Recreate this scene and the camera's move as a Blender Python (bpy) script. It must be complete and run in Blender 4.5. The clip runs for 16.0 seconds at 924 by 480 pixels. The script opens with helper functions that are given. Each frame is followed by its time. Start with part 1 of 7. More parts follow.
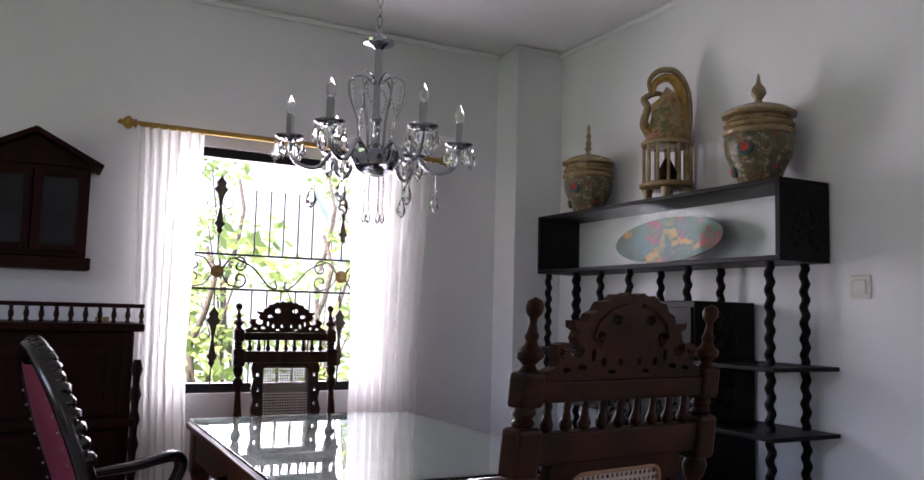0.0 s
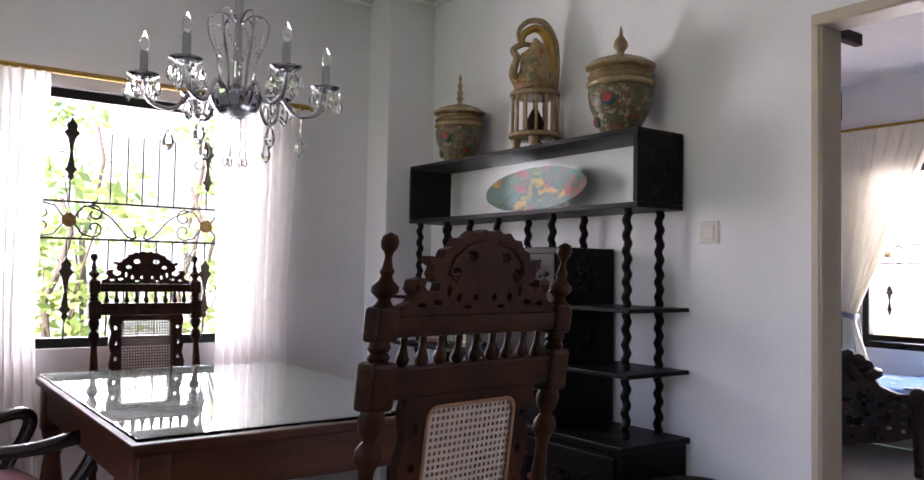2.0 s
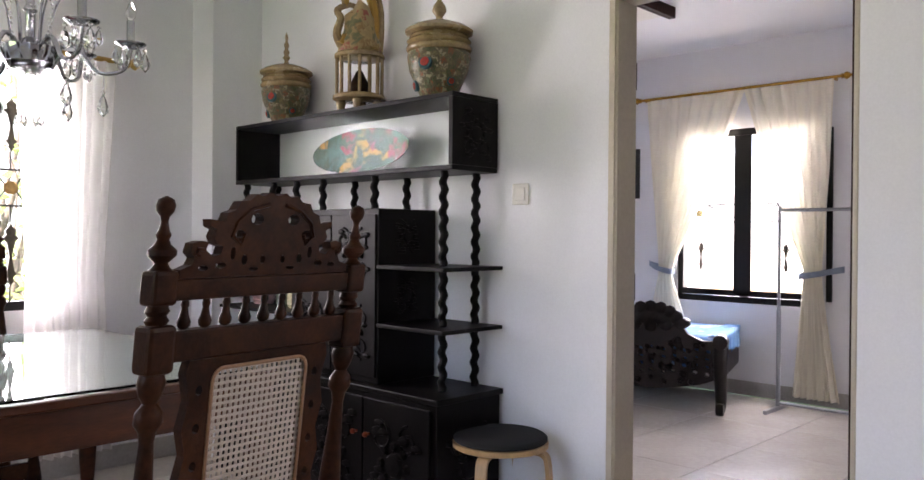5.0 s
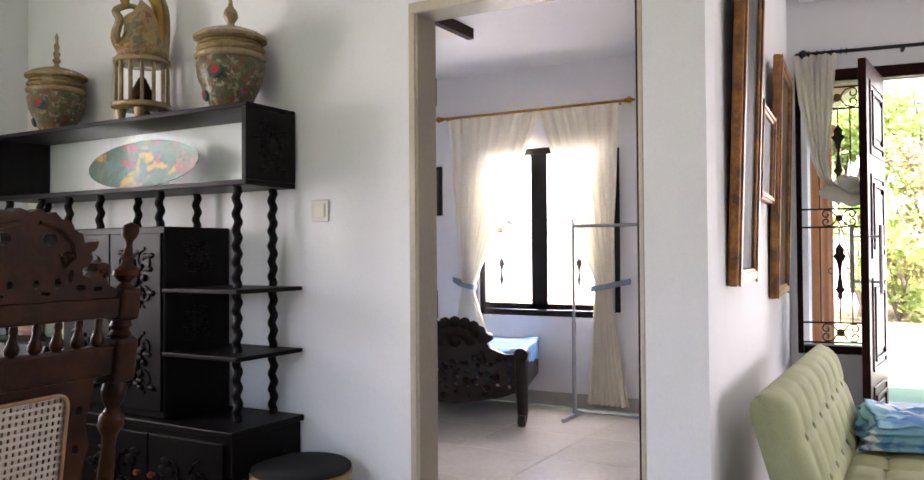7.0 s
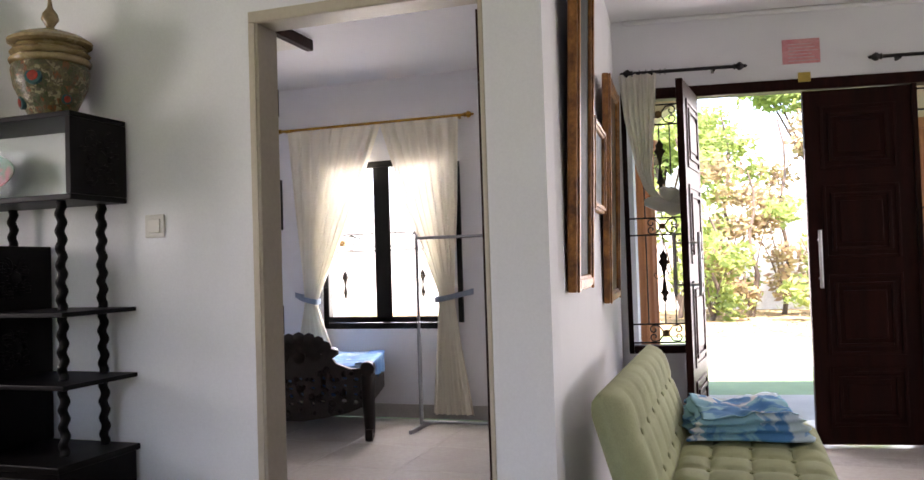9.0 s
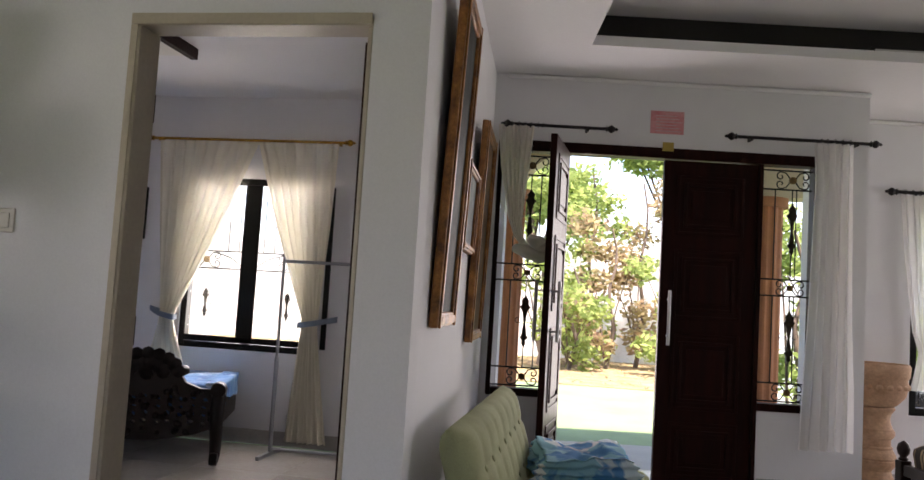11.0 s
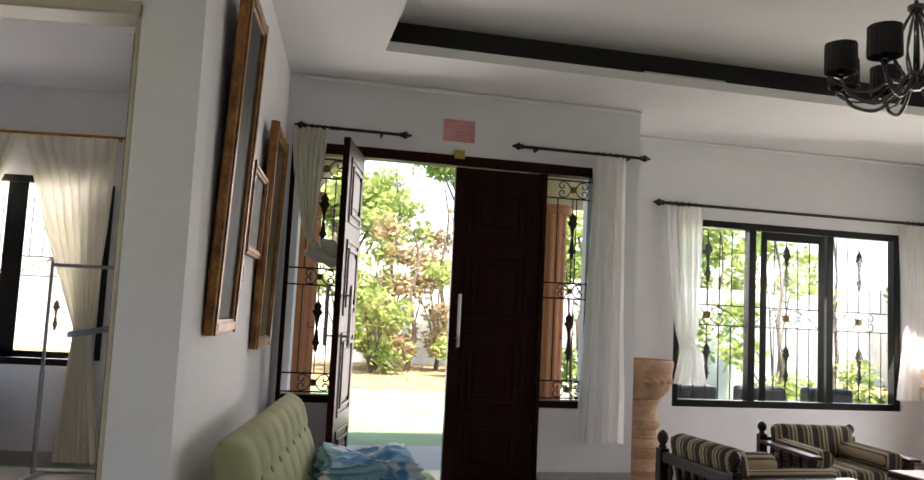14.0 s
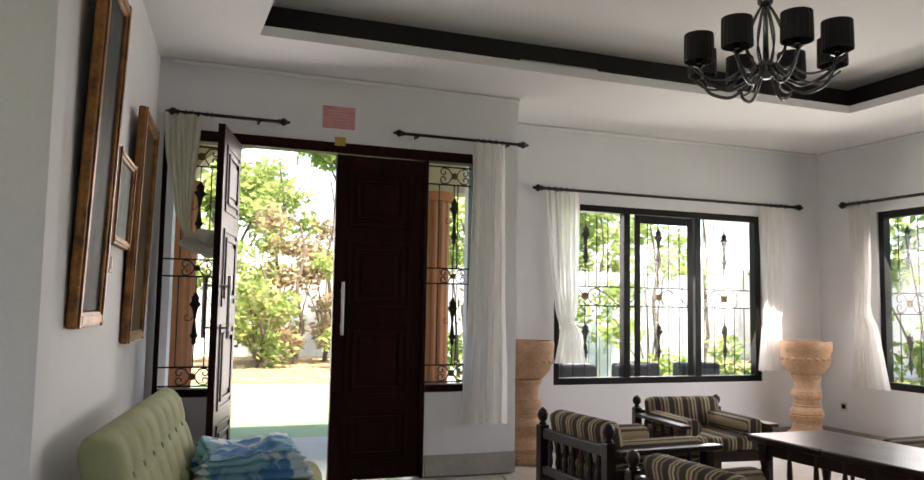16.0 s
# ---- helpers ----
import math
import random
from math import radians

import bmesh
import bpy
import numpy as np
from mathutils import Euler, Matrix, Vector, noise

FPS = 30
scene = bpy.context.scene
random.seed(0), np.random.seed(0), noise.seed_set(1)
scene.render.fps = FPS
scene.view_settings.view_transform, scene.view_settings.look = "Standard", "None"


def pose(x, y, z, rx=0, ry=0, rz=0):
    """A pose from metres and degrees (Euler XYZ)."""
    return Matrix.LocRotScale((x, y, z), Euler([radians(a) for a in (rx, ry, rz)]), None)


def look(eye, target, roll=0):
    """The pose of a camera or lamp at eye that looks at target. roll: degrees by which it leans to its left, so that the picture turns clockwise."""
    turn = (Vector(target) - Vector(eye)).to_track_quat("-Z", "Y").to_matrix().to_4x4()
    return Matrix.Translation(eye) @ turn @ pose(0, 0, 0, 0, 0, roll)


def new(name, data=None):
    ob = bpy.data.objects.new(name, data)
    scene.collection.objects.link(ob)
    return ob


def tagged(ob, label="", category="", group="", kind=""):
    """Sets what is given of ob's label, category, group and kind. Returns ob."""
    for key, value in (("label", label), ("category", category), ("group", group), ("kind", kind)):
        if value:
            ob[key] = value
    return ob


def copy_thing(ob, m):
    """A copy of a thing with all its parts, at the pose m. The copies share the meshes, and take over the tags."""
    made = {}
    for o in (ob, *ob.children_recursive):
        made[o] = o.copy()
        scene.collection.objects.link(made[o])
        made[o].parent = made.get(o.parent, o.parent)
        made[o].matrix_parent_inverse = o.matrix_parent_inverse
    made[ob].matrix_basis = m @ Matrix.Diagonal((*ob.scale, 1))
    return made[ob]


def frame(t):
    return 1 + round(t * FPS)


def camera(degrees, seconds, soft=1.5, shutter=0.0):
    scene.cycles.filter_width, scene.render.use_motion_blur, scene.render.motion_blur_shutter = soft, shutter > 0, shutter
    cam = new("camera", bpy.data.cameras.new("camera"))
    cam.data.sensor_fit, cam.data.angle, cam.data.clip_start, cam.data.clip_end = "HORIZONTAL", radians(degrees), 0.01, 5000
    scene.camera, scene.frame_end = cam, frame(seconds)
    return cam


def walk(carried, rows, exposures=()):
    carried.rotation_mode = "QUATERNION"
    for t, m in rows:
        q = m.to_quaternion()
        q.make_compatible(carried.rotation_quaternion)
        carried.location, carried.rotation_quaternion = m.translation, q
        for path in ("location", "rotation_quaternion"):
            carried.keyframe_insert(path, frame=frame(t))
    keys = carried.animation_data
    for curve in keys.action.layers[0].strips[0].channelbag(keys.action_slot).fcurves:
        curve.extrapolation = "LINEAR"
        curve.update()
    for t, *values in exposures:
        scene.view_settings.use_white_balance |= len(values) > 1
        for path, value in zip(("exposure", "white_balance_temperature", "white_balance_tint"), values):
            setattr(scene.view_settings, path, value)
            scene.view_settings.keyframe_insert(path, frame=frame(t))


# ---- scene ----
cam = camera(59.7, 16.0)
PATH = [
    (0, (0.016, 0.06, 1.241), (0.936, 1.827, 1.423), 1.5),
    (0.5, (0.049, 0.062, 1.218), (1.032, 1.795, 1.396), 1.6),
    (1, (0.038, 0.065, 1.218), (1.105, 1.751, 1.355), 1.4),
    (1.5, (0.05, 0.055, 1.209), (1.179, 1.702, 1.317), 1.1),
    (2, (0.06, 0.04, 1.201), (1.236, 1.655, 1.284), 1.0),
    (2.5, (0.077, 0.029, 1.196), (1.279, 1.627, 1.24), 0.8),
    (3, (0.108, 0.001, 1.198), (1.347, 1.571, 1.221), 0.8),
    (3.2, (0.113, -0.013, 1.207), (1.373, 1.539, 1.219), 0.8),
    (5.3, (0.148, -0.108, 1.205), (1.634, 1.232, 1.2), 0.2),
    (5.5, (0.17, -0.081, 1.203), (1.688, 1.221, 1.203), 0.0),
    (6, (0.185, -0.086, 1.198), (1.783, 1.116, 1.211), -0.2),
    (6.5, (0.207, -0.082, 1.201), (1.877, 1.019, 1.219), -0.3),
    (7, (0.218, -0.066, 1.204), (1.947, 0.939, 1.238), -0.4),
    (7.5, (0.222, -0.063, 1.204), (1.999, 0.855, 1.254), -0.9),
    (8, (0.222, -0.054, 1.205), (2.04, 0.778, 1.263), -1.7),
    (8.5, (0.214, -0.049, 1.203), (2.074, 0.685, 1.263), -1.9),
    (9, (0.202, -0.046, 1.201), (2.094, 0.599, 1.26), -1.8),
    (9.2, (0.196, -0.064, 1.196), (2.093, 0.562, 1.266), -1.2),
    (11.3, (0.156, -0.077, 1.193), (2.129, 0.218, 1.348), 3.8),
    (11.5, (0.183, -0.093, 1.196), (2.159, 0.174, 1.353), 3.9),
    (12, (0.172, -0.1, 1.193), (2.156, 0.09, 1.357), 3.9),
    (12.5, (0.159, -0.127, 1.213), (2.149, -0.009, 1.374), 3.5),
    (13, (0.176, -0.134, 1.203), (2.169, -0.135, 1.374), 3.4),
    (13.5, (0.178, -0.143, 1.197), (2.169, -0.205, 1.375), 3.2),
    (14, (0.169, -0.156, 1.202), (2.155, -0.292, 1.386), 2.8),
    (14.5, (0.169, -0.165, 1.193), (2.149, -0.374, 1.386), 2.3),
    (15, (0.161, -0.177, 1.185), (2.131, -0.459, 1.384), 1.8),
    (15.5, (0.15, -0.182, 1.181), (2.11, -0.528, 1.373), 1.4),
    (16, (0.137, -0.198, 1.181), (2.087, -0.607, 1.348), 1.0),
]
walk(cam, [(t, look(eye, target, roll)) for t, eye, target, roll in PATH],
     exposures=[(0.0, 2.5, 6250, 35), (1.0, 2.65, 6350, 35), (3.0, 3.05, 6500, 34), (6.5, 3.42, 6700, 28), (8.0, 3.27, 6750, 29), (9.0, 2.85, 6830, 28),
                (11.5, 2.02, 6950, 25), (13.0, 2.1, 7050, 22), (16.0, 2.25, 7100, 21)])

# ---- world, sun, exposure ----
world = bpy.data.worlds.new("sky")
scene.world = world
world.use_nodes = True
wn = world.node_tree
sky = wn.nodes.new("ShaderNodeTexSky")
sky.sky_type = "NISHITA"
sky.sun_disc = False
sky.sun_elevation, sky.sun_rotation = radians(66), radians(-113)
sky.air_density, sky.dust_density = 1.0, 1.0
wn.links.new(sky.outputs[0], wn.nodes["Background"].inputs[0])
wn.nodes["Background"].inputs[1].default_value = 0.15

sun = new("sun", bpy.data.lights.new("sun", "SUN"))
sun.data.energy, sun.data.angle, sun.data.color = 5.0, radians(3), (1, 0.95, 0.86)
sun.matrix_world = look((-14, -6, 34), (0, 0, 0))


def window_light(name, eye, target, w, h, power, colour=(1.0, 0.985, 0.96)):
    """Area lamp that stands in for the sky's light in an opening."""
    la = new(name, bpy.data.lights.new(name, "AREA"))
    la.data.shape, la.data.size, la.data.size_y, la.data.energy, la.data.color = "RECTANGLE", w, h, power, colour
    la.matrix_world = look(eye, target)
    return la


window_light("dining_window_light", (1.075, 4.36, 1.45), (1.075, 0, 0.2), 1.0, 1.2, 10.0)
window_light("bedroom_window_light", (6.32, 2.57, 1.40), (0, 2.57, -1.0), 1.04, 1.30, 13)
window_light("living_window_light", (7.02, -3.75, 1.35), (1, -2.8, -1.2), 2.1, 1.45, 11)
window_light("door_light", (5.90, -0.24, 1.30), (0, 0.6, -0.6), 0.55, 1.9, 5)
window_light("side_light", (5.19, -5.78, 1.35), (4.4, -0.8, -1.2), 2.6, 1.4, 12)
# weak fill from behind the camera, added; no window is known there
window_light("back_window_light", (-3.25, 2.1, 1.5), (5, 2.1, 1.3), 2.1, 1.3, 0.15)


# ---- materials ----
def node(nt, kind, **inputs):
    n = nt.nodes.new(kind)
    for key, value in inputs.items():
        n.inputs[key.replace("_", " ")].default_value = value
    return n


def mat(name, colour, rough=0.5, metal=0.0, vary=0.12, scale=6.0, bump=0.0, bump_scale=60.0, spec=0.5, stretch=(1, 1, 1), second=None, mix_at=0.5, mix_soft=0.15, detail=6.0, coat=0.0, rough_vary=0.08, per_object=0.0):
    """Painted, wooden or stone surface: base colour with a broad and a fine variation, worn roughness and relief."""
    m = bpy.data.materials.new(name)
    m.use_nodes = True
    nt = m.node_tree
    b = nt.nodes["Principled BSDF"]
    tc = nt.nodes.new("ShaderNodeTexCoord")
    mp = nt.nodes.new("ShaderNodeMapping")
    mp.inputs["Scale"].default_value = stretch
    nt.links.new(tc.outputs["Object"], mp.inputs["Vector"])
    n1 = node(nt, "ShaderNodeTexNoise", Scale=scale, Detail=detail, Roughness=0.6)
    n2 = node(nt, "ShaderNodeTexNoise", Scale=bump_scale, Detail=4.0, Roughness=0.6)
    for n in (n1, n2):
        nt.links.new(mp.outputs[0], n.inputs["Vector"])
    ramp = nt.nodes.new("ShaderNodeValToRGB")
    c = Vector(colour)
    d = Vector(second) if second else c * (1 - 2.2 * vary)
    ramp.color_ramp.elements[0].position, ramp.color_ramp.elements[1].position = max(0, mix_at - mix_soft), min(1, mix_at + mix_soft)
    ramp.color_ramp.elements[0].color, ramp.color_ramp.elements[1].color = (*d, 1), (*c, 1)
    nt.links.new(n1.outputs["Fac"], ramp.inputs[0])
    hsv = nt.nodes.new("ShaderNodeHueSaturation")
    nt.links.new(ramp.outputs[0], hsv.inputs["Color"])
    mr = nt.nodes.new("ShaderNodeMapRange")
    mr.inputs[1].default_value, mr.inputs[2].default_value = 0.3, 0.7
    mr.inputs[3].default_value, mr.inputs[4].default_value = 1 - vary, 1 + vary
    nt.links.new(n2.outputs["Fac"], mr.inputs[0])
    if per_object:
        oi = nt.nodes.new("ShaderNodeObjectInfo")
        mo = nt.nodes.new("ShaderNodeMapRange")
        mo.inputs[3].default_value, mo.inputs[4].default_value = 1 - per_object, 1 + per_object
        nt.links.new(oi.outputs["Random"], mo.inputs[0])
        mu = nt.nodes.new("ShaderNodeMath")
        mu.operation = "MULTIPLY"
        nt.links.new(mr.outputs[0], mu.inputs[0])
        nt.links.new(mo.outputs[0], mu.inputs[1])
        nt.links.new(mu.outputs[0], hsv.inputs["Value"])
    else:
        nt.links.new(mr.outputs[0], hsv.inputs["Value"])
    nt.links.new(hsv.outputs[0], b.inputs["Base Color"])
    rr = nt.nodes.new("ShaderNodeMapRange")
    rr.inputs[3].default_value, rr.inputs[4].default_value = max(0.02, rough - rough_vary), min(1, rough + rough_vary)
    nt.links.new(n1.outputs["Fac"], rr.inputs[0])
    nt.links.new(rr.outputs[0], b.inputs["Roughness"])
    b.inputs["Metallic"].default_value = metal
    b.inputs["Specular IOR Level"].default_value = spec
    b.inputs["Coat Weight"].default_value = coat
    b.inputs["Coat Roughness"].default_value = 0.15
    if bump:
        bp = nt.nodes.new("ShaderNodeBump")
        bp.inputs["Strength"].default_value, bp.inputs["Distance"].default_value = min(1, bump), 0.004
        nt.links.new(n2.outputs["Fac"], bp.inputs["Height"])
        nt.links.new(bp.outputs[0], b.inputs["Normal"])
    return m


def glass_mat(name, colour=(1, 1, 1), rough=0.0, ior=1.45):
    m = bpy.data.materials.new(name)
    m.use_nodes = True
    b = m.node_tree.nodes["Principled BSDF"]
    b.inputs["Base Color"].default_value = (*colour, 1)
    b.inputs["Transmission Weight"].default_value = 1
    b.inputs["Roughness"].default_value, b.inputs["IOR"].default_value = rough, ior
    return m


def pane_mat(name, gloss=0.06, tint=(0.97, 0.99, 0.98), edge=0.25):
    """Thin flat pane: mostly see-through with a mirror share."""
    m = bpy.data.materials.new(name)
    m.use_nodes = True
    nt = m.node_tree
    nt.nodes.remove(nt.nodes["Principled BSDF"])
    a, g, mx, fr = (nt.nodes.new("ShaderNode" + k) for k in ("BsdfTransparent", "BsdfGlossy", "MixShader", "LayerWeight"))
    a.inputs[0].default_value = (*tint, 1)
    g.inputs["Roughness"].default_value = 0.02
    fr.inputs["Blend"].default_value = 0.2
    ad = nt.nodes.new("ShaderNodeMath")
    ad.operation = "MULTIPLY_ADD"
    ad.inputs[1].default_value, ad.inputs[2].default_value = edge, gloss
    nt.links.new(fr.outputs["Facing"], ad.inputs[0])
    nt.links.new(ad.outputs[0], mx.inputs[0])
    nt.links.new(a.outputs[0], mx.inputs[1])
    nt.links.new(g.outputs[0], mx.inputs[2])
    nt.links.new(mx.outputs[0], nt.nodes["Material Output"].inputs[0])
    return m


def sheer_mat(name, colour=(0.93, 0.92, 0.90), through_share=0.24, glow_share=0.62):
    """Thin woven voile: partly open, partly scattering light through."""
    m = bpy.data.materials.new(name)
    m.use_nodes = True
    nt = m.node_tree
    nt.nodes.remove(nt.nodes["Principled BSDF"])
    d, tl, tp = (nt.nodes.new("ShaderNodeBsdf" + k) for k in ("Diffuse", "Translucent", "Transparent"))
    m1, m2 = nt.nodes.new("ShaderNodeMixShader"), nt.nodes.new("ShaderNodeMixShader")
    tc = nt.nodes.new("ShaderNodeTexCoord")
    mp = nt.nodes.new("ShaderNodeMapping")
    mp.inputs["Scale"].default_value = (1, 1, 0.15)
    nz = node(nt, "ShaderNodeTexNoise", Scale=18.0, Detail=4.0)
    nt.links.new(tc.outputs["Object"], mp.inputs[0])
    nt.links.new(mp.outputs[0], nz.inputs["Vector"])
    mr = nt.nodes.new("ShaderNodeMapRange")
    mr.inputs[3].default_value, mr.inputs[4].default_value = through_share - 0.12, through_share + 0.12
    nt.links.new(nz.outputs["Fac"], mr.inputs[0])
    d.inputs[0].default_value = tl.inputs[0].default_value = (*colour, 1)
    m1.inputs[0].default_value = glow_share
    nt.links.new(d.outputs[0], m1.inputs[1])
    nt.links.new(tl.outputs[0], m1.inputs[2])
    nt.links.new(mr.outputs[0], m2.inputs[0])
    nt.links.new(m1.outputs[0], m2.inputs[1])
    nt.links.new(tp.outputs[0], m2.inputs[2])
    nt.links.new(m2.outputs[0], nt.nodes["Material Output"].inputs[0])
    return m


WALL = mat("white_wall_paint", (0.78, 0.785, 0.80), 0.75, vary=0.03, scale=1.3, bump=0.12, bump_scale=140, spec=0.25)
CEIL = mat("ceiling_paint", (0.80, 0.80, 0.80), 0.85, vary=0.02, scale=0.8, bump=0.05, bump_scale=90, spec=0.2)
COVE = mat("dark_cove_sides", (0.03, 0.028, 0.026), 0.8, vary=0.1, scale=2)
CREAM = mat("cream_door_frame_paint", (0.50, 0.44, 0.34), 0.45, vary=0.05, scale=3, bump=0.08, bump_scale=50)
SKIRT = mat("grey_stone_skirting", (0.42, 0.40, 0.37), 0.35, vary=0.08, scale=7)
TILE = mat("beige_floor_tile", (0.60, 0.57, 0.52), 0.16, vary=0.06, scale=2.5, bump=0.03, bump_scale=30, second=(0.55, 0.51, 0.46), per_object=0.04)
GROUT = mat("floor_grout", (0.36, 0.34, 0.31), 0.9, vary=0.1)
MAHOG = mat("dark_mahogany", (0.022, 0.0045, 0.0028), 0.45, vary=0.22, scale=3.0, stretch=(6, 6, 0.6), bump=0.1, bump_scale=40, spec=0.1)
TEAK = mat("worn_carved_teak", (0.042, 0.0135, 0.0045), 0.42, vary=0.25, scale=4.0, stretch=(2, 2, 2), bump=0.18, bump_scale=45, second=(0.010, 0.0036, 0.0018), spec=0.11)
TABLEWOOD = mat("red_brown_table_wood", (0.080, 0.022, 0.007), 0.35, vary=0.2, scale=3.0, stretch=(1, 5, 5), bump=0.06, bump_scale=40, second=(0.030, 0.009, 0.004), spec=0.22)
BLACKWOOD = mat("blackened_wood", (0.005, 0.004, 0.0038), 0.42, vary=0.25, scale=5, bump=0.12, bump_scale=60, spec=0.12)
IRON = mat("black_wrought_iron", (0.02, 0.018, 0.016), 0.5, 0.6, vary=0.2, scale=20, bump=0.1)
LEAFIRON = mat("dull_bronzed_iron", (0.045, 0.034, 0.017), 0.5, 0.3, vary=0.25, scale=30)
BRONZE = mat("gilded_rosette", (0.22, 0.13, 0.04), 0.45, 0.6, vary=0.2, scale=30)
BLACKFRAME = mat("black_window_frame", (0.008, 0.008, 0.0075), 0.35, vary=0.15, scale=6, spec=0.2)
VOILE = sheer_mat("white_voile")
PANE = pane_mat("window_pane", 0.02)


# ---- building helpers ----
def link(name, bm, material, parent=None, label="", smooth=False, kind=""):
    me = bpy.data.meshes.new(name)
    bm.normal_update()
    bm.to_mesh(me)
    bm.free()
    me.materials.append(material)
    if smooth:
        me.shade_smooth()
        if smooth is not True:
            me.set_sharp_from_angle(angle=radians(smooth))
    ob = new(name, me)
    if parent:
        ob.parent = parent
    if label:
        ob["label"] = label
    if kind:
        ob["kind"] = kind
    return ob


def part(name, bm, material, parent, label="", smooth=False):
    return link(name, bm, material, parent, label, smooth)


def thing(name, m, label, category, group="", kind=""):
    e = new(name)
    e.empty_display_size = 0.1
    e.matrix_basis = m
    return tagged(e, label, category, group, kind)


def again(ob, parent, m):
    """Another part on the same mesh."""
    o = ob.copy()
    scene.collection.objects.link(o)
    o.parent = parent
    o.matrix_basis = m
    return o


def add_box(bm, x0, x1, y0, y1, z0, z1, bevel=0.0, m=None):
    g = bmesh.ops.create_cube(bm, size=1.0)["verts"]
    bmesh.ops.scale(bm, vec=(abs(x1 - x0), abs(y1 - y0), abs(z1 - z0)), verts=g)
    bmesh.ops.translate(bm, vec=((x0 + x1) / 2, (y0 + y1) / 2, (z0 + z1) / 2), verts=g)
    if bevel:
        es = list({e for v in g for e in v.link_edges})
        r = bmesh.ops.bevel(bm, geom=es, offset=bevel, segments=2, profile=0.5, affect="EDGES")
        g = list({v for f in r["faces"] for v in f.verts} | {v for v in g if v.is_valid})
    if m is not None:
        bmesh.ops.transform(bm, matrix=m, verts=g)
    return g


def box(x0, x1, y0, y1, z0, z1, bevel=0.0):
    bm = bmesh.new()
    add_box(bm, x0, x1, y0, y1, z0, z1, bevel)
    return bm


def lathe(bm, profile, seg=16, m=None, square=()):
    """Turned form round z from (radius, height) pairs."""
    rings = []
    for r, z in profile:
        rings.append([bm.verts.new((r * math.cos(2 * math.pi * k / seg), r * math.sin(2 * math.pi * k / seg), z)) for k in range(seg)])
    for a, b in zip(rings, rings[1:]):
        for k in range(seg):
            bm.faces.new((a[k], a[(k + 1) % seg], b[(k + 1) % seg], b[k]))
    bm.faces.new(list(reversed(rings[0])))
    bm.faces.new(rings[-1])
    if m is not None:
        bmesh.ops.transform(bm, matrix=m, verts=[v for r in rings for v in r])
    return bm


def tube(bm, pts, r, seg=6, taper=None, closed=False):
    """Round bar along a run of points."""
    pts = [Vector(p) for p in pts]
    n = len(pts)
    rings = []
    ref = Vector((0, 0, 1))
    for i, p in enumerate(pts):
        a = pts[i - 1] if i > 0 else (pts[-2] if closed else p)
        b = pts[i + 1] if i < n - 1 else (pts[1] if closed else p)
        t = (b - a).normalized()
        if abs(t.dot(ref)) > 0.95:
            ref = Vector((1, 0, 0)) if abs(t.x) < 0.9 else Vector((0, 1, 0))
        u = t.cross(ref).normalized()
        w = u.cross(t).normalized()
        ref = w
        rr = r * (taper(i / max(1, n - 1)) if taper else 1)
        rings.append([bm.verts.new(p + (u * math.cos(2 * math.pi * k / seg) + w * math.sin(2 * math.pi * k / seg)) * rr) for k in range(seg)])
    for a, b in zip(rings, rings[1:]):
        for k in range(seg):
            bm.faces.new((a[k], a[(k + 1) % seg], b[(k + 1) % seg], b[k]))
    bm.faces.new(list(reversed(rings[0])))
    bm.faces.new(rings[-1])
    return bm


def plate(bm, outline, depth, holes=(), m=None):
    """Flat board of that depth from an outline in (x, z), with holes cut through; front at y = 0."""
    loops = [list(outline)] + [list(h) for h in holes]
    edges, allv = [], []
    for lp in loops:
        vs = [bm.verts.new((p[0], 0, p[1])) for p in lp]
        allv += vs
        edges += [bm.edges.new((vs[i], vs[(i + 1) % len(vs)])) for i in range(len(vs))]
    r = bmesh.ops.triangle_fill(bm, use_beauty=True, use_dissolve=False, edges=edges, normal=(0, -1, 0))
    fs = [g for g in r["geom"] if isinstance(g, bmesh.types.BMFace)]
    ex = bmesh.ops.extrude_face_region(bm, geom=fs)
    nv = [g for g in ex["geom"] if isinstance(g, bmesh.types.BMVert)]
    bmesh.ops.translate(bm, vec=(0, depth, 0), verts=nv)
    bmesh.ops.recalc_face_normals(bm, faces=list({f for v in allv + nv for f in v.link_faces}))
    if m is not None:
        bmesh.ops.transform(bm, matrix=m, verts=allv + nv)
    return bm


def circle(cx, cz, rx, rz=None, n=12, turn=0.0):
    rz = rz or rx
    return [(cx + rx * math.cos(turn + 2 * math.pi * k / n), cz + rz * math.sin(turn + 2 * math.pi * k / n)) for k in range(n)]


def smooth_curve(pts, steps=6, closed=False):
    """Catmull-Rom run through points."""
    P = [Vector(p) for p in pts]
    n = len(P)
    out = []
    for i in range(n if closed else n - 1):
        p0, p1, p2, p3 = (P[(i + k) % n] if closed else P[min(max(i + k, 0), n - 1)] for k in (-1, 0, 1, 2))
        for s in range(steps):
            t = s / steps
            out.append(0.5 * (2 * p1 + (p2 - p0) * t + (2 * p0 - 5 * p1 + 4 * p2 - p3) * t * t + (3 * p1 - p0 - 3 * p2 + p3) * t ** 3))
    if not closed:
        out.append(P[-1])
    return out


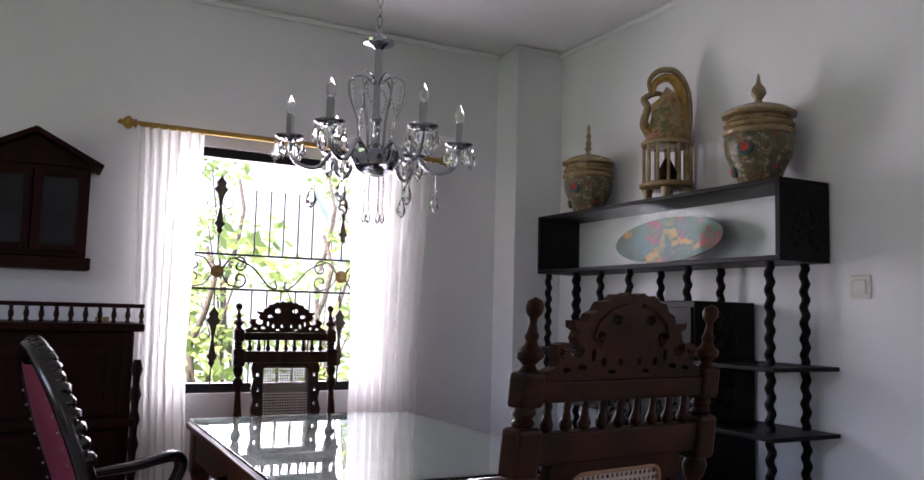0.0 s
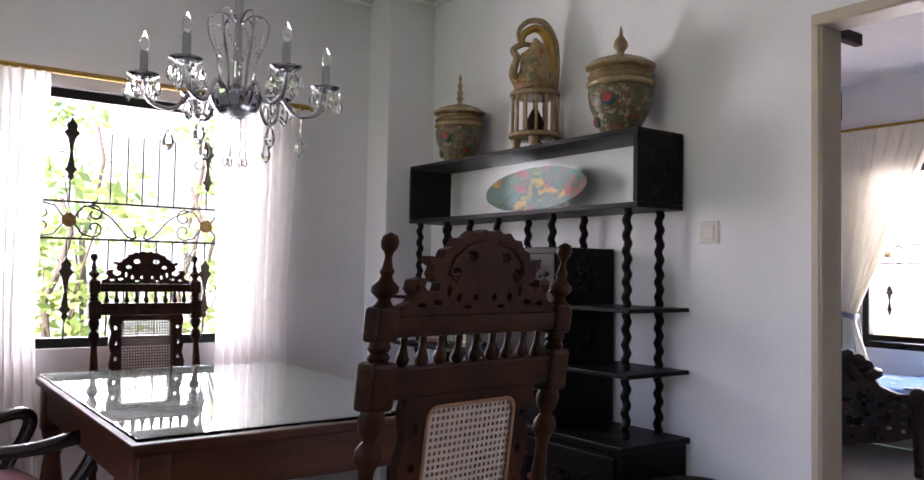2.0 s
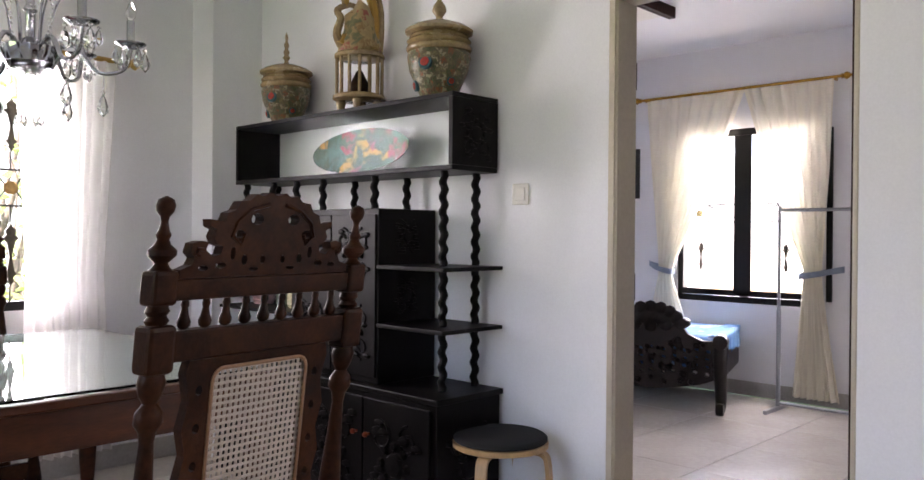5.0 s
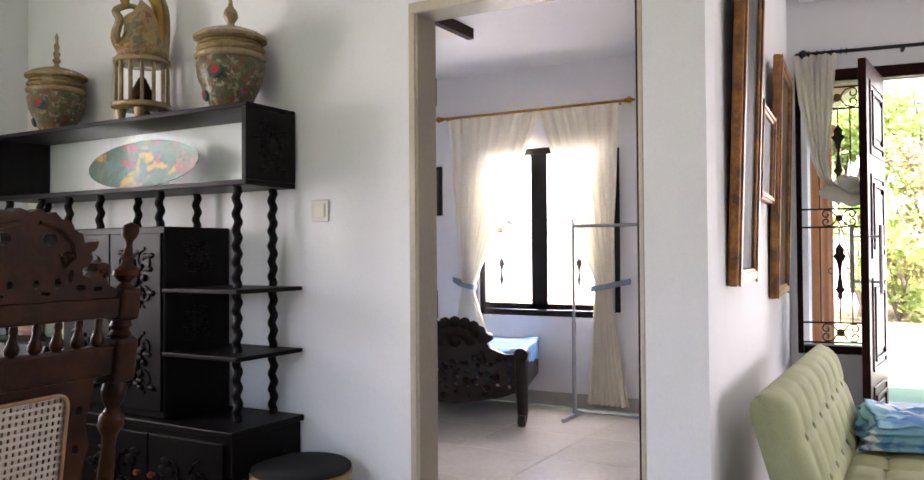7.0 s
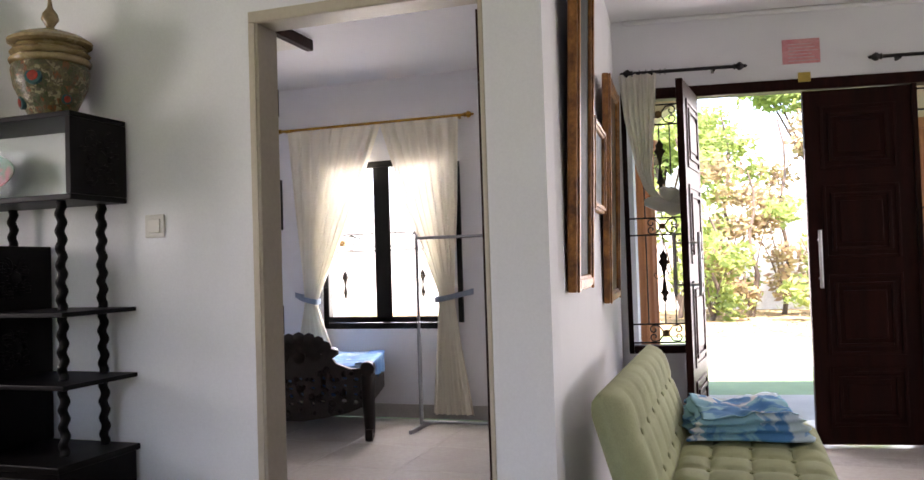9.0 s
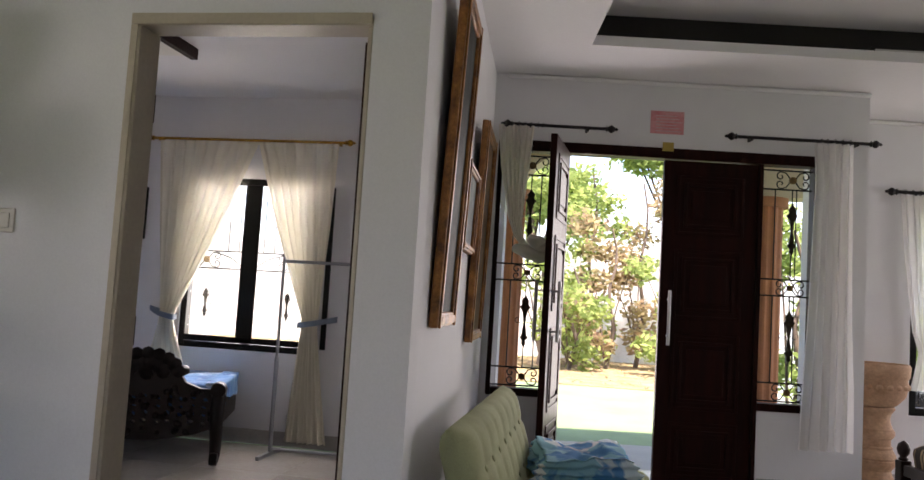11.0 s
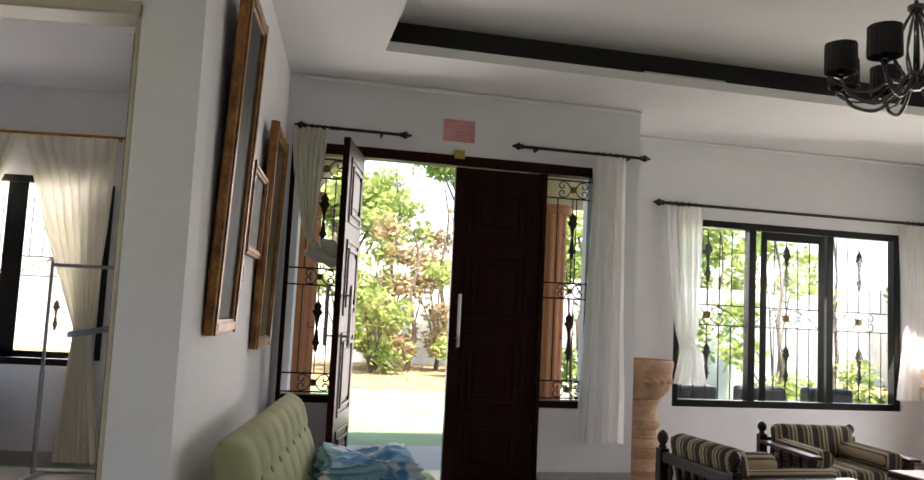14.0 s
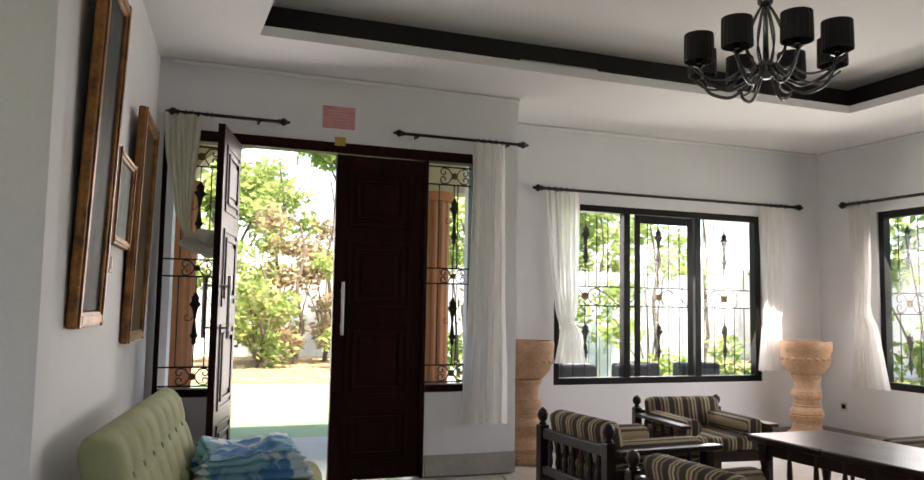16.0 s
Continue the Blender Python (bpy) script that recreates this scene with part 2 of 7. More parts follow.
def wall(name, axis, a, b, along0, along1, z0, z1, openings=(), material=WALL, label=""):
    """Wall slab between a and b across its axis, with openings (lo, hi, bottom, top) along it."""
    bm = bmesh.new()
    ops = sorted(openings)
    cuts = [along0] + [v for o in ops for v in o[:2]] + [along1]
    def slab(lo, hi, zb, zt):
        if hi - lo < 1e-4 or zt - zb < 1e-4:
            return
        if axis == "x":
            add_box(bm, a, b, lo, hi, zb, zt)
        else:
            add_box(bm, lo, hi, a, b, zb, zt)
    for i in range(0, len(cuts), 2):
        slab(cuts[i], cuts[i + 1], z0, z1)
    for lo, hi, zb, zt in ops:
        slab(lo, hi, z0, zb)
        slab(lo, hi, zt, z1)
    bmesh.ops.remove_doubles(bm, verts=bm.verts[:], dist=1e-5)
    return tagged(link(name, bm, material), label, "wall", kind="structure")


# ---- the shell ----
H = 2.75          # ceiling
XC = 2.61         # wall with the display shelf
YP = 0.495         # wall with the paintings
YW = 4.06         # dining room's window wall
XF = 5.50         # front door wall
XL = 6.20         # living room's window wall
YL = -5.45        # living room's side wall
XB = 6.10         # bedroom's window wall
X0, YS = -3.2, -7.4
TURN = Matrix.Translation((5.45, 0.62, 0)) @ Matrix.Rotation(radians(9), 4, "Z") @ Matrix.Translation((-5.45, -0.62, 0))      # the living room and porch stand at an angle to the dining room


def turned(ob):
    ob.matrix_basis = TURN @ ob.matrix_basis
    return ob



wall("wall_shelf", "x", XC, XC + 0.12, YP, YW + 0.15, 0, H, [(0.684, 1.535, 0, 2.09)], label="white painted wall with a bedroom doorway")
wp = wall("wall_paintings", "y", YP, YP + 0.15, XC + 0.12, XF + 0.15, 0, H, label="white painted wall hung with paintings")
for v in wp.data.vertices:      # this wall runs slightly askew
    v.co.y += 0.064 * (v.co.x - XC)
wall("wall_dining_window", "y", YW, YW + 0.16, X0, XC, 0, H, [(0.52, 1.62, 0.83, 2.02)], label="white painted wall with a barred window")
turned(wall("wall_front", "x", XF, XF + 0.15, -1.86, 0.85, 0, H, [(-1.53, 0.63, 0.0, 2.30)], label="white painted wall round the front door"))
turned(wall("wall_front_apron", "x", XF, XF + 0.15, 0.222, 0.63, 0, 0.585, label="low white wall under the side light"))
turned(wall("wall_front_apron_2", "x", XF, XF + 0.15, -1.53, -1.16, 0, 0.585, label="low white wall under the side light"))
turned(wall("wall_jog", "y", -1.86, -1.71, XF + 0.15, XL, 0, H, label="white painted return of the porch wall"))
turned(wall("wall_living_window", "x", XL, XL + 0.15, YL - 0.15, -1.86, 0, H, [(-4.745, -2.535, 0.54, 2.096)], label="white painted wall with a wide barred window"))
turned(wall("wall_living_side", "y", YL - 0.15, YL, X0, XL, 0, H, [(2.9, 5.52, 0.523, 2.11)], label="white painted side wall with a barred window"))
# unseen wall; its opening is added to let fill light in
wall("wall_back", "x", X0 - 0.15, X0, YS, YW + 0.16, 0, H, [(1.0, 3.2, 0.8, 2.2)], label="unseen white back wall with an opening for fill light")
wall("wall_bedroom_window", "x", XB, XB + 0.15, YP + 0.15, 4.15, 0, H, [(2.13, 3.19, 0.70, 2.05)], label="pale bedroom wall with a window")
wall("wall_bedroom_side", "y", 4.15, 4.30, XC + 0.12, XB + 0.15, 0, H, label="pale bedroom side wall")
tagged(link("corner_column", box(2.31, XC, 3.84, YW, 0, H), WALL), "white painted corner column", "column", kind="structure")

fl = tagged(link("floor", box(X0, 5.45, YS, 4.3, -0.12, -0.006), GROUT), "beige tiled floor", "floor", kind="structure")

ff = tagged(link("floor_front", box(4.3, XL + 0.15, YL, 0.70, -0.12, -0.0075), TILE), "beige tiled floor by the front door", "floor", kind="structure")
turned(ff)
fb_ = tagged(link("floor_bedroom", box(5.45, XB, 0.72, 4.3, -0.12, -0.007), GROUT), "beige tiled bedroom floor", "floor", kind="structure")
TR = (1.2, 4.80, -4.39, 0.13)     # the raised tray in the living room's ceiling
bm = bmesh.new()
for x0, x1, y0, y1 in ((X0 - 2.0, TR[0], YL - 0.15, YW + 2.0), (TR[1], XL + 0.15, YL - 0.15, YW + 0.24), (TR[0], TR[1], YL - 0.15, TR[2]), (TR[0], TR[1], TR[3], YW + 2.0)):
    add_box(bm, x0, x1, y0, y1, H, H + 0.06)
add_box(bm, TR[0] - 0.5, TR[1] + 0.5, TR[2] - 0.5, TR[3] + 0.5, H + 0.26, H + 0.32)
turned(tagged(link("ceiling", bm, CEIL), "white plaster ceiling with a raised tray", "ceiling", kind="structure"))
tagged(link("ceiling_bedroom", box(XC + 0.121, XB - 0.001, YP + 0.36, 4.149, 2.70, 2.745), CEIL), "white bedroom ceiling", "ceiling", kind="structure")
tagged(link("ceiling_bedroom_edge", box(XC + 0.121, XB + 0.15, YP + 0.10, 4.3, H + 0.34, H + 0.39), CEIL), "plain slab over the bedroom", "ceiling", kind="structure")
# near-black sides of the tray, set back behind the ceiling's edge
bm = bmesh.new()
x0, x1, y0, y1 = TR[0] - 0.22, TR[1] + 0.22, TR[2] - 0.22, TR[3] + 0.22
for b in ((x0, x1, y0, y0 + 0.02), (x0, x1, y1 - 0.02, y1), (x0, x0 + 0.02, y0 + 0.02, y1 - 0.02), (x1 - 0.02, x1, y0 + 0.02, y1 - 0.02)):
    add_box(bm, *b, H + 0.062, H + 0.258)
turned(tagged(link("ceiling_cove", bm, COVE), "dark sides of the ceiling tray", "ceiling", kind="structure"))
bm = bmesh.new()
for x0, x1, y0, y1 in ((XC - 0.032, XC, YP, 3.838), (X0, 2.308, YW - 0.032, YW), (2.278, XC - 0.032, 3.808, 3.838)):
    add_box(bm, x0, x1, y0, y1, H - 0.032, H - 0.001, 0.014)
tagged(link("cornice", bm, CEIL), "white plaster cornice under the ceiling", "cornice", kind="structure")
bm = bmesh.new()
for x0, x1, y0, y1 in ((XF - 0.032, XF, -1.86, 0.60), (XL - 0.032, XL, YL + 0.032, -1.86), (X0, XL, YL, YL + 0.032)):
    add_box(bm, x0, x1, y0, y1, H - 0.032, H - 0.001, 0.014)
turned(tagged(link("cornice_living", bm, CEIL), "white plaster cornice under the ceiling", "cornice", kind="structure"))


# ---- windows, grilles, curtains ----
def leaf_outline(cx, z0, z1, w):
    """Cast spear leaf with two lobed ends and a waist."""
    L = z1 - z0
    half = [(0.0, 0.0), (0.10, 0.08), (0.42, 0.13), (0.30, 0.18), (0.75, 0.24), (0.45, 0.28), (0.30, 0.40), (0.16, 0.50), (0.30, 0.60), (0.5, 0.70), (1.0, 0.77), (0.55, 0.82), (0.7, 0.88), (0.25, 0.94), (0.0, 1.0)]
    right = [(cx + a * w / 2, z0 + b * L) for a, b in half]
    left = [(cx - a * w / 2, z0 + b * L) for a, b in half[1:-1]]
    return right + left[::-1]


def spiral(cx, cz, r, start, turns, n=14):
    return [(cx + r * (1 - 0.75 * k / n) * math.cos(start + turns * 2 * math.pi * k / n), 0, cz + r * (1 - 0.75 * k / n) * math.sin(start + turns * 2 * math.pi * k / n)) for k in range(n + 1)]


def bar(parent, pts, r, name="grille_bar", seg=6, material=IRON):
    bm = bmesh.new()
    tube(bm, pts, r, seg)
    return part(name, bm, material, parent, smooth=40)


def grille(m, x0, x1, bands, spears, bars, label, group=""):
    """Wrought-iron window grille in its own x, z plane. bands: (z0, z1); spears: (x, z0, z1, w); bars: (x, z0, z1)."""
    g = thing("window_grille", m, label, "grille", group)
    for z0, z1, centres in bands:
        for z in (z0, z1):
            bar(g, [(x0, 0, z), (x1, 0, z)], 0.006)
        h = z1 - z0
        zc = (z0 + z1) / 2
        for cx in centres:
            bm = bmesh.new()
            plate(bm, circle(cx, zc, h * 0.2, n=8, turn=0.39), 0.012, m=pose(0, -0.006, 0))
            ro = part("rosette", bm, BRONZE, g, "gilded cast rosette")
            for s in (-1, 1):
                for v in (-1, 1):
                    bm = bmesh.new()
                    e = cx + s * h * 0.75
                    tube(bm, [(cx + s * h * 0.15, 0, zc + v * h * 0.1), (cx + s * h * 0.35, 0, zc + v * h * 0.38)] + spiral(e - s * h * 0.12, zc + v * h * 0.2, h * 0.24, math.pi / 2 * v, -s * v * 0.9), 0.0045, 5)
                    part("scroll", bm, IRON, g, smooth=40)
        for a, b in zip(centres, centres[1:]):
            mid = (a + b) / 2
            for s, c in ((1, a), (-1, b)):
                bm = bmesh.new()
                tube(bm, smooth_curve([(c + s * h * 0.5, 0, zc + h * 0.4), (c + s * (mid - a) * 0.55, 0, zc + h * 0.15), (mid - s * h * 0.35, 0, zc - h * 0.38), (mid - s * 0.02, 0, zc - h * 0.42), (mid - s * 0.03, 0, zc - h * 0.2)], 5), 0.0045, 5)
                part("scroll", bm, IRON, g, smooth=40)
    for x, z0, z1, w in spears:
        bm = bmesh.new()
        plate(bm, leaf_outline(x, z0, z1, w), 0.014, m=pose(0, -0.012, 0))
        part("spear_leaf", bm, LEAFIRON, g, "cast iron spear leaf")
        for s in (-1, 1):
            bm = bmesh.new()
            zm = (z0 + z1) / 2
            tube(bm, spiral(x + s * 0.045, zm + 0.02, 0.032, math.pi * (s > 0), 0.8 * s), 0.0022, 4)
            part("tendril", bm, IRON, g, smooth=40)
    for x, z0, z1 in bars:
        bar(g, [(x, 0, z0), (x, 0, z1)], 0.0045, seg=5)
    return g


def window_frame(name, m, x0, x1, z0, z1, mullions, t, d, material, label, panes=True, sash=0.0):
    """Frame of that bar width t and depth d, centred on y = 0, with a pane in every light."""
    w = thing(name, m, label, "window", kind="structure")
    fr = bmesh.new()
    add_box(fr, x0, x0 + t, -d / 2, d / 2, z0, z1, 0.003)
    add_box(fr, x1 - t, x1, -d / 2, d / 2, z0, z1, 0.003)
    add_box(fr, x0 + t, x1 - t, -d / 2, d / 2, z0, z0 + t, 0.003)
    add_box(fr, x0 + t, x1 - t, -d / 2, d / 2, z1 - t, z1, 0.003)
    part("window_frame", fr, material, w)
    edges = [x0 + t] + [v for mu in mullions for v in (mu - t / 2, mu + t / 2)] + [x1 - t]
    for mu in mullions:
        part("mullion", box(mu - t / 2, mu + t / 2, -d / 2, d / 2, z0 + t, z1 - t, 0.003), material, w)
    if panes:
        for a, b in zip(edges[::2], edges[1::2]):
            p = part("pane", box(a + 0.002, b - 0.002, 0.008, 0.012, z0 + t + 0.002, z1 - t - 0.002), PANE, w, "clear glass pane")
            p.visible_shadow = False
    return w


def curtain(m, rows, folds, label, seed=1, amp=0.028, material=None, group="", cols=90):
    """Hanging voile. rows: (z, left, right, fold depth, forward)."""
    rnd = random.Random(seed)
    ph = [rnd.uniform(0, 6.28) for _ in range(4)]
    bm = bmesh.new()
    zs = [r[0] for r in rows]
    grid = []
    nz = 44
    for i in range(nz + 1):
        z = zs[0] + (zs[-1] - zs[0]) * i / nz
        k = max(j for j in range(len(rows) - 1) if rows[j][0] >= z - 1e-6)
        a, b = rows[k], rows[k + 1]
        f = 0 if a[0] == b[0] else (a[0] - z) / (a[0] - b[0])
        f = min(1, max(0, f))
        le, ri, am, fw = (a[q] + (b[q] - a[q]) * f for q in (1, 2, 3, 4))
        line = []
        for j in range(cols + 1):
            u = j / cols
            uu = u + 0.012 * math.sin(ph[0] + 9 * u + 0.8 * z)
            y = am * (math.sin(2 * math.pi * folds * uu + ph[1]) + 0.45 * math.sin(2 * math.pi * folds * 0.53 * uu + ph[2] + 1.1 * z) + 0.25 * math.sin(2 * math.pi * folds * 1.9 * uu + ph[3]))
            line.append(bm.verts.new((le + (ri - le) * u, fw + y, z)))
        grid.append(line)
    for a, b in zip(grid, grid[1:]):
        for j in range(cols):
            bm.faces.new((a[j], a[j + 1], b[j + 1], b[j]))
    c = link("curtain", bm, material or VOILE, smooth=True)
    c.matrix_basis = m
    return tagged(c, label, "curtain", group)


def curtain_rod(m, length, r, material, label, brackets=(), rings=(), finial="ball"):
    t = thing("curtain_rod", m, label, "curtain rod")
    bm = bmesh.new()
    tube(bm, [(0, 0, 0), (length, 0, 0)], r, 10)
    part("rod", bm, material, t, smooth=40)
    for x, s in ((0, -1), (length, 1)):
        bm = bmesh.new()
        lathe(bm, [(r, 0), (r * 1.9, 0.006), (r * 1.2, 0.014), (r * 2.3, 0.03), (r * 2.5, 0.04), (r * 1.6, 0.056), (r * 0.8, 0.064), (r * 1.1, 0.072), (0.001, 0.085)], 10, Matrix.Translation((x, 0, 0)) @ pose(0, 0, 0, 0, 90 * s, 0))
        part("finial", bm, material, t, smooth=40)
    for x in brackets:
        bm = box(x - 0.008, x + 0.008, -0.006, 0.075, -0.02, 0.008, 0.002)
        part("bracket", bm, material, t)
    for x in rings:
        bm = bmesh.new()
        tube(bm, [(x, 1.5 * r * math.cos(a * 0.628), 1.5 * r * math.sin(a * 0.628)) for a in range(11)], 0.003, 5)
        part("ring", bm, material, t, smooth=40)
    return t


GILTWOOD = mat("yellow_brass_rod", (0.42, 0.25, 0.05), 0.35, 0.5, vary=0.1, scale=10)
DY = pose(0, 0, 0)                       # things that face the room from the window wall
DX = lambda x, y=0.0: Matrix.Translation((x, y, 0)) @ pose(0, 0, 0, 0, 0, -90)   # the same on a wall across x; own x runs towards -y

# dining window
window_frame("window_1", pose(0, YW + 0.06, 0), 0.52, 1.62, 0.83, 2.02, [], 0.045, 0.06, BLACKFRAME, "black framed window with clear glass", panes=True)
grille(pose(0, YW + 0.02, 0), 0.54, 1.60, [(1.33, 1.50, (0.77, 1.40))],
       [(0.77, 1.57, 1.89, 0.07), (1.40, 1.57, 1.84, 0.07), (0.765, 0.93, 1.25, 0.07), (1.40, 0.93, 1.25, 0.07)],
       [(x, 1.50, 1.83) for x in (0.945, 1.02, 1.09, 1.165, 1.24)] + [(x, 0.87, 1.33) for x in (0.945, 1.02, 1.09, 1.165, 1.24)] + [(x, 1.5, 1.6) for x in (0.77, 1.4)] + [(x, 1.25, 1.33) for x in (0.765, 1.4)] + [(x, 0.86, 0.95) for x in (0.765, 1.4)],
       "black wrought-iron grille with spear leaves and gilt rosettes")
curtain_rod(pose(0.36, 3.975, 2.07), 1.55, 0.013, GILTWOOD, "thin yellow brass curtain rod over the window", brackets=(0.06, 1.5))
curtain(pose(0, 3.975, 0), [(2.06, 0.36, 0.66, 0.012, 0), (1.95, 0.37, 0.66, 0.02, 0), (1.0, 0.40, 0.63, 0.022, 0), (0.12, 0.40, 0.68, 0.026, 0)], 7, "sheer white voile curtain hanging to the floor", 3)
curtain(pose(0, 3.975, 0), [(2.06, 1.38, 1.86, 0.012, 0), (1.9, 1.40, 1.85, 0.02, 0), (1.0, 1.44, 1.80, 0.022, 0), (0.12, 1.42, 1.84, 0.026, 0)], 9, "sheer white voile curtain hanging to the floor", 4)


# ---- display shelf ----
def twist(h, r=0.021, seg=10, turns_per_m=17.0):
    bm = bmesh.new()
    n = max(8, int(h * 150))
    rings = []
    for i in range(n + 1):
        z = h * i / n
        end = min(i, n - i) / 3
        k = min(1, end)
        tw = 2 * math.pi * turns_per_m * z
        rings.append([bm.verts.new(((r * (0.78 + 0.0 * k) * math.cos(a) + k * 0.21 * r * math.cos(tw)), (r * 0.78 * math.sin(a) + k * 0.21 * r * math.sin(tw)), z)) for a in (2 * math.pi * q / seg for q in range(seg))])
    for a, b in zip(rings, rings[1:]):
        for q in range(seg):
            bm.faces.new((a[q], a[(q + 1) % seg], b[(q + 1) % seg], b[q]))
    bm.faces.new(rings[0][::-1])
    bm.faces.new(rings[-1])
    return bm


def carved_panel(bm, cx, cz, w, h, seed, depth=0.012):
    """Relief of scrolls and leaves on a panel in x, z, standing proud towards -y."""
    rnd = random.Random(seed)
    for s in (-1, 1):
        for v in (-1, 1):
            tube(bm, spiral(cx + s * w * 0.25, cz + v * h * 0.25, min(w, h) * 0.2, math.pi / 2 * v, s * v * 1.2), depth * 0.6, 5)
            for k in range(4):
                a = rnd.uniform(0, 6.28)
                x, z = cx + s * w * rnd.uniform(0.05, 0.42), cz + v * h * rnd.uniform(0.05, 0.42)
                q = min(w, h) * 0.11
                lathe(bm, [(q * 0.9, 0), (q * 0.7, depth * 0.7), (0.002, depth)], 7, Matrix.Translation((x, 0, z)) @ pose(0, 0, 0, 90) @ Matrix.Diagonal((1, 0.5, 1, 1)))
    lathe(bm, [(min(w, h) * 0.16, 0), (min(w, h) * 0.13, depth), (0.002, depth * 1.4)], 10, Matrix.Translation((cx, 0, cz)) @ pose(0, 0, 0, 90))
    for a in (0.0, 0.785, 1.571, 2.356, 3.142, 3.927, 4.712, 5.498):
        q = min(w, h) * 0.24
        lathe(bm, [(q * 0.28, 0), (q * 0.2, depth), (0.002, depth * 1.2)], 6, Matrix.Translation((cx + q * math.cos(a), 0, cz + q * math.sin(a))) @ pose(0, 0, 0, 90))
    return bm


sh = thing("display_shelf", Matrix.Translation((XC - 0.01, 2.06, 0)) @ pose(0, 0, 0, 0, 0, -90), "tall black carved wooden display shelf with twisted columns against the wall", "shelf")
# own x runs from the far end (-1.60) to the near end (0); own y from the wall (0) to the room (-0.37)
part("base_cabinet", box(-1.60, 0.02, -0.36, -0.005, 0.0, 0.565, 0.004), BLACKWOOD, sh)
part("base_top", box(-1.62, 0.035, -0.375, 0.0, 0.567, 0.59, 0.004), BLACKWOOD, sh)
for i in range(4):
    x = -1.58 + i * 0.395
    d = part("base_door", box(x, x + 0.385, -0.374, -0.361, 0.05, 0.545, 0.003), BLACKWOOD, sh, "black carved cabinet door")
    cp = bmesh.new()
    carved_panel(cp, x + 0.19, 0.30, 0.32, 0.42, i)
    bmesh.ops.translate(cp, vec=(0, -0.374, 0), verts=cp.verts[:])
    part("carving", cp, BLACKWOOD, d, smooth=40)["kind"] = "stuff"
    kb = bmesh.new()
    lathe(kb, [(0.006, 0), (0.006, 0.01), (0.012, 0.018), (0.009, 0.028), (0.001, 0.03)], 10, Matrix.Translation((x + (0.35 if i % 2 == 0 else 0.035), -0.374, 0.40)) @ pose(0, 0, 0, 90))
    part("knob", kb, mat("red_brown_knob", (0.25, 0.05, 0.02), 0.3) if i == 0 else bpy.data.materials["red_brown_knob"], d, "turned red-brown knob", smooth=40)
cp = bmesh.new()
carved_panel(cp, 0, 0.30, 0.28, 0.42, 9)
bmesh.ops.transform(cp, matrix=Matrix.Translation((0.02, -0.18, 0)) @ pose(0, 0, 0, 0, 0, 90), verts=cp.verts[:])
part("end_carving", cp, BLACKWOOD, sh, smooth=40)["kind"] = "stuff"
tw = part("tower_cabinet", box(-0.96, -0.36, -0.33, -0.005, 0.592, 1.315, 0.004), BLACKWOOD, sh)
for i in range(2):
    x = -0.955 + i * 0.298
    d = part("tower_door", box(x, x + 0.292, -0.344, -0.331, 0.62, 1.29, 0.003), BLACKWOOD, sh, "black carved cabinet door")
    cp = bmesh.new()
    carved_panel(cp, x + 0.146, 1.12, 0.24, 0.26, 20 + i)
    carved_panel(cp, x + 0.146, 0.80, 0.24, 0.26, 30 + i)
    bmesh.ops.translate(cp, vec=(0, -0.344, 0), verts=cp.verts[:])
    part("carving", cp, BLACKWOOD, d, smooth=40)["kind"] = "stuff"
for z in (1.20, 0.95):
    cp = bmesh.new()
    carved_panel(cp, 0, z, 0.16, 0.16, int(z * 100), 0.007)
    bmesh.ops.transform(cp, matrix=Matrix.Translation((-0.36, -0.17, 0)) @ pose(0, 0, 0, 0, 0, 90), verts=cp.verts[:])
    part("side_carving", cp, BLACKWOOD, sh, smooth=40)["kind"] = "stuff"
for z, x0, x1 in ((1.083, -0.358, 0.03), (0.845, -0.358, 0.03), (1.083, -1.60, -0.962), (0.845, -1.60, -0.962)):
    part("shelf_board", box(x0, x1, -0.345, -0.003, z - 0.016, z, 0.003), BLACKWOOD, sh)
for x in (-0.08, -1.52):
    for y in (-0.235, -0.05):
        for z0, z1 in ((0.591, 0.828), (0.846, 1.066), (1.084, 1.46)):
            o = part("twisted_column", twist(z1 - z0), BLACKWOOD, sh, smooth=True)
            o.location = (x, y, z0)
for x in (-0.50, -0.87):
    for y in (-0.235, -0.05):
        o = part("twisted_column", twist(0.143), BLACKWOOD, sh, smooth=True)
        o.location = (x, y, 1.316)
for x in (-1.08, -1.28):
    o = part("twisted_column", twist(0.375), BLACKWOOD, sh, smooth=True)
    o.location = (x, -0.235, 1.084)
# glazed top case
x0, x1, y0, z0, z1 = -1.585, -0.005, -0.265, 1.46, 1.762
part("case_bottom", box(x0, x1, y0, -0.002, z0, z0 + 0.02, 0.003), BLACKWOOD, sh)
part("case_top", box(x0, x1, y0, -0.002, z1 - 0.018, z1, 0.003), BLACKWOOD, sh)
for a in (x0, x1 - 0.022):
    part("case_end", box(a, a + 0.022, y0, -0.002, z0 + 0.021, z1 - 0.019, 0.002), BLACKWOOD, sh)
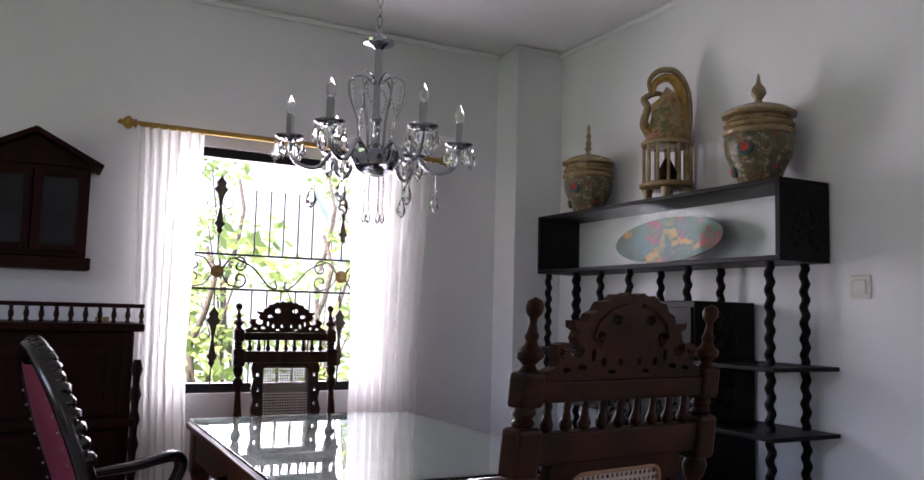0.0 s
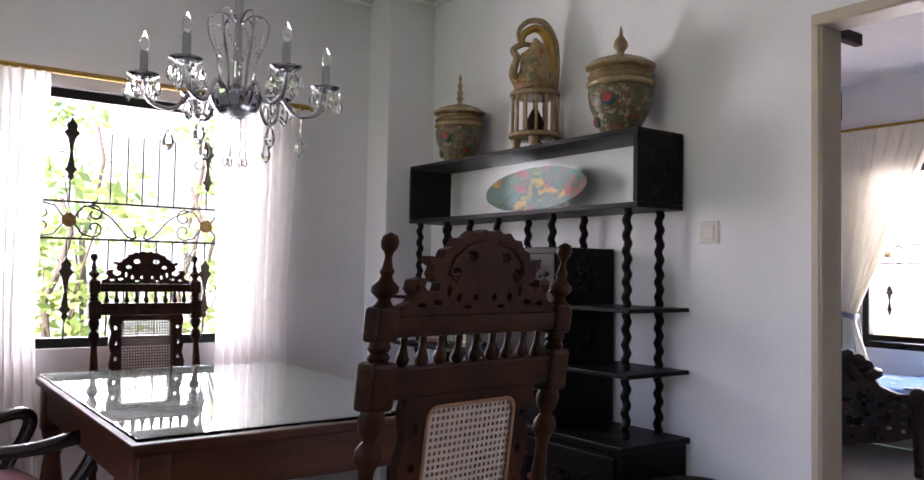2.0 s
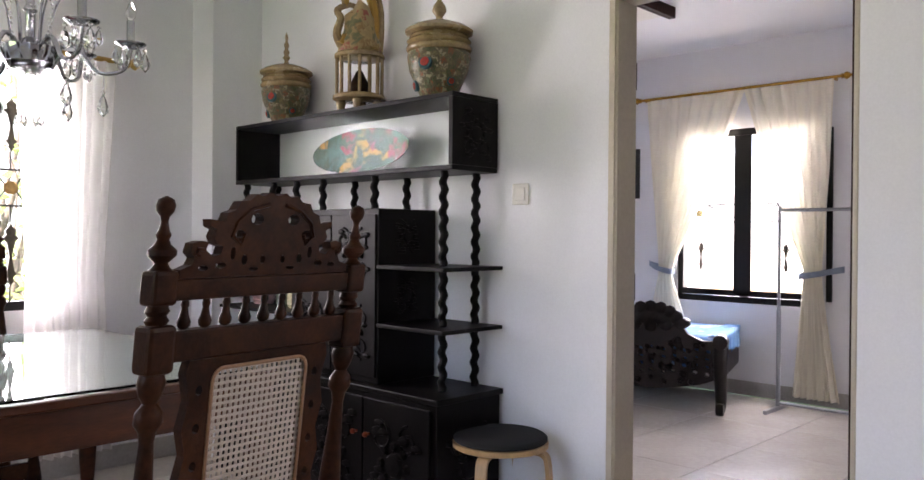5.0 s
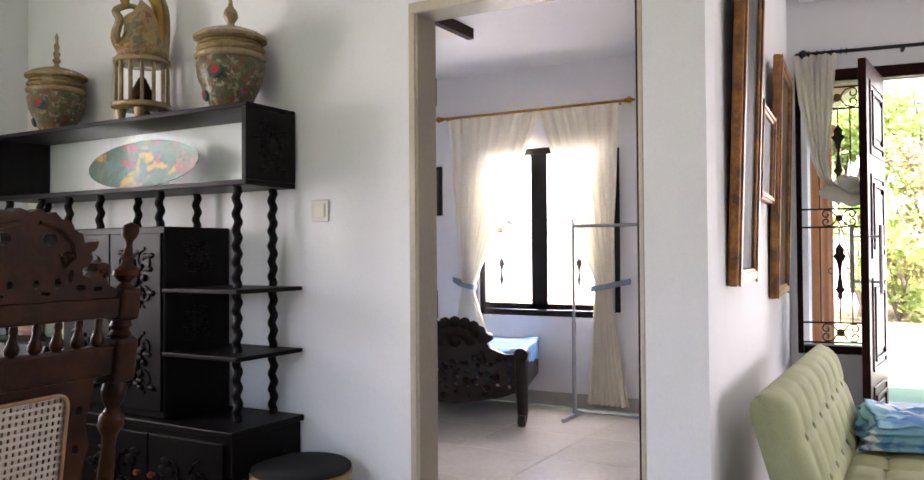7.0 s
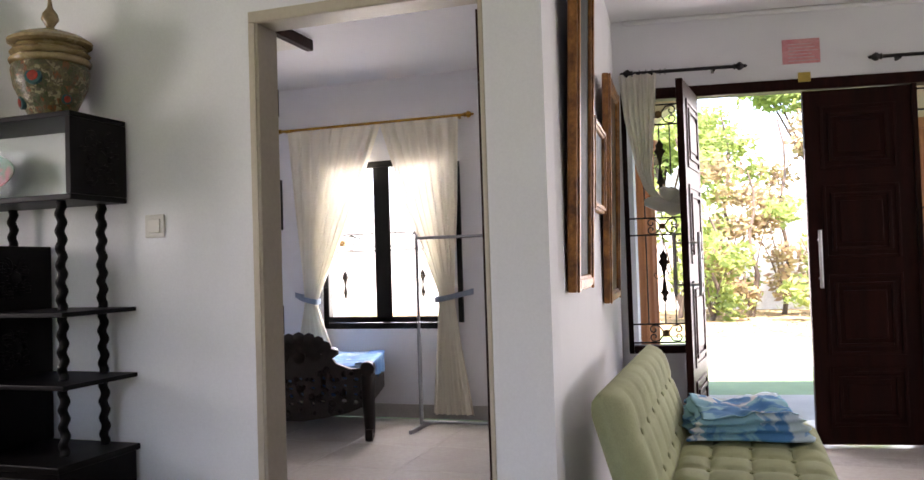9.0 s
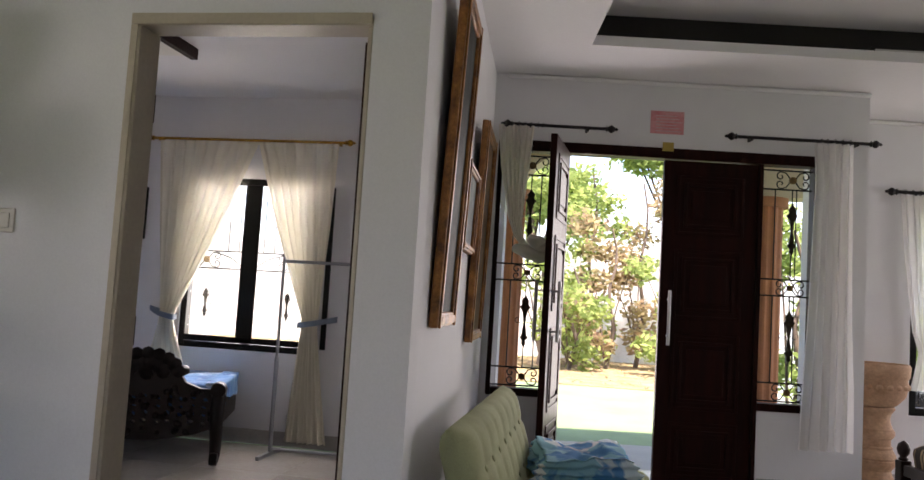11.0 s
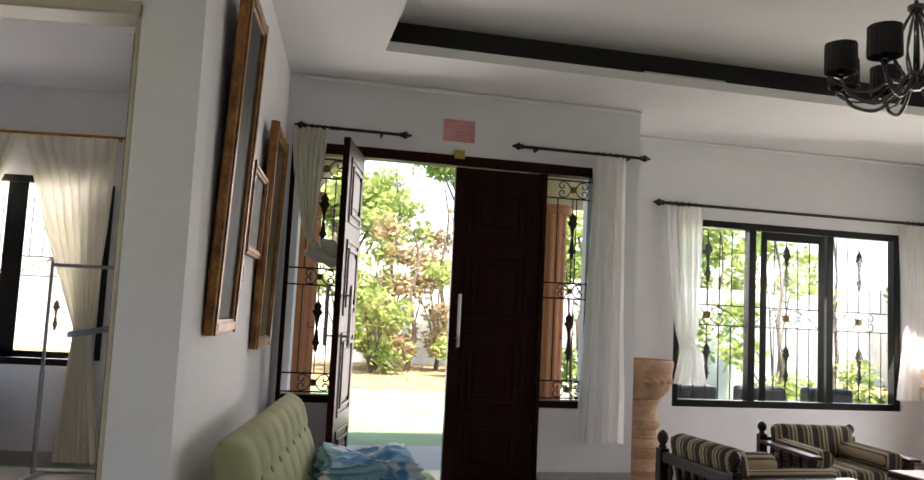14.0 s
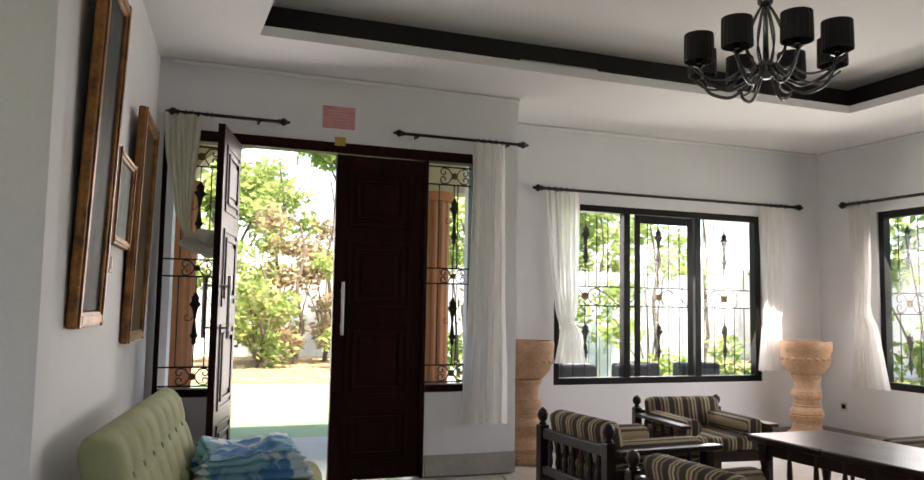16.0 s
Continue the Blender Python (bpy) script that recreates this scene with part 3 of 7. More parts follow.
part("case_back", box(x0 + 0.023, x1 - 0.023, -0.012, -0.004, z0 + 0.021, z1 - 0.019), mat("white_case_back", (0.66, 0.67, 0.68), 0.5, vary=0.04, scale=3), sh, "white painted back board")
CASEGLASS = pane_mat("case_glass", 0.006, edge=0.02)
for a, b in ((x0 + 0.024, -0.80), (-0.79, x1 - 0.024)):
    p = part("sliding_pane", box(a, b, y0 + 0.006 + 0.008 * (a > -0.8), y0 + 0.010 + 0.008 * (a > -0.8), z0 + 0.022, z1 - 0.020), CASEGLASS, sh, "reflective sliding glass pane")
    p.visible_shadow = False
cp = bmesh.new()
carved_panel(cp, 0, 1.61, 0.2, 0.24, 77, 0.006)
bmesh.ops.transform(cp, matrix=Matrix.Translation((-0.005, -0.13, 0)) @ pose(0, 0, 0, 0, 0, 90), verts=cp.verts[:])
part("end_carving", cp, BLACKWOOD, sh, smooth=40)["kind"] = "stuff"


def painted(name, base, cols, scale=9.0, rough=0.4, relief=0.0):
    """Hand-painted blobs of several colours on a ground."""
    m = bpy.data.materials.new(name)
    m.use_nodes = True
    nt = m.node_tree
    b = nt.nodes["Principled BSDF"]
    tc = nt.nodes.new("ShaderNodeTexCoord")
    vo = node(nt, "ShaderNodeTexVoronoi", Scale=scale)
    nz = node(nt, "ShaderNodeTexNoise", Scale=scale * 1.6, Detail=5.0, Distortion=1.2)
    nt.links.new(tc.outputs["Object"], vo.inputs["Vector"])
    nt.links.new(tc.outputs["Object"], nz.inputs["Vector"])
    rp = nt.nodes.new("ShaderNodeValToRGB")
    rp.color_ramp.interpolation = "CONSTANT"
    els = rp.color_ramp.elements
    while len(els) < len(cols):
        els.new(0.5)
    for k, c in enumerate(cols):
        els[k].position = k / len(cols)
        els[k].color = (*c, 1)
    sp = nt.nodes.new("ShaderNodeSeparateColor")
    nt.links.new(vo.outputs["Color"], sp.inputs[0])
    nt.links.new(sp.outputs[0], rp.inputs[0])
    mk = nt.nodes.new("ShaderNodeMapRange")
    mk.inputs[1].default_value, mk.inputs[2].default_value = 0.46, 0.54
    nt.links.new(nz.outputs["Fac"], mk.inputs[0])
    mx = nt.nodes.new("ShaderNodeMix")
    mx.data_type = "RGBA"
    mx.inputs["A"].default_value = (*base, 1)
    nt.links.new(mk.outputs[0], mx.inputs["Factor"])
    nt.links.new(rp.outputs[0], mx.inputs["B"])
    nt.links.new(mx.outputs["Result"], b.inputs["Base Color"])
    b.inputs["Roughness"].default_value = rough
    if relief:
        bp = nt.nodes.new("ShaderNodeBump")
        bp.inputs["Strength"].default_value, bp.inputs["Distance"].default_value = relief, 0.006
        nt.links.new(mk.outputs[0], bp.inputs["Height"])
        nt.links.new(bp.outputs[0], b.inputs["Normal"])
    return m


BEIGE = mat("cream_lacquered_wood", (0.33, 0.245, 0.125), 0.26, vary=0.16, scale=8, bump=0.1, bump_scale=60, second=(0.22, 0.15, 0.07))
FLORAL = painted("painted_flowers", (0.13, 0.105, 0.055), [(0.08, 0.10, 0.035), (0.34, 0.30, 0.18), (0.26, 0.09, 0.03), (0.10, 0.12, 0.05), (0.36, 0.31, 0.19), (0.20, 0.17, 0.07)], 48, 0.32, 0.9)
REDSPOT = mat("red_flower_paint", (0.45, 0.04, 0.02), 0.4, vary=0.2, scale=30)
TEAL = mat("teal_flower_paint", (0.03, 0.12, 0.13), 0.4, vary=0.2, scale=30)


def urn(x, y, z, s, label, finial):
    u = thing("lidded_urn", pose(x, y, z), label, "urn", "lidded urns on the shelf")
    bm = bmesh.new()
    lathe(bm, [(0.064 * s, 0), (0.07 * s, 0.008 * s), (0.088 * s, 0.05 * s), (0.116 * s, 0.11 * s), (0.124 * s, 0.16 * s), (0.120 * s, 0.18 * s)], 28)
    bd = part("body", bm, FLORAL, u, "painted with flowers", smooth=40)
    bm = bmesh.new()
    lathe(bm, [(0.117 * s, 0.181 * s), (0.125 * s, 0.186 * s), (0.129 * s, 0.196 * s), (0.124 * s, 0.206 * s), (0.111 * s, 0.210 * s), (0.120 * s, 0.215 * s), (0.126 * s, 0.223 * s), (0.120 * s, 0.231 * s), (0.108 * s, 0.235 * s), (0.116 * s, 0.241 * s), (0.110 * s, 0.25 * s)], 28)
    part("neck", bm, BEIGE, u, smooth=60)
    bm = bmesh.new()
    lathe(bm, [(0.112 * s, 0.251 * s), (0.132 * s, 0.256 * s), (0.133 * s, 0.266 * s), (0.11 * s, 0.282 * s), (0.06 * s, 0.30 * s), (0.02 * s, 0.305 * s)] + [(r * s, (0.305 + q) * s) for r, q in finial], 28)
    part("lid", bm, BEIGE, u, "cream lid with turned finial", smooth=50)
    for a, zz, r in ((200, 0.125, 0.022), (255, 0.06, 0.014), (150, 0.05, 0.018)):
        an = radians(a)
        rr = (0.119 if zz > 0.1 else 0.092) * s
        for q, material, dd in ((1.25, TEAL, 0.0), (0.8, REDSPOT, 0.004)):
            bm = bmesh.new()
            lathe(bm, [(r * s * q, -0.01), (r * s * q, 0.004 + dd), (0.001, 0.006 + dd)], 12, Matrix.Translation((rr * math.cos(an), rr * math.sin(an), zz * s)) @ pose(0, 0, 0, 0, 0, a) @ pose(0, 0, 0, 0, 78 if zz > 0.1 else 100, 0))
            part("flower", bm, material, bd, smooth=40)
    return u


urn(2.47, 3.39, 1.763, 1.0, "small cream lidded urn painted with flowers on the shelf", [(0.014, 0.005), (0.009, 0.02), (0.019, 0.035), (0.010, 0.048), (0.016, 0.065), (0.008, 0.08), (0.013, 0.1), (0.006, 0.12), (0.009, 0.14), (0.001, 0.165)])
urn(2.46, 2.27, 1.763, 1.06, "large cream lidded urn painted with flowers on the shelf", [(0.02, 0.004), (0.012, 0.015), (0.028, 0.04), (0.024, 0.06), (0.009, 0.08), (0.006, 0.105), (0.001, 0.118)])

cg = thing("carved_birdcage", pose(2.47, 2.80, 1.763), "cream wooden birdcage ornament with a carved top on the shelf", "ornament")
for a in (45, 135, 225, 315):
    bm = bmesh.new()
    lathe(bm, [(0.012, 0), (0.018, 0.02), (0.024, 0.05), (0.02, 0.055)], 10, pose(0.085 * math.cos(radians(a)), 0.085 * math.sin(radians(a)), 0))
    part("foot", bm, BEIGE, cg, smooth=40)
for z, r in ((0.055, 0.122), (0.245, 0.115)):
    bm = bmesh.new()
    lathe(bm, [(r * 0.9, z), (r, z + 0.005), (r, z + 0.018), (r * 0.93, z + 0.026)], 28)
    part("ring_plate", bm, BEIGE, cg, smooth=40)
for k in range(14):
    a = 2 * math.pi * k / 14
    bm = bmesh.new()
    tube(bm, [(0.105 * math.cos(a), 0.105 * math.sin(a), 0.08), (0.105 * math.cos(a), 0.105 * math.sin(a), 0.246)], 0.0075, 6)
    part("cage_bar", bm, BEIGE, cg, smooth=40)
bm = bmesh.new()
lathe(bm, [(0.02, 0.082), (0.04, 0.10), (0.045, 0.13), (0.03, 0.16), (0.015, 0.19), (0.001, 0.2)], 12)
part("inner_carving", bm, TEAK, cg, smooth=40)
rnd = random.Random(5)
bm = bmesh.new()
lathe(bm, [(0.10, 0.272), (0.092, 0.31), (0.07, 0.37), (0.058, 0.43), (0.04, 0.49), (0.01, 0.51)], 24)
for v in bm.verts:
    v.co += Vector(noise.noise_vector(v.co * 24)) * 0.03
part("carved_crown", bm, painted("gilt_crown", (0.30, 0.21, 0.09), [(0.22, 0.13, 0.04), (0.26, 0.06, 0.03), (0.34, 0.24, 0.1), (0.12, 0.12, 0.05)], 18), cg, "gilt and painted carving", smooth=True)
U = Vector((0.88, -0.47, 0))      # the carving lies across the shelf's corner
for pts, r0, material in (([(0.085, 0.28), (0.10, 0.40), (0.095, 0.52), (0.045, 0.60), (-0.03, 0.605), (-0.075, 0.56), (-0.07, 0.50)], 0.017, BEIGE), ([(0.06, 0.30), (0.075, 0.42), (0.06, 0.53), (0.01, 0.575), (-0.05, 0.545), (-0.06, 0.49)], 0.026, GILTWOOD),
                          ([(-0.07, 0.28), (-0.105, 0.35), (-0.085, 0.43), (-0.10, 0.47), (-0.04, 0.50), (0.03, 0.47)], 0.02, BEIGE), ([(-0.09, 0.30), (-0.04, 0.36), (0.03, 0.35), (0.085, 0.38)], 0.024, GILTWOOD)):
    bm = bmesh.new()
    tube(bm, smooth_curve([U * a + Vector((0, 0, z)) + Vector((-0.47, -0.88, 0)) * 0.03 * math.sin(9 * z) for a, z in pts], 6), r0, 8, taper=lambda t: 1.15 - 0.65 * t)
    part("plume", bm, material, cg, "curling carved plume", smooth=40)

pl = thing("oval_plate", pose(2.50, 2.82, 1.482, 0, 0, 0), "oval plate painted with yellow and red flowers inside the glass case", "plate")
bm = bmesh.new()
lathe(bm, [(0.03, 0), (0.085, 0.004), (0.112, 0.018), (0.112, 0.022), (0.08, 0.012), (0.001, 0.008)], 36)
bmesh.ops.transform(bm, matrix=pose(0, 0, 0.106, 0, -76, 0) @ Matrix.Diagonal((0.95, 3.1, 1, 1)), verts=bm.verts[:])
part("dish", bm, painted("plate_paint", (0.025, 0.07, 0.035), [(0.20, 0.035, 0.04), (0.30, 0.17, 0.02), (0.03, 0.09, 0.05), (0.20, 0.06, 0.06), (0.03, 0.10, 0.07)], 9, 0.8), pl, smooth=40)

# jars on the far shelf
for x, y, r, h, c, n in ((2.42, 3.20, 0.055, 0.13, (0.55, 0.5, 0.3), "cream pottery jar on the shelf"), (2.44, 3.34, 0.05, 0.12, (0.16, 0.2, 0.14), "green glass jar on the shelf"), (2.43, 3.52, 0.06, 0.15, (0.55, 0.32, 0.28), "pink ribbed cup on the shelf")):
    j = thing("jar", pose(x, y, 0.846), n, "jar", "jars on the shelf")
    bm = bmesh.new()
    prof = [(r * 0.8, 0), (r, h * 0.15)]
    for k in range(8):
        prof += [(r * (1.0 if k % 2 else 0.94), h * (0.2 + 0.08 * k))]
    lathe(bm, prof + [(r * 0.9, h * 0.86)], 16)
    part("body", bm, mat("jar_glaze", c, 0.3, vary=0.1, scale=20), j, smooth=40)
    bm = bmesh.new()
    lathe(bm, [(r * 0.92, h * 0.865), (r * 0.95, h * 0.9), (r * 0.9, h * 0.98), (r * 0.2, h)], 16)
    part("lid", bm, BEIGE, j, smooth=40)


def switch(m, label):
    s = thing("light_switch", m, label, "switch")
    part("plate", box(-0.042, 0.042, -0.009, -0.0005, -0.042, 0.042, 0.004), mat("switch_plastic", (0.62, 0.60, 0.54), 0.35, vary=0.02), s)
    part("rocker", box(-0.026, 0.026, -0.013, -0.0095, -0.026, 0.026, 0.003), bpy.data.materials["switch_plastic"], s)
    return s


switch(Matrix.Translation((XC, 1.948, 1.372)) @ pose(0, 0, 0, 0, 0, -90), "white plastic light switch on the wall")
switch(pose(3.82, YP + 0.076, 1.345, 0, 0, 3.66), "white plastic light switch between the paintings")

# stool
st = thing("stool", pose(2.44, 1.90, 0, 0, 0, 20) @ Matrix.Diagonal((1.06, 1.06, 1, 1)), "round stool with bent birch legs and a black padded seat", "stool")
BIRCH = mat("pale_bent_birch", (0.52, 0.33, 0.15), 0.4, vary=0.1, scale=4, stretch=(6, 6, 1))
bm = bmesh.new()
lathe(bm, [(0.165, 0.408), (0.172, 0.412), (0.172, 0.428), (0.165, 0.431)], 36)
part("seat_rim", bm, BIRCH, st, smooth=40)
bm = bmesh.new()
lathe(bm, [(0.163, 0.4315), (0.169, 0.437), (0.168, 0.447), (0.158, 0.455), (0.08, 0.459), (0.001, 0.46)], 36)
part("seat_pad", bm, mat("black_felt", (0.008, 0.008, 0.009), 0.95, vary=0.2, scale=60, bump=0.3, bump_scale=300), st, "black padded fabric", smooth=50)
for k in range(4):
    bm = bmesh.new()
    pts = smooth_curve([(0.06, 0, 0.402), (0.13, 0, 0.402), (0.163, 0, 0.395), (0.178, 0, 0.365), (0.186, 0, 0.25), (0.192, 0, 0.0)], 5)
    rings = []
    for i, p in enumerate(pts):
        tdir = (pts[min(i + 1, len(pts) - 1)] - pts[max(i - 1, 0)]).normalized()
        nn = Vector((tdir.z, 0, -tdir.x))
        rings.append([bm.verts.new(p + nn * a + Vector((0, b, 0))) for a, b in ((-0.007, -0.02), (0.007, -0.02), (0.007, 0.02), (-0.007, 0.02))])
    for a, b in zip(rings, rings[1:]):
        for q in range(4):
            bm.faces.new((a[q], a[(q + 1) % 4], b[(q + 1) % 4], b[q]))
    bm.faces.new(rings[0][::-1])
    bm.faces.new(rings[-1])
    bmesh.ops.recalc_face_normals(bm, faces=bm.faces[:])
    bmesh.ops.rotate(bm, cent=(0, 0, 0), matrix=Matrix.Rotation(k * math.pi / 2, 3, "Z"), verts=bm.verts[:])
    part("leg", bm, BIRCH, st, "bent laminated leg", smooth=40)

# bedroom doorway lining
df = thing("door_frame", pose(0, 0, 0), "cream painted wooden door frame round the open doorway", "door frame", kind="structure")
for y0, y1, z0, z1 in ((0.686, 0.702, 0, 2.058), (1.498, 1.533, 0, 2.058), (0.686, 1.533, 2.06, 2.088)):
    part("lining", box(XC + 0.004 if y1 < 1 else XC - 0.006, XC + 0.118, y0, y1, z0, z1, 0.004), CREAM, df)
for y0, y1, z0, z1 in ((1.508, 1.534, 0, 2.06), (0.686, 1.534, 2.062, 2.10)):
    part("architrave", box(XC - 0.011, XC - 0.0065, y0, y1, z0, z1, 0.002), CREAM, df)
dk = thing("door_2", pose(XC + 0.132, 0.715, 0, 0, 0, -2), "brown bedroom door standing wide open", "door", kind="structure")
part("door_leaf", box(0.004, 0.80, -0.0, 0.036, 0.01, 2.05, 0.003), MAHOG, dk)
bm = bmesh.new()
tube(bm, smooth_curve([(0.72, 0.036, 1.0), (0.72, 0.08, 1.0), (0.68, 0.085, 1.0), (0.61, 0.085, 1.0)], 4), 0.009, 8)
part("door_handle", bm, mat("satin_steel", (0.5, 0.5, 0.5), 0.3, 1.0), dk, "steel lever handle", smooth=40)
for z in (1.02, 1.8, 0.25):
    bm = box(XC + 0.1185, XC + 0.122, 1.499, 1.515, z - 0.05, z + 0.05)
    part("hinge", bm, IRON, df)


# ---- dining furniture ----
def cane_mat(name, thread, cells):
    """Woven cane: open square holes between strands."""
    m = bpy.data.materials.new(name)
    m.use_nodes = True
    nt = m.node_tree
    b = nt.nodes["Principled BSDF"]
    tc = nt.nodes.new("ShaderNodeTexCoord")
    n1 = node(nt, "ShaderNodeTexNoise", Scale=40.0, Detail=4.0)
    nt.links.new(tc.outputs["Object"], n1.inputs["Vector"])
    rp = nt.nodes.new("ShaderNodeValToRGB")
    rp.color_ramp.elements[0].color, rp.color_ramp.elements[1].color = (*[c * 0.6 for c in thread], 1), (*thread, 1)
    nt.links.new(n1.outputs["Fac"], rp.inputs[0])
    nt.links.new(rp.outputs[0], b.inputs["Base Color"])
    b.inputs["Roughness"].default_value = 0.55
    return m


CANE = cane_mat("pale_cane", (0.50, 0.43, 0.36), 1)
CANEDARK = cane_mat("dark_cane", (0.10, 0.055, 0.03), 1)
POST = [(0.024, 0), (0.028, 0.02), (0.02, 0.03), (0.026, 0.06), (0.03, 0.10), (0.022, 0.16), (0.016, 0.20), (0.026, 0.215), (0.026, 0.225), (0.018, 0.235)]


def rounded_rect(x0, x1, z0, z1, r, n=5):
    out = []
    for cx, cz, a0 in ((x1 - r, z1 - r, 0), (x0 + r, z1 - r, 90), (x0 + r, z0 + r, 180), (x1 - r, z0 + r, 270)):
        out += [(cx + r * math.cos(radians(a0 + 90 * k / n)), cz + r * math.sin(radians(a0 + 90 * k / n))) for k in range(n + 1)]
    return out


def carved_chair(m, label, cane):
    """High-backed carved chair; its back stands over y = 0 and the seat runs to +y."""
    c = thing("carved_dining_chair", m, label, "chair", "carved dining chairs")
    for s in (-1, 1):
        x = 0.235 * s
        pb = part("back_post", box(x - 0.03, x + 0.03, -0.03, 0.03, 1.118, 1.178, 0.008), TEAK, c)
        for zz0, zz1, w in ((1.0, 1.085, 0.034), (0.42, 0.55, 0.032)):
            part("post_block", box(x - w, x + w, -w, w, zz0, zz1, 0.010), TEAK, pb)
        bm = bmesh.new()
        lathe(bm, [(0.026, 1.178), (0.018, 1.184), (0.014, 1.19), (0.031, 1.203), (0.031, 1.212), (0.017, 1.222), (0.013, 1.23), (0.017, 1.238), (0.012, 1.245), (0.008, 1.26), (0.010, 1.268), (0.019, 1.277), (0.021, 1.287), (0.017, 1.297), (0.002, 1.303)], 14, pose(x, 0, 0))
        part("finial", bm, TEAK, pb, "turned ball finial", smooth=50)
        bm = bmesh.new()
        lathe(bm, [(0.022, 1.085), (0.027, 1.092), (0.020, 1.10), (0.027, 1.108), (0.022, 1.118)], 14, pose(x, 0, 0))
        lathe(bm, [(0.02, 0.55), (0.028, 0.57), (0.02, 0.585), (0.03, 0.64), (0.032, 0.70), (0.022, 0.80), (0.016, 0.88), (0.020, 0.90), (0.032, 0.915), (0.030, 0.935), (0.016, 0.95), (0.026, 0.965), (0.032, 0.985), (0.026, 1.0)], 14, pose(x, 0, 0))
        lathe(bm, [(0.022, 0.0), (0.03, 0.02), (0.02, 0.05), (0.028, 0.12), (0.03, 0.2), (0.02, 0.32), (0.028, 0.34), (0.022, 0.36), (0.028, 0.42)], 14, pose(x, 0, 0))
        sf_ = part("turned_shaft", bm, TEAK, pb, smooth=45)
        for o in [pb] + list(pb.children):      # slim posts
            for v in o.data.vertices:
                v.co.x, v.co.y = x + (v.co.x - x) * 0.82, v.co.y * 0.82
    part("top_rail", box(-0.212, 0.212, -0.018, 0.018, 1.125, 1.162, 0.004), TEAK, c)
    part("middle_rail", box(-0.2085, 0.2085, -0.02, 0.02, 1.018, 1.073, 0.004), TEAK, c)
    # pierced crest
    half = [(0.0, 1.312), (0.02, 1.318), (0.035, 1.310), (0.05, 1.314), (0.065, 1.302), (0.085, 1.300), (0.095, 1.284), (0.112, 1.278), (0.118, 1.262), (0.150, 1.266), (0.148, 1.254), (0.134, 1.248), (0.140, 1.236), (0.132, 1.222), (0.118, 1.218), (0.122, 1.204), (0.140, 1.200), (0.155, 1.212), (0.150, 1.226), (0.166, 1.228), (0.182, 1.224), (0.186, 1.208), (0.176, 1.198), (0.182, 1.186), (0.205, 1.178), (0.205, 1.163)]
    outline = half + [(-x, z) for x, z in half[::-1][:-1]]
    holes = []
    for s in (-1, 1):
        holes += [circle(s * 0.045, 1.268, 0.015, 0.011, 9, 0.3 * s), circle(s * 0.083, 1.240, 0.013, 0.008, 8, 0.5 * s), circle(s * 0.068, 1.193, 0.007, 0.010, 7), circle(s * 0.025, 1.193, 0.006, 0.008, 7), circle(s * 0.095, 1.205, 0.006, 0.013, 7), circle(s * 0.120, 1.184, 0.012, 0.006, 7), circle(s * 0.158, 1.180, 0.011, 0.005, 7), circle(s * 0.045, 1.176, 0.012, 0.004, 7)]
    bm = bmesh.new()
    plate(bm, outline, 0.028, holes, pose(0, -0.014, 0))
    cr = part("crest", bm, TEAK, c, "pierced carved crest")
    bm = bmesh.new()
    for s in (-1, 1):
        tube(bm, [(x * 1.0 * s, -0.016, z) for x, z in ((0.02, 1.295), (0.06, 1.285), (0.09, 1.262), (0.10, 1.235), (0.08, 1.222), (0.072, 1.24))], 0.004, 5)
        tube(bm, [(s * x, -0.016, z) for x, z in ((0.16, 1.212), (0.172, 1.214), (0.176, 1.206), (0.168, 1.202))], 0.004, 5)
    part("crest_relief", bm, TEAK, cr, smooth=40)["kind"] = "stuff"
    for k in range(9):
        x = -0.18 + 0.045 * k
        bm = bmesh.new()
        lathe(bm, [(0.006, 1.073), (0.0115, 1.078), (0.013, 1.086), (0.009, 1.096), (0.006, 1.11), (0.008, 1.116), (0.006, 1.1255)], 10, pose(x, 0, 0))
        part("spindle", bm, TEAK, c, smooth=45)
    # cane panel in its pierced surround
    out = []
    zs = [1.017 - 0.025 * k for k in range(19)]
    for k, z in enumerate(zs):
        out.append((0.168 + 0.006 * math.sin(k * math.pi / 2), z))
    out = out + [(-x, z) for x, z in out[::-1]]
    hl = [rounded_rect(-0.118, 0.118, 0.60, 0.998, 0.025)]
    for s in (-1, 1):
        for z in (0.96, 0.89, 0.82, 0.75, 0.68, 0.61):
            hl.append(circle(s * 0.143, z, 0.008, 0.010, 7))
    bm = bmesh.new()
    plate(bm, out, 0.026, hl, pose(0, -0.013, 0))
    part("back_panel", bm, TEAK, c)
    bm = bmesh.new()
    rr = rounded_rect(-0.116, 0.116, 0.602, 0.996, 0.024)
    tube(bm, [(x, -0.014, z) for x, z in rr + rr[:1]], 0.004, 6)
    part("cane_beading", bm, mat("cane_beading", (0.26, 0.14, 0.07), 0.5) if "cane_beading" not in bpy.data.materials else bpy.data.materials["cane_beading"], c, "split cane edging")
    bm = bmesh.new()
    nx, nz = 19, 31
    for k in range(nx):
        x = -0.113 + 0.226 * k / (nx - 1)
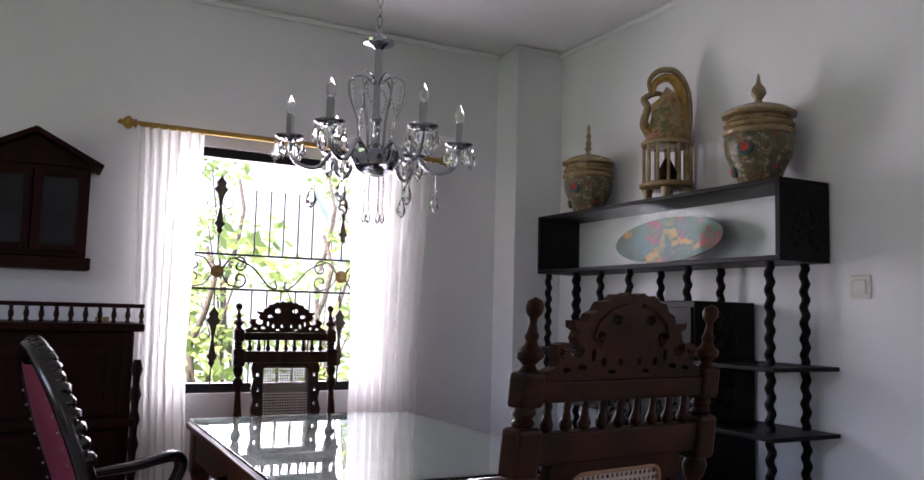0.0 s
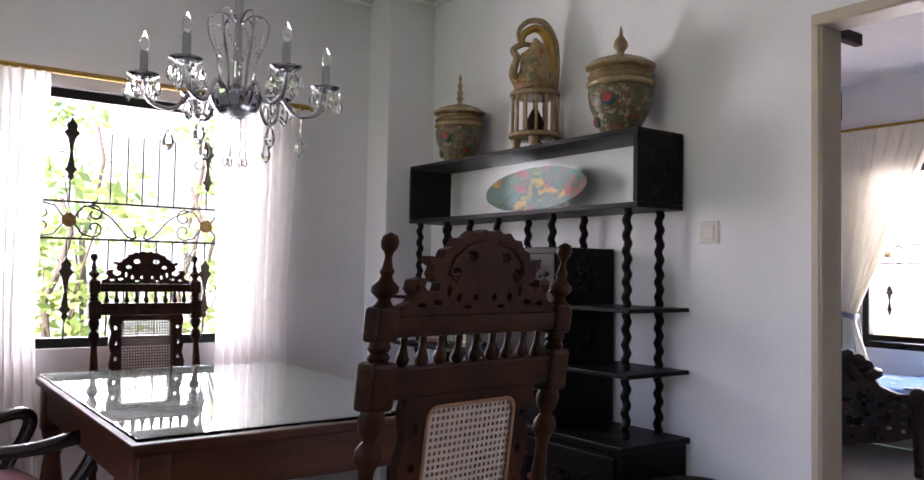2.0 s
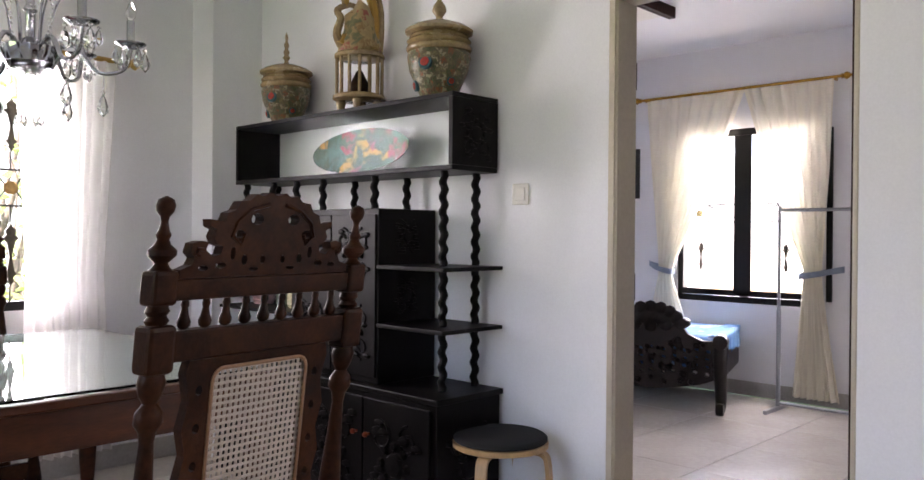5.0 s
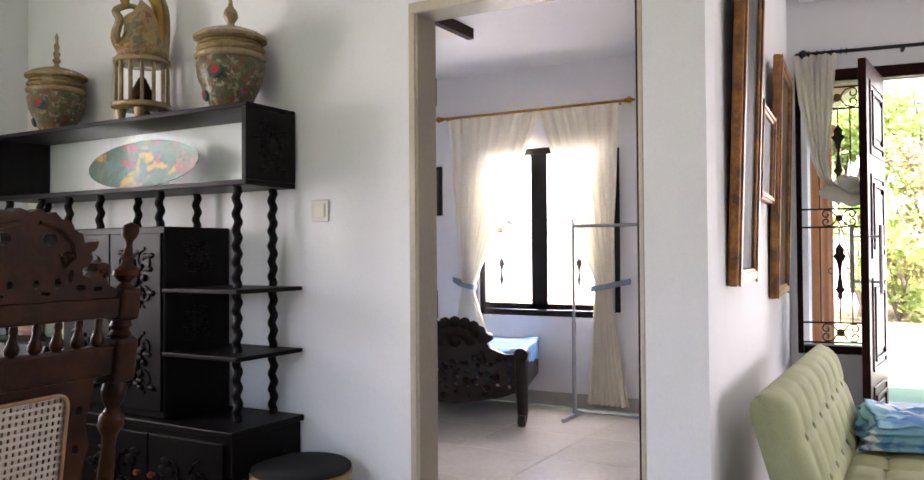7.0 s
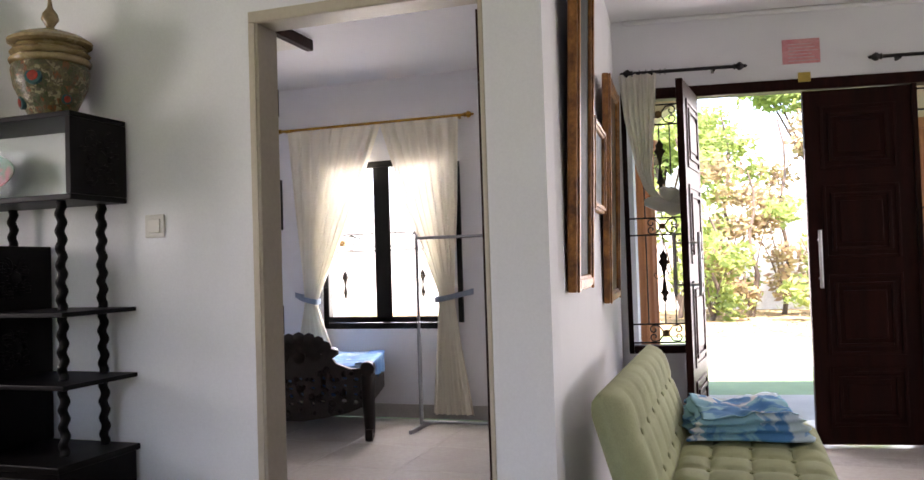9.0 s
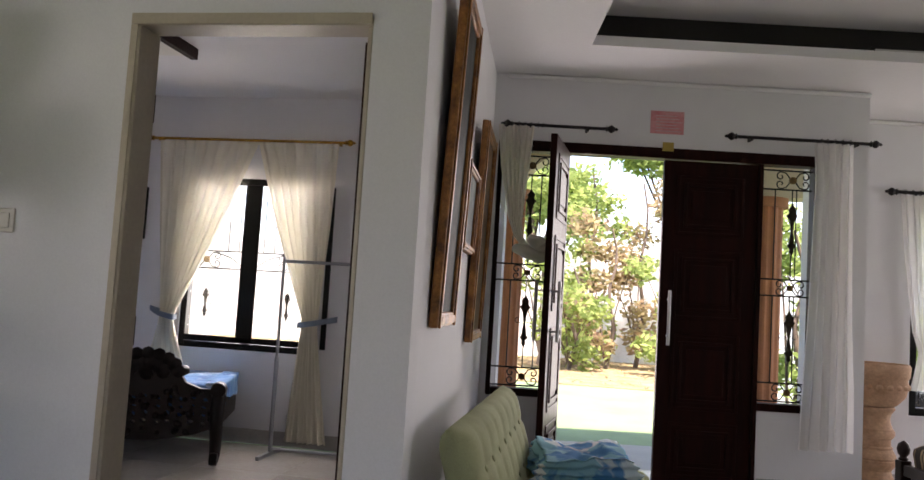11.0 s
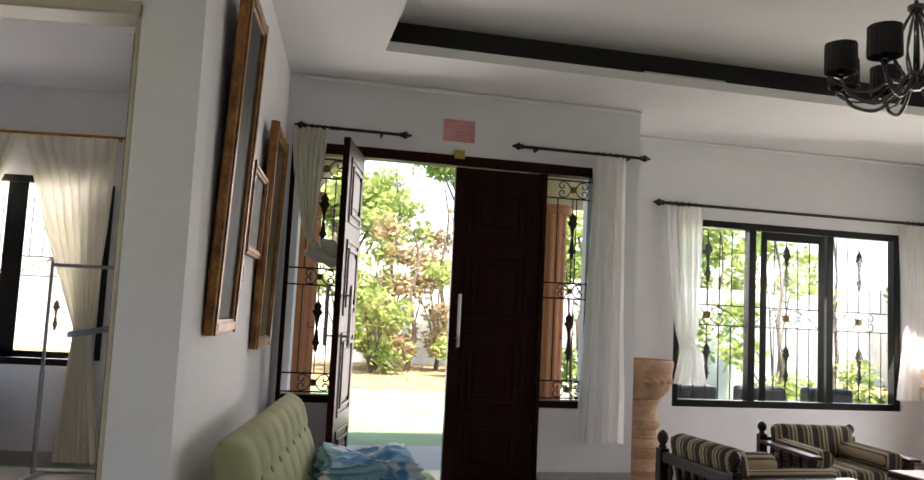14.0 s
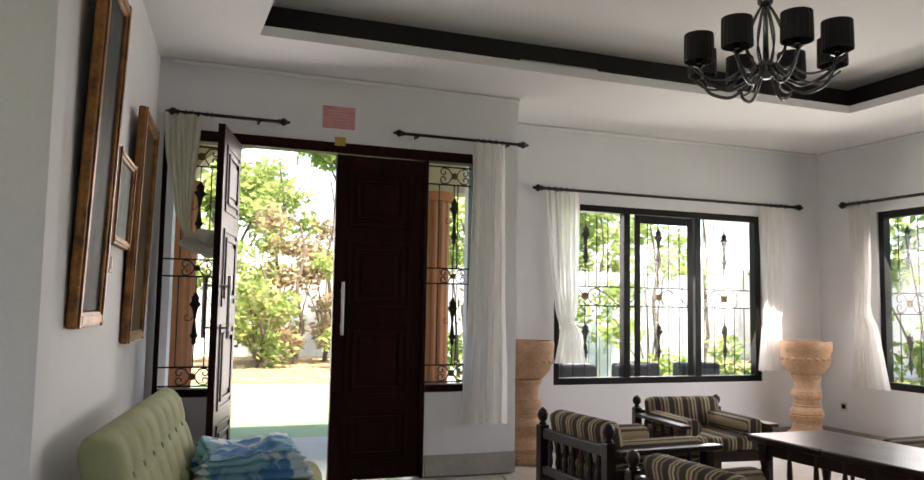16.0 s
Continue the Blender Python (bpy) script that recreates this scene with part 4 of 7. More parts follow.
        for d in (-0.0012, 0.0012):
            add_box(bm, x + d * 1.6 - 0.0014, x + d * 1.6 + 0.0014, -0.006, -0.004, 0.602, 0.996)
    for k in range(nz):
        z = 0.606 + 0.386 * k / (nz - 1)
        add_box(bm, -0.116, 0.116, -0.0085, -0.0062, z - 0.0026, z + 0.0026)
    part("cane_weave", bm, cane, c, "open woven cane")
    # seat and legs
    sf = part("seat_frame", box(-0.245, 0.245, 0.03, 0.47, 0.40, 0.45, 0.008), TEAK, c)
    part("seat", box(-0.21, 0.21, 0.045, 0.435, 0.451, 0.462, 0.004), cane, c, "woven cane seat")
    for s in (-1, 1):
        bm = bmesh.new()
        lathe(bm, [(0.02, 0), (0.028, 0.02), (0.02, 0.05), (0.03, 0.14), (0.032, 0.22), (0.02, 0.31), (0.03, 0.33), (0.03, 0.399)], 14, pose(0.215 * s, 0.44, 0))
        part("front_leg", bm, TEAK, c, smooth=45)
        part("side_stretcher", box(0.215 * s - 0.012, 0.215 * s + 0.012, 0.03, 0.42, 0.12, 0.15, 0.004), TEAK, c)
    part("front_stretcher", box(-0.2, 0.2, 0.425, 0.45, 0.22, 0.29, 0.004), TEAK, c)
    for o in c.children_recursive:      # the back rakes away from the seat
        for v in o.data.vertices:
            if v.co.y < 0.04:
                v.co.y -= max(0.0, v.co.z - 0.45) * 0.15
    return c


near = carved_chair(pose(1.065, 1.48, 0, 0, 0, 7), "dark carved wooden dining chair with a pale cane back", CANE)
for o in near.children_recursive:      # the broader chair at the table's end
    for v in o.data.vertices:
        v.co.x *= 1.07
        v.co.z = 1.205 + (v.co.z - 1.24) * 1.11 if v.co.z > 0.5 else v.co.z * 0.768
carved_chair(pose(1.075, 3.80, 0, 0, 0, 180) @ Matrix.Diagonal((0.95, 0.95, 0.97, 1)), "dark carved wooden dining chair with brown cane, by the window", CANEDARK)

# table
tb = thing("dining_table", pose(0, 0, 0), "red-brown wooden dining table with a glass top", "table")
TX0, TX1, TY0, TY1 = 0.59, 1.62, 2.13, 3.62
part("tabletop", box(TX0, TX1, TY0, TY1, 0.735, 0.762, 0.006), TABLEWOOD, tb)
for x0, x1, y0, y1 in ((TX0 + 0.03, TX0 + 0.055, TY0 + 0.08, TY1 - 0.08), (TX1 - 0.055, TX1 - 0.03, TY0 + 0.08, TY1 - 0.08), (TX0 + 0.08, TX1 - 0.08, TY0 + 0.03, TY0 + 0.055), (TX0 + 0.08, TX1 - 0.08, TY1 - 0.055, TY1 - 0.03)):
    part("apron", box(x0, x1, y0, y1, 0.615, 0.734, 0.003), TABLEWOOD, tb)
for x in (TX0 + 0.06, TX1 - 0.06):
    for y in (TY0 + 0.06, TY1 - 0.06):
        bm = bmesh.new()
        add_box(bm, x - 0.042, x + 0.042, y - 0.042, y + 0.042, 0.56, 0.734, 0.004)
        lathe(bm, [(0.028, 0), (0.034, 0.03), (0.024, 0.06), (0.034, 0.2), (0.042, 0.36), (0.03, 0.46), (0.042, 0.49), (0.03, 0.51), (0.042, 0.56)], 16, pose(x, y, 0))
        part("leg", bm, TABLEWOOD, tb, smooth=45)
part("top_inlay", box(TX0 + 0.05, TX1 - 0.05, TY0 + 0.05, TY1 - 0.05, 0.7625, 0.7640), mat("grey_green_relief", (0.05, 0.065, 0.06), 0.6, vary=0.3, scale=7, second=(0.17, 0.20, 0.185), mix_at=0.52, mix_soft=0.1, bump=0.4, bump_scale=30), tb, "grey-green carved scene under the glass")
gt = part("glass_top", box(TX0 + 0.012, TX1 - 0.012, TY0 + 0.012, TY1 - 0.012, 0.766, 0.776, 0.002), glass_mat("green_edged_glass", (0.86, 0.95, 0.91)), tb, "thick clear glass sheet")
gt.visible_shadow = False

# red upholstered armchair
LACQ = mat("black_brown_lacquer", (0.012, 0.007, 0.006), 0.2, vary=0.2, scale=8, bump=0.1, bump_scale=30, coat=0.4)
PINK = mat("dusky_pink_leather", (0.23, 0.035, 0.06), 0.4, vary=0.1, scale=9, bump=0.2, bump_scale=120)
ac = thing("carved_armchair", pose(0.12, 3.10, 0, 0, 0, -78) @ Matrix.Diagonal((1, 1, 0.93, 1)), "black carved armchair with dusky pink upholstery at the table", "armchair")
# own y runs towards the table; own x from far side (-) to near side (+)
bm = bmesh.new()
pr = smooth_curve([(0.20, 0.10, 0.44), (0.21, 0.06, 0.62), (0.225, 0.0, 0.80), (0.215, -0.05, 0.95), (0.17, -0.09, 1.07), (0.09, -0.115, 1.15), (0.0, -0.125, 1.18), (-0.09, -0.115, 1.15), (-0.17, -0.09, 1.07), (-0.215, -0.05, 0.95), (-0.225, 0.0, 0.80), (-0.21, 0.06, 0.62), (-0.20, 0.10, 0.44)], 6)
tube(bm, pr, 0.03, 8)
fr = part("back_frame", bm, LACQ, ac, "carved scrolling back frame", smooth=50)
rnd = random.Random(2)
bm = bmesh.new()
for p in pr[12:-12:2]:
    lathe(bm, [(0.026, -0.02), (0.034, 0.0), (0.02, 0.022), (0.002, 0.026)], 7, Matrix.Translation(p + Vector((0, 0.012, 0.012))) @ pose(0, 0, 0, rnd.uniform(-60, 60), rnd.uniform(-60, 60), 0))
part("leaf_carving", bm, LACQ, fr, smooth=50)
bm = bmesh.new()
cols = []
for k in range(13):
    z = 0.46 + 0.66 * k / 12
    hw = 0.195 * (1 if z < 0.9 else max(0.15, math.sqrt(max(0, 1 - ((z - 0.9) / 0.25) ** 2))))
    yy = 0.10 - 0.225 * ((z - 0.44) / 0.74)
    cols.append((z, hw, yy))
for side, off in ((1, 0.035), (-1, -0.035)):
    gr = [[bm.verts.new((hw * (q / 5 - 1), yy + off * (1 - 0.6 * (q / 5 - 1) ** 2), z)) for q in range(11)] for z, hw, yy in cols]
    for a, b in zip(gr, gr[1:]):
        for q in range(10):
            bm.faces.new((a[q], a[q + 1], b[q + 1], b[q]) if side < 0 else (b[q], b[q + 1], a[q + 1], a[q]))
part("back_cushion", bm, PINK, ac, "dusky pink leather back", smooth=True)
bm = bmesh.new()
for s in (-1, 1):
    for k in range(10):
        z, hw, yy = cols[k + 1]
        lathe(bm, [(0.005, -0.004), (0.005, 0.001), (0.001, 0.004)], 6, Matrix.Translation((s * hw * 0.97, yy - 0.028, z)) @ pose(0, 0, 0, 90))
part("nail_head", bm, mat("dull_nail", (0.3, 0.28, 0.25), 0.4, 0.8), ac)
for s in (-1, 1):
    bm = bmesh.new()
    tube(bm, smooth_curve([(0.21 * s, 0.06, 0.665), (0.245 * s, 0.18, 0.668), (0.275 * s, 0.32, 0.672), (0.285 * s, 0.42, 0.69), (0.29 * s, 0.48, 0.695), (0.285 * s, 0.51, 0.665), (0.28 * s, 0.49, 0.60), (0.27 * s, 0.43, 0.50), (0.26 * s, 0.40, 0.42)], 6), 0.024, 8, taper=lambda t: 0.85 + 0.25 * math.sin(t * 3.1))
    part("arm", bm, LACQ, ac, "curved lacquered arm", smooth=50)
    bm = bmesh.new()
    tube(bm, smooth_curve([(0.24 * s, 0.44, 0.40), (0.27 * s, 0.47, 0.32), (0.25 * s, 0.46, 0.18), (0.24 * s, 0.45, 0.06), (0.255 * s, 0.475, 0.0)], 5), 0.032, 8, taper=lambda t: 1.1 - 0.4 * t)
    part("front_leg", bm, LACQ, ac, smooth=50)
    bm = bmesh.new()
    tube(bm, smooth_curve([(0.2 * s, 0.08, 0.42), (0.2 * s, 0.04, 0.22), (0.2 * s, -0.06, 0.0)], 5), 0.026, 8)
    part("back_leg", bm, LACQ, ac, smooth=50)
part("seat_rail", box(-0.25, 0.25, 0.04, 0.47, 0.36, 0.42, 0.012), LACQ, ac)
part("seat_cushion", box(-0.235, 0.235, 0.07, 0.455, 0.421, 0.50, 0.03), PINK, ac, "dusky pink leather seat", smooth=60)

# upright piano-like cabinet with a gallery rail
pn = thing("wooden_cabinet", pose(0, 0, 0), "dark red-brown wooden cabinet with a turned gallery rail", "cabinet")
part("carcass", box(-0.92, 0.37, 3.62, 4.03, 0.0, 1.13, 0.006), MAHOG, pn)
part("top_board", box(-0.96, 0.405, 3.58, 4.04, 1.132, 1.165, 0.008), MAHOG, pn)
for z0, z1 in ((0.80, 1.08), (0.42, 0.74), (0.06, 0.36)):
    for x0, x1 in ((-0.88, -0.30), (-0.26, 0.33)):
        p = part("panel", box(x0, x1, 3.605, 3.619, z0, z1, 0.006), MAHOG, pn)
        part("panel_field", box(x0 + 0.06, x1 - 0.06, 3.597, 3.6045, z0 + 0.05, z1 - 0.05, 0.005), MAHOG, p)
part("ledge", box(-0.95, 0.39, 3.57, 3.604, 0.755, 0.785, 0.006), MAHOG, pn)
bm = bmesh.new()
lathe(bm, [(r, 0.1 * k + z) for k in range(9) for r, z in ((0.016, 0.05), (0.024, 0.08), (0.014, 0.12))], 10, pose(0.385, 3.60, 0.1))
part("turned_corner_post", bm, MAHOG, pn, smooth=45)
part("gallery_rail", box(-0.95, 0.40, 3.59, 3.612, 1.228, 1.245, 0.003), MAHOG, pn)
sp = bmesh.new()
lathe(sp, [(0.008, 1.166), (0.011, 1.172), (0.006, 1.18), (0.011, 1.195), (0.009, 1.21), (0.006, 1.218), (0.009, 1.2275)], 8)
first = part("gallery_spindle", sp, MAHOG, pn, smooth=45)
first.location = (0.39, 3.601, 0)
for k in range(1, 26):
    again(first, pn, pose(0.39 - 0.052 * k, 3.601, 0))
bx = tagged(link("small_box", box(0.22, 0.27, 3.62, 3.66, 1.1655, 1.19, 0.003), BEIGE), "small cream box on the cabinet", "box")

# house-shaped wall cabinet
hc = thing("wall_cabinet", pose(-0.04, YW - 0.002, 0), "dark wooden house-shaped wall cabinet with two glazed doors", "wall cabinet")
part("body", box(-0.22, 0.22, -0.15, 0.0, 1.44, 1.83, 0.004), MAHOG, hc)
bm = bmesh.new()
plate(bm, [(-0.24, 1.832), (0.24, 1.832), (0.0, 1.955)], 0.15, m=pose(0, -0.155, 0))
part("gable", bm, MAHOG, hc)
for s in (-1, 1):
    bm = bmesh.new()
    add_box(bm, -0.01, 0.295, -0.20, 0.0, 0.0, 0.022, 0.003)
    bmesh.ops.transform(bm, matrix=Matrix.Translation((0, 0, 1.962)) @ (pose(0, 0, 0, 0, 28, 0) if s > 0 else pose(0, 0, 0, 0, 28, 180) @ Matrix.Translation((0, 0.20, 0))), verts=bm.verts[:])
    part("roof_board", bm, MAHOG, hc)
part("plinth", box(-0.24, 0.24, -0.175, 0.0, 1.385, 1.437, 0.006), MAHOG, hc)
for s in (-1, 1):
    a, b = (0.005, 0.205) if s > 0 else (-0.205, -0.005)
    bm = bmesh.new()
    add_box(bm, a, a + 0.03, -0.168, -0.151, 1.46, 1.81, 0.003)
    add_box(bm, b - 0.03, b, -0.168, -0.151, 1.46, 1.81, 0.003)
    add_box(bm, a + 0.03, b - 0.03, -0.168, -0.151, 1.46, 1.49, 0.003)
    add_box(bm, a + 0.03, b - 0.03, -0.168, -0.151, 1.78, 1.81, 0.003)
    d = part("door", bm, MAHOG, hc, "glazed cabinet door")
    part("pane", box(a + 0.031, b - 0.031, -0.158, -0.155, 1.491, 1.779), mat("dark_glass", (0.01, 0.01, 0.011), 0.12), d, "dark glass")

# ---- crystal chandelier ----
CHROME = mat("polished_chrome", (0.42, 0.43, 0.46), 0.08, 1.0, vary=0.03, scale=10, rough_vary=0.02)
CRYSTAL = glass_mat("cut_crystal", (1, 1, 1), 0.0, 1.52)
BULB = glass_mat("candle_bulb_glass", (1, 1, 1), 0.05, 1.3)
ch = thing("crystal_chandelier", pose(1.065, 2.78, 0) @ Matrix.Diagonal((1.12, 1.12, 1, 1)), "chrome chandelier with candle bulbs and crystal drops", "chandelier")
bm = bmesh.new()
for k in range(12):
    z = 2.27 + 0.04 * k
    tube(bm, [(0.009 * math.cos(a * 0.785) * (k % 2), 0.009 * math.cos(a * 0.785) * (1 - k % 2), z + 0.024 * math.sin(a * 0.785)) for a in range(9)], 0.0025, 5)
part("chain", bm, CHROME, ch, smooth=40)
bm = bmesh.new()
lathe(bm, [(0.03, 2.73), (0.06, 2.74), (0.06, 2.749)], 20)
part("ceiling_rose", bm, CHROME, ch, smooth=40)
bm = bmesh.new()
lathe(bm, [(0.012, 2.20), (0.02, 2.21), (0.05, 2.222), (0.053, 2.232), (0.035, 2.242), (0.014, 2.256), (0.008, 2.28)], 24)
part("top_dish", bm, CHROME, ch, smooth=40)
bm = bmesh.new()
lathe(bm, [(0.005, 1.74), (0.02, 1.748), (0.07, 1.765), (0.082, 1.79), (0.086, 1.815), (0.07, 1.825), (0.03, 1.835), (0.014, 1.85), (0.014, 1.93), (0.02, 1.94), (0.012, 1.96), (0.012, 2.20)], 24)
part("stem_and_hub", bm, CHROME, ch, smooth=40)
bm = bmesh.new()
lathe(bm, [(0.004, 1.726), (0.035, 1.732), (0.06, 1.748), (0.068, 1.764)], 16)
part("crystal_bowl", bm, CRYSTAL, ch, "faceted glass bowl")


def drop_profile(z, s):
    return [(0.001, z - 0.062 * s), (0.011 * s, z - 0.05 * s), (0.013 * s, z - 0.04 * s), (0.006 * s, z - 0.018 * s), (0.0012, z - 0.012 * s), (0.006 * s, z - 0.006 * s), (0.001, z)]


def beads(z, n, pitch, r):
    """Profile of a bead string that runs up from z."""
    out = []
    for q in range(n):
        out += [(0.001, z + pitch * q), (r, z + pitch * (q + 0.45)), (0.001, z + pitch * (q + 0.9))]
    return out


def drop(bm, x, y, z, s):
    """Faceted pear drop on two beads."""
    lathe(bm, drop_profile(z, s), 6, pose(x, y, 0))


for k in range(6):
    a = radians(-20.6 + 60 * k)
    ca, sa = math.cos(a), math.sin(a)
    R = 0.275
    zc = 1.855
    arm = bmesh.new()
    tube(arm, smooth_curve([(0.07 * ca, 0.07 * sa, 1.82), (0.12 * ca, 0.12 * sa, 1.835), (R * 0.66 * ca, R * 0.66 * sa, zc - 0.10), (R * 0.92 * ca, R * 0.92 * sa, zc - 0.085), (R * ca, R * sa, zc - 0.01)], 6), 0.0075, 8)
    am = part("arm", arm, CHROME, ch, "curved chrome arm", smooth=50)
    bm = bmesh.new()
    lathe(bm, [(0.008, zc - 0.012), (0.03, zc - 0.006), (0.046, zc + 0.004), (0.047, zc + 0.009), (0.02, zc + 0.006), (0.012, zc + 0.012)], 18, pose(R * ca, R * sa, 0))
    part("drip_dish", bm, CHROME, am, smooth=50)
    bm = bmesh.new()
    lathe(bm, [(0.0125, zc + 0.0125), (0.0125, zc + 0.085), (0.009, zc + 0.087)], 14, pose(R * ca, R * sa, 0))
    part("candle_tube", bm, CHROME, am, smooth=40)
    bm = bmesh.new()
    lathe(bm, [(0.008, zc + 0.088), (0.014, zc + 0.10), (0.016, zc + 0.115), (0.011, zc + 0.135), (0.003, zc + 0.152), (0.001, zc + 0.156)], 12, pose(R * ca, R * sa, 0))
    part("candle_bulb", bm, BULB, am, "clear candle bulb", smooth=60)
    for q in range(6):
        b2 = a + q * 1.047
        bm = bmesh.new()
        L = 1.0 if q % 2 else 1.35
        drop(bm, R * ca + 0.042 * math.cos(b2), R * sa + 0.042 * math.sin(b2), zc - 0.005, L)
        part("crystal_drop", bm, CRYSTAL, am)
    bm = bmesh.new()
    zz = zc - 0.1
    lathe(bm, drop_profile(zz - 0.06, 1.5) + beads(zz - 0.06, 5, 0.012, 0.0055), 6, pose(R * 0.72 * ca, R * 0.72 * sa, 0))
    part("crystal_string", bm, CRYSTAL, am)
    bm = bmesh.new()
    tube(bm, smooth_curve([(0.05 * ca, 0.05 * sa, 1.83), (0.06 * ca, 0.06 * sa, 1.93), (0.09 * ca, 0.09 * sa, 2.03), (0.085 * ca, 0.085 * sa, 2.09), (0.04 * ca, 0.04 * sa, 2.10), (0.012 * ca, 0.012 * sa, 2.07)], 5), 0.0035, 6)
    part("cage_wire", bm, CHROME, ch, smooth=40)
    bm = bmesh.new()
    for q in range(16):
        f = q / 15
        r0 = 0.055 + 0.028 * f
        lathe(bm, [(0.001, 1.85 + 0.22 * f), (0.005, 1.855 + 0.22 * f), (0.001, 1.86 + 0.22 * f)], 5, pose(r0 * math.cos(a + 0.39 + 0.3 * math.sin(6 * f)), r0 * math.sin(a + 0.39 + 0.3 * math.sin(6 * f)), 0))
    part("bead_string", bm, CRYSTAL, ch)
    bm = bmesh.new()
    lathe(bm, drop_profile(1.607, 0.8) + beads(1.607, 8, 0.016, 0.004), 6, pose(0.03 * ca, 0.03 * sa, 0))
    part("crystal_string", bm, CRYSTAL, ch)


# ---- bedroom ----
GOLD = mat("polished_gold", (0.55, 0.30, 0.04), 0.25, 0.9, vary=0.1, scale=20)
window_frame("window_2", DX(XB + 0.05, 0.09), -3.10, -2.04, 0.70, 2.05, [-2.55], 0.05, 0.07, BLACKFRAME, "black framed bedroom window with clear glass")
part("sash_stile", box(-2.62, -2.48, -0.045, -0.036, 0.752, 1.998, 0.003), BLACKFRAME, bpy.data.objects["window_2"])
part("sash_rail", box(-3.05, -2.09, -0.045, -0.036, 0.752, 0.80, 0.003), BLACKFRAME, bpy.data.objects["window_2"])
grille(DX(XB + 0.11, 0.12), -3.05, -2.09, [(1.33, 1.47, (-2.93, -2.2))], [(-2.91, 0.93, 1.17, 0.06), (-2.22, 0.93, 1.17, 0.06)], [(x, 1.47, 1.9) for x in (-2.75, -2.66, -2.45, -2.36)], "black iron grille outside the bedroom window")
curtain_rod(DX(XB - 0.06, 0.08) @ Matrix.Translation((-3.42, 0, 2.345)), 1.60, 0.011, GOLD, "gold curtain rod with turned finials", brackets=(0.05, 1.55))
BV = sheer_mat("cream_voile", (0.86, 0.82, 0.70), 0.02, 0.07)
curtain(DX(XB - 0.07, 0.08), [(2.33, -3.36, -2.52, 0.012, 0), (1.7, -3.31, -2.77, 0.02, 0), (0.98, -3.24, -3.10, 0.018, 0), (0.9, -3.24, -3.12, 0.018, 0), (0.55, -3.32, -3.0, 0.022, 0), (0.05, -3.35, -2.98, 0.025, 0)], 9, "cream voile curtain tied back beside the bedroom window", 7, material=BV)
curtain(DX(XB - 0.07, 0.08), [(2.33, -2.52, -1.86, 0.012, 0), (1.7, -2.33, -1.88, 0.02, 0), (0.98, -2.07, -1.93, 0.018, 0), (0.9, -2.07, -1.93, 0.018, 0), (0.55, -2.10, -1.88, 0.022, 0), (0.05, -2.14, -1.80, 0.025, 0)], 8, "cream voile curtain tied back beside the bedroom window", 8, material=BV)
TIE = mat("blue_grey_satin", (0.30, 0.36, 0.46), 0.4, vary=0.1, scale=12)
for x0, x1, zz in ((-3.36, -3.12, 0.06), (-2.07, -1.80, 0.06)):
    bm = bmesh.new()
    s = 1 if x0 < -3 else -1
    a, b = (x0, x1) if s > 0 else (x1, x0)
    pts = [(a, 0.06, 0.99), ((a + b) / 2, -0.03, 0.955), (b, -0.045, 0.93), (b + 0.02 * s, 0.0, 0.93), (b, 0.045, 0.94), ((a + b) / 2, 0.05, 0.96), (a, 0.06, 0.985)]
    rs = [(bm.verts.new(p + Vector((0, 0, 0.021))), bm.verts.new(p - Vector((0, 0, 0.021)))) for p in smooth_curve(pts, 6)]
    for p, q in zip(rs, rs[1:]):
        bm.faces.new((p[0], p[1], q[1], q[0]))
    bmesh.ops.solidify(bm, geom=bm.faces[:], thickness=0.003)
    t = link("curtain_tieback", bm, TIE, smooth=50)
    t.matrix_basis = DX(XB - 0.07, 0.08)
    tagged(t, "blue-grey satin tieback round the curtain", "tieback", "curtain tiebacks")
wt = thing("window_trim", DX(XB, 0.08), "narrow dark wooden strip beside the window", "trim", kind="structure")
part("strip", box(-1.925, -1.885, -0.02, -0.001, 0.75, 2.0, 0.003), BLACKFRAME, wt)

# bed with a carved footboard
CARVED = mat("dark_carved_bed_wood", (0.008, 0.0035, 0.0025), 0.36, vary=0.25, scale=9, bump=0.2, bump_scale=40, spec=0.25, coat=0.05)
bd = thing("carved_bed", Matrix.Translation((5.28, 2.40, 0)) @ pose(0, 0, 0, 0, 0, 108), "dark carved wooden bed with a pierced footboard and blue sheet", "bed")
# own x runs along the footboard away from the corner leg, own -y towards the head
half = [(0.0, 0.30), (0.03, 0.24), (0.14, 0.20), (0.30, 0.17), (0.46, 0.15), (0.62, 0.16), (0.80, 0.14), (1.0, 0.16), (1.15, 0.19), (1.3, 0.25), (1.3, 0.46), (1.2, 0.50), (1.05, 0.50), (0.95, 0.54), (0.86, 0.52), (0.78, 0.57), (0.70, 0.64), (0.62, 0.655), (0.55, 0.63), (0.48, 0.645), (0.40, 0.66), (0.33, 0.64), (0.26, 0.60), (0.22, 0.54), (0.12, 0.50), (0.03, 0.50), (0.0, 0.46)]
rnd = random.Random(11)
hl = []
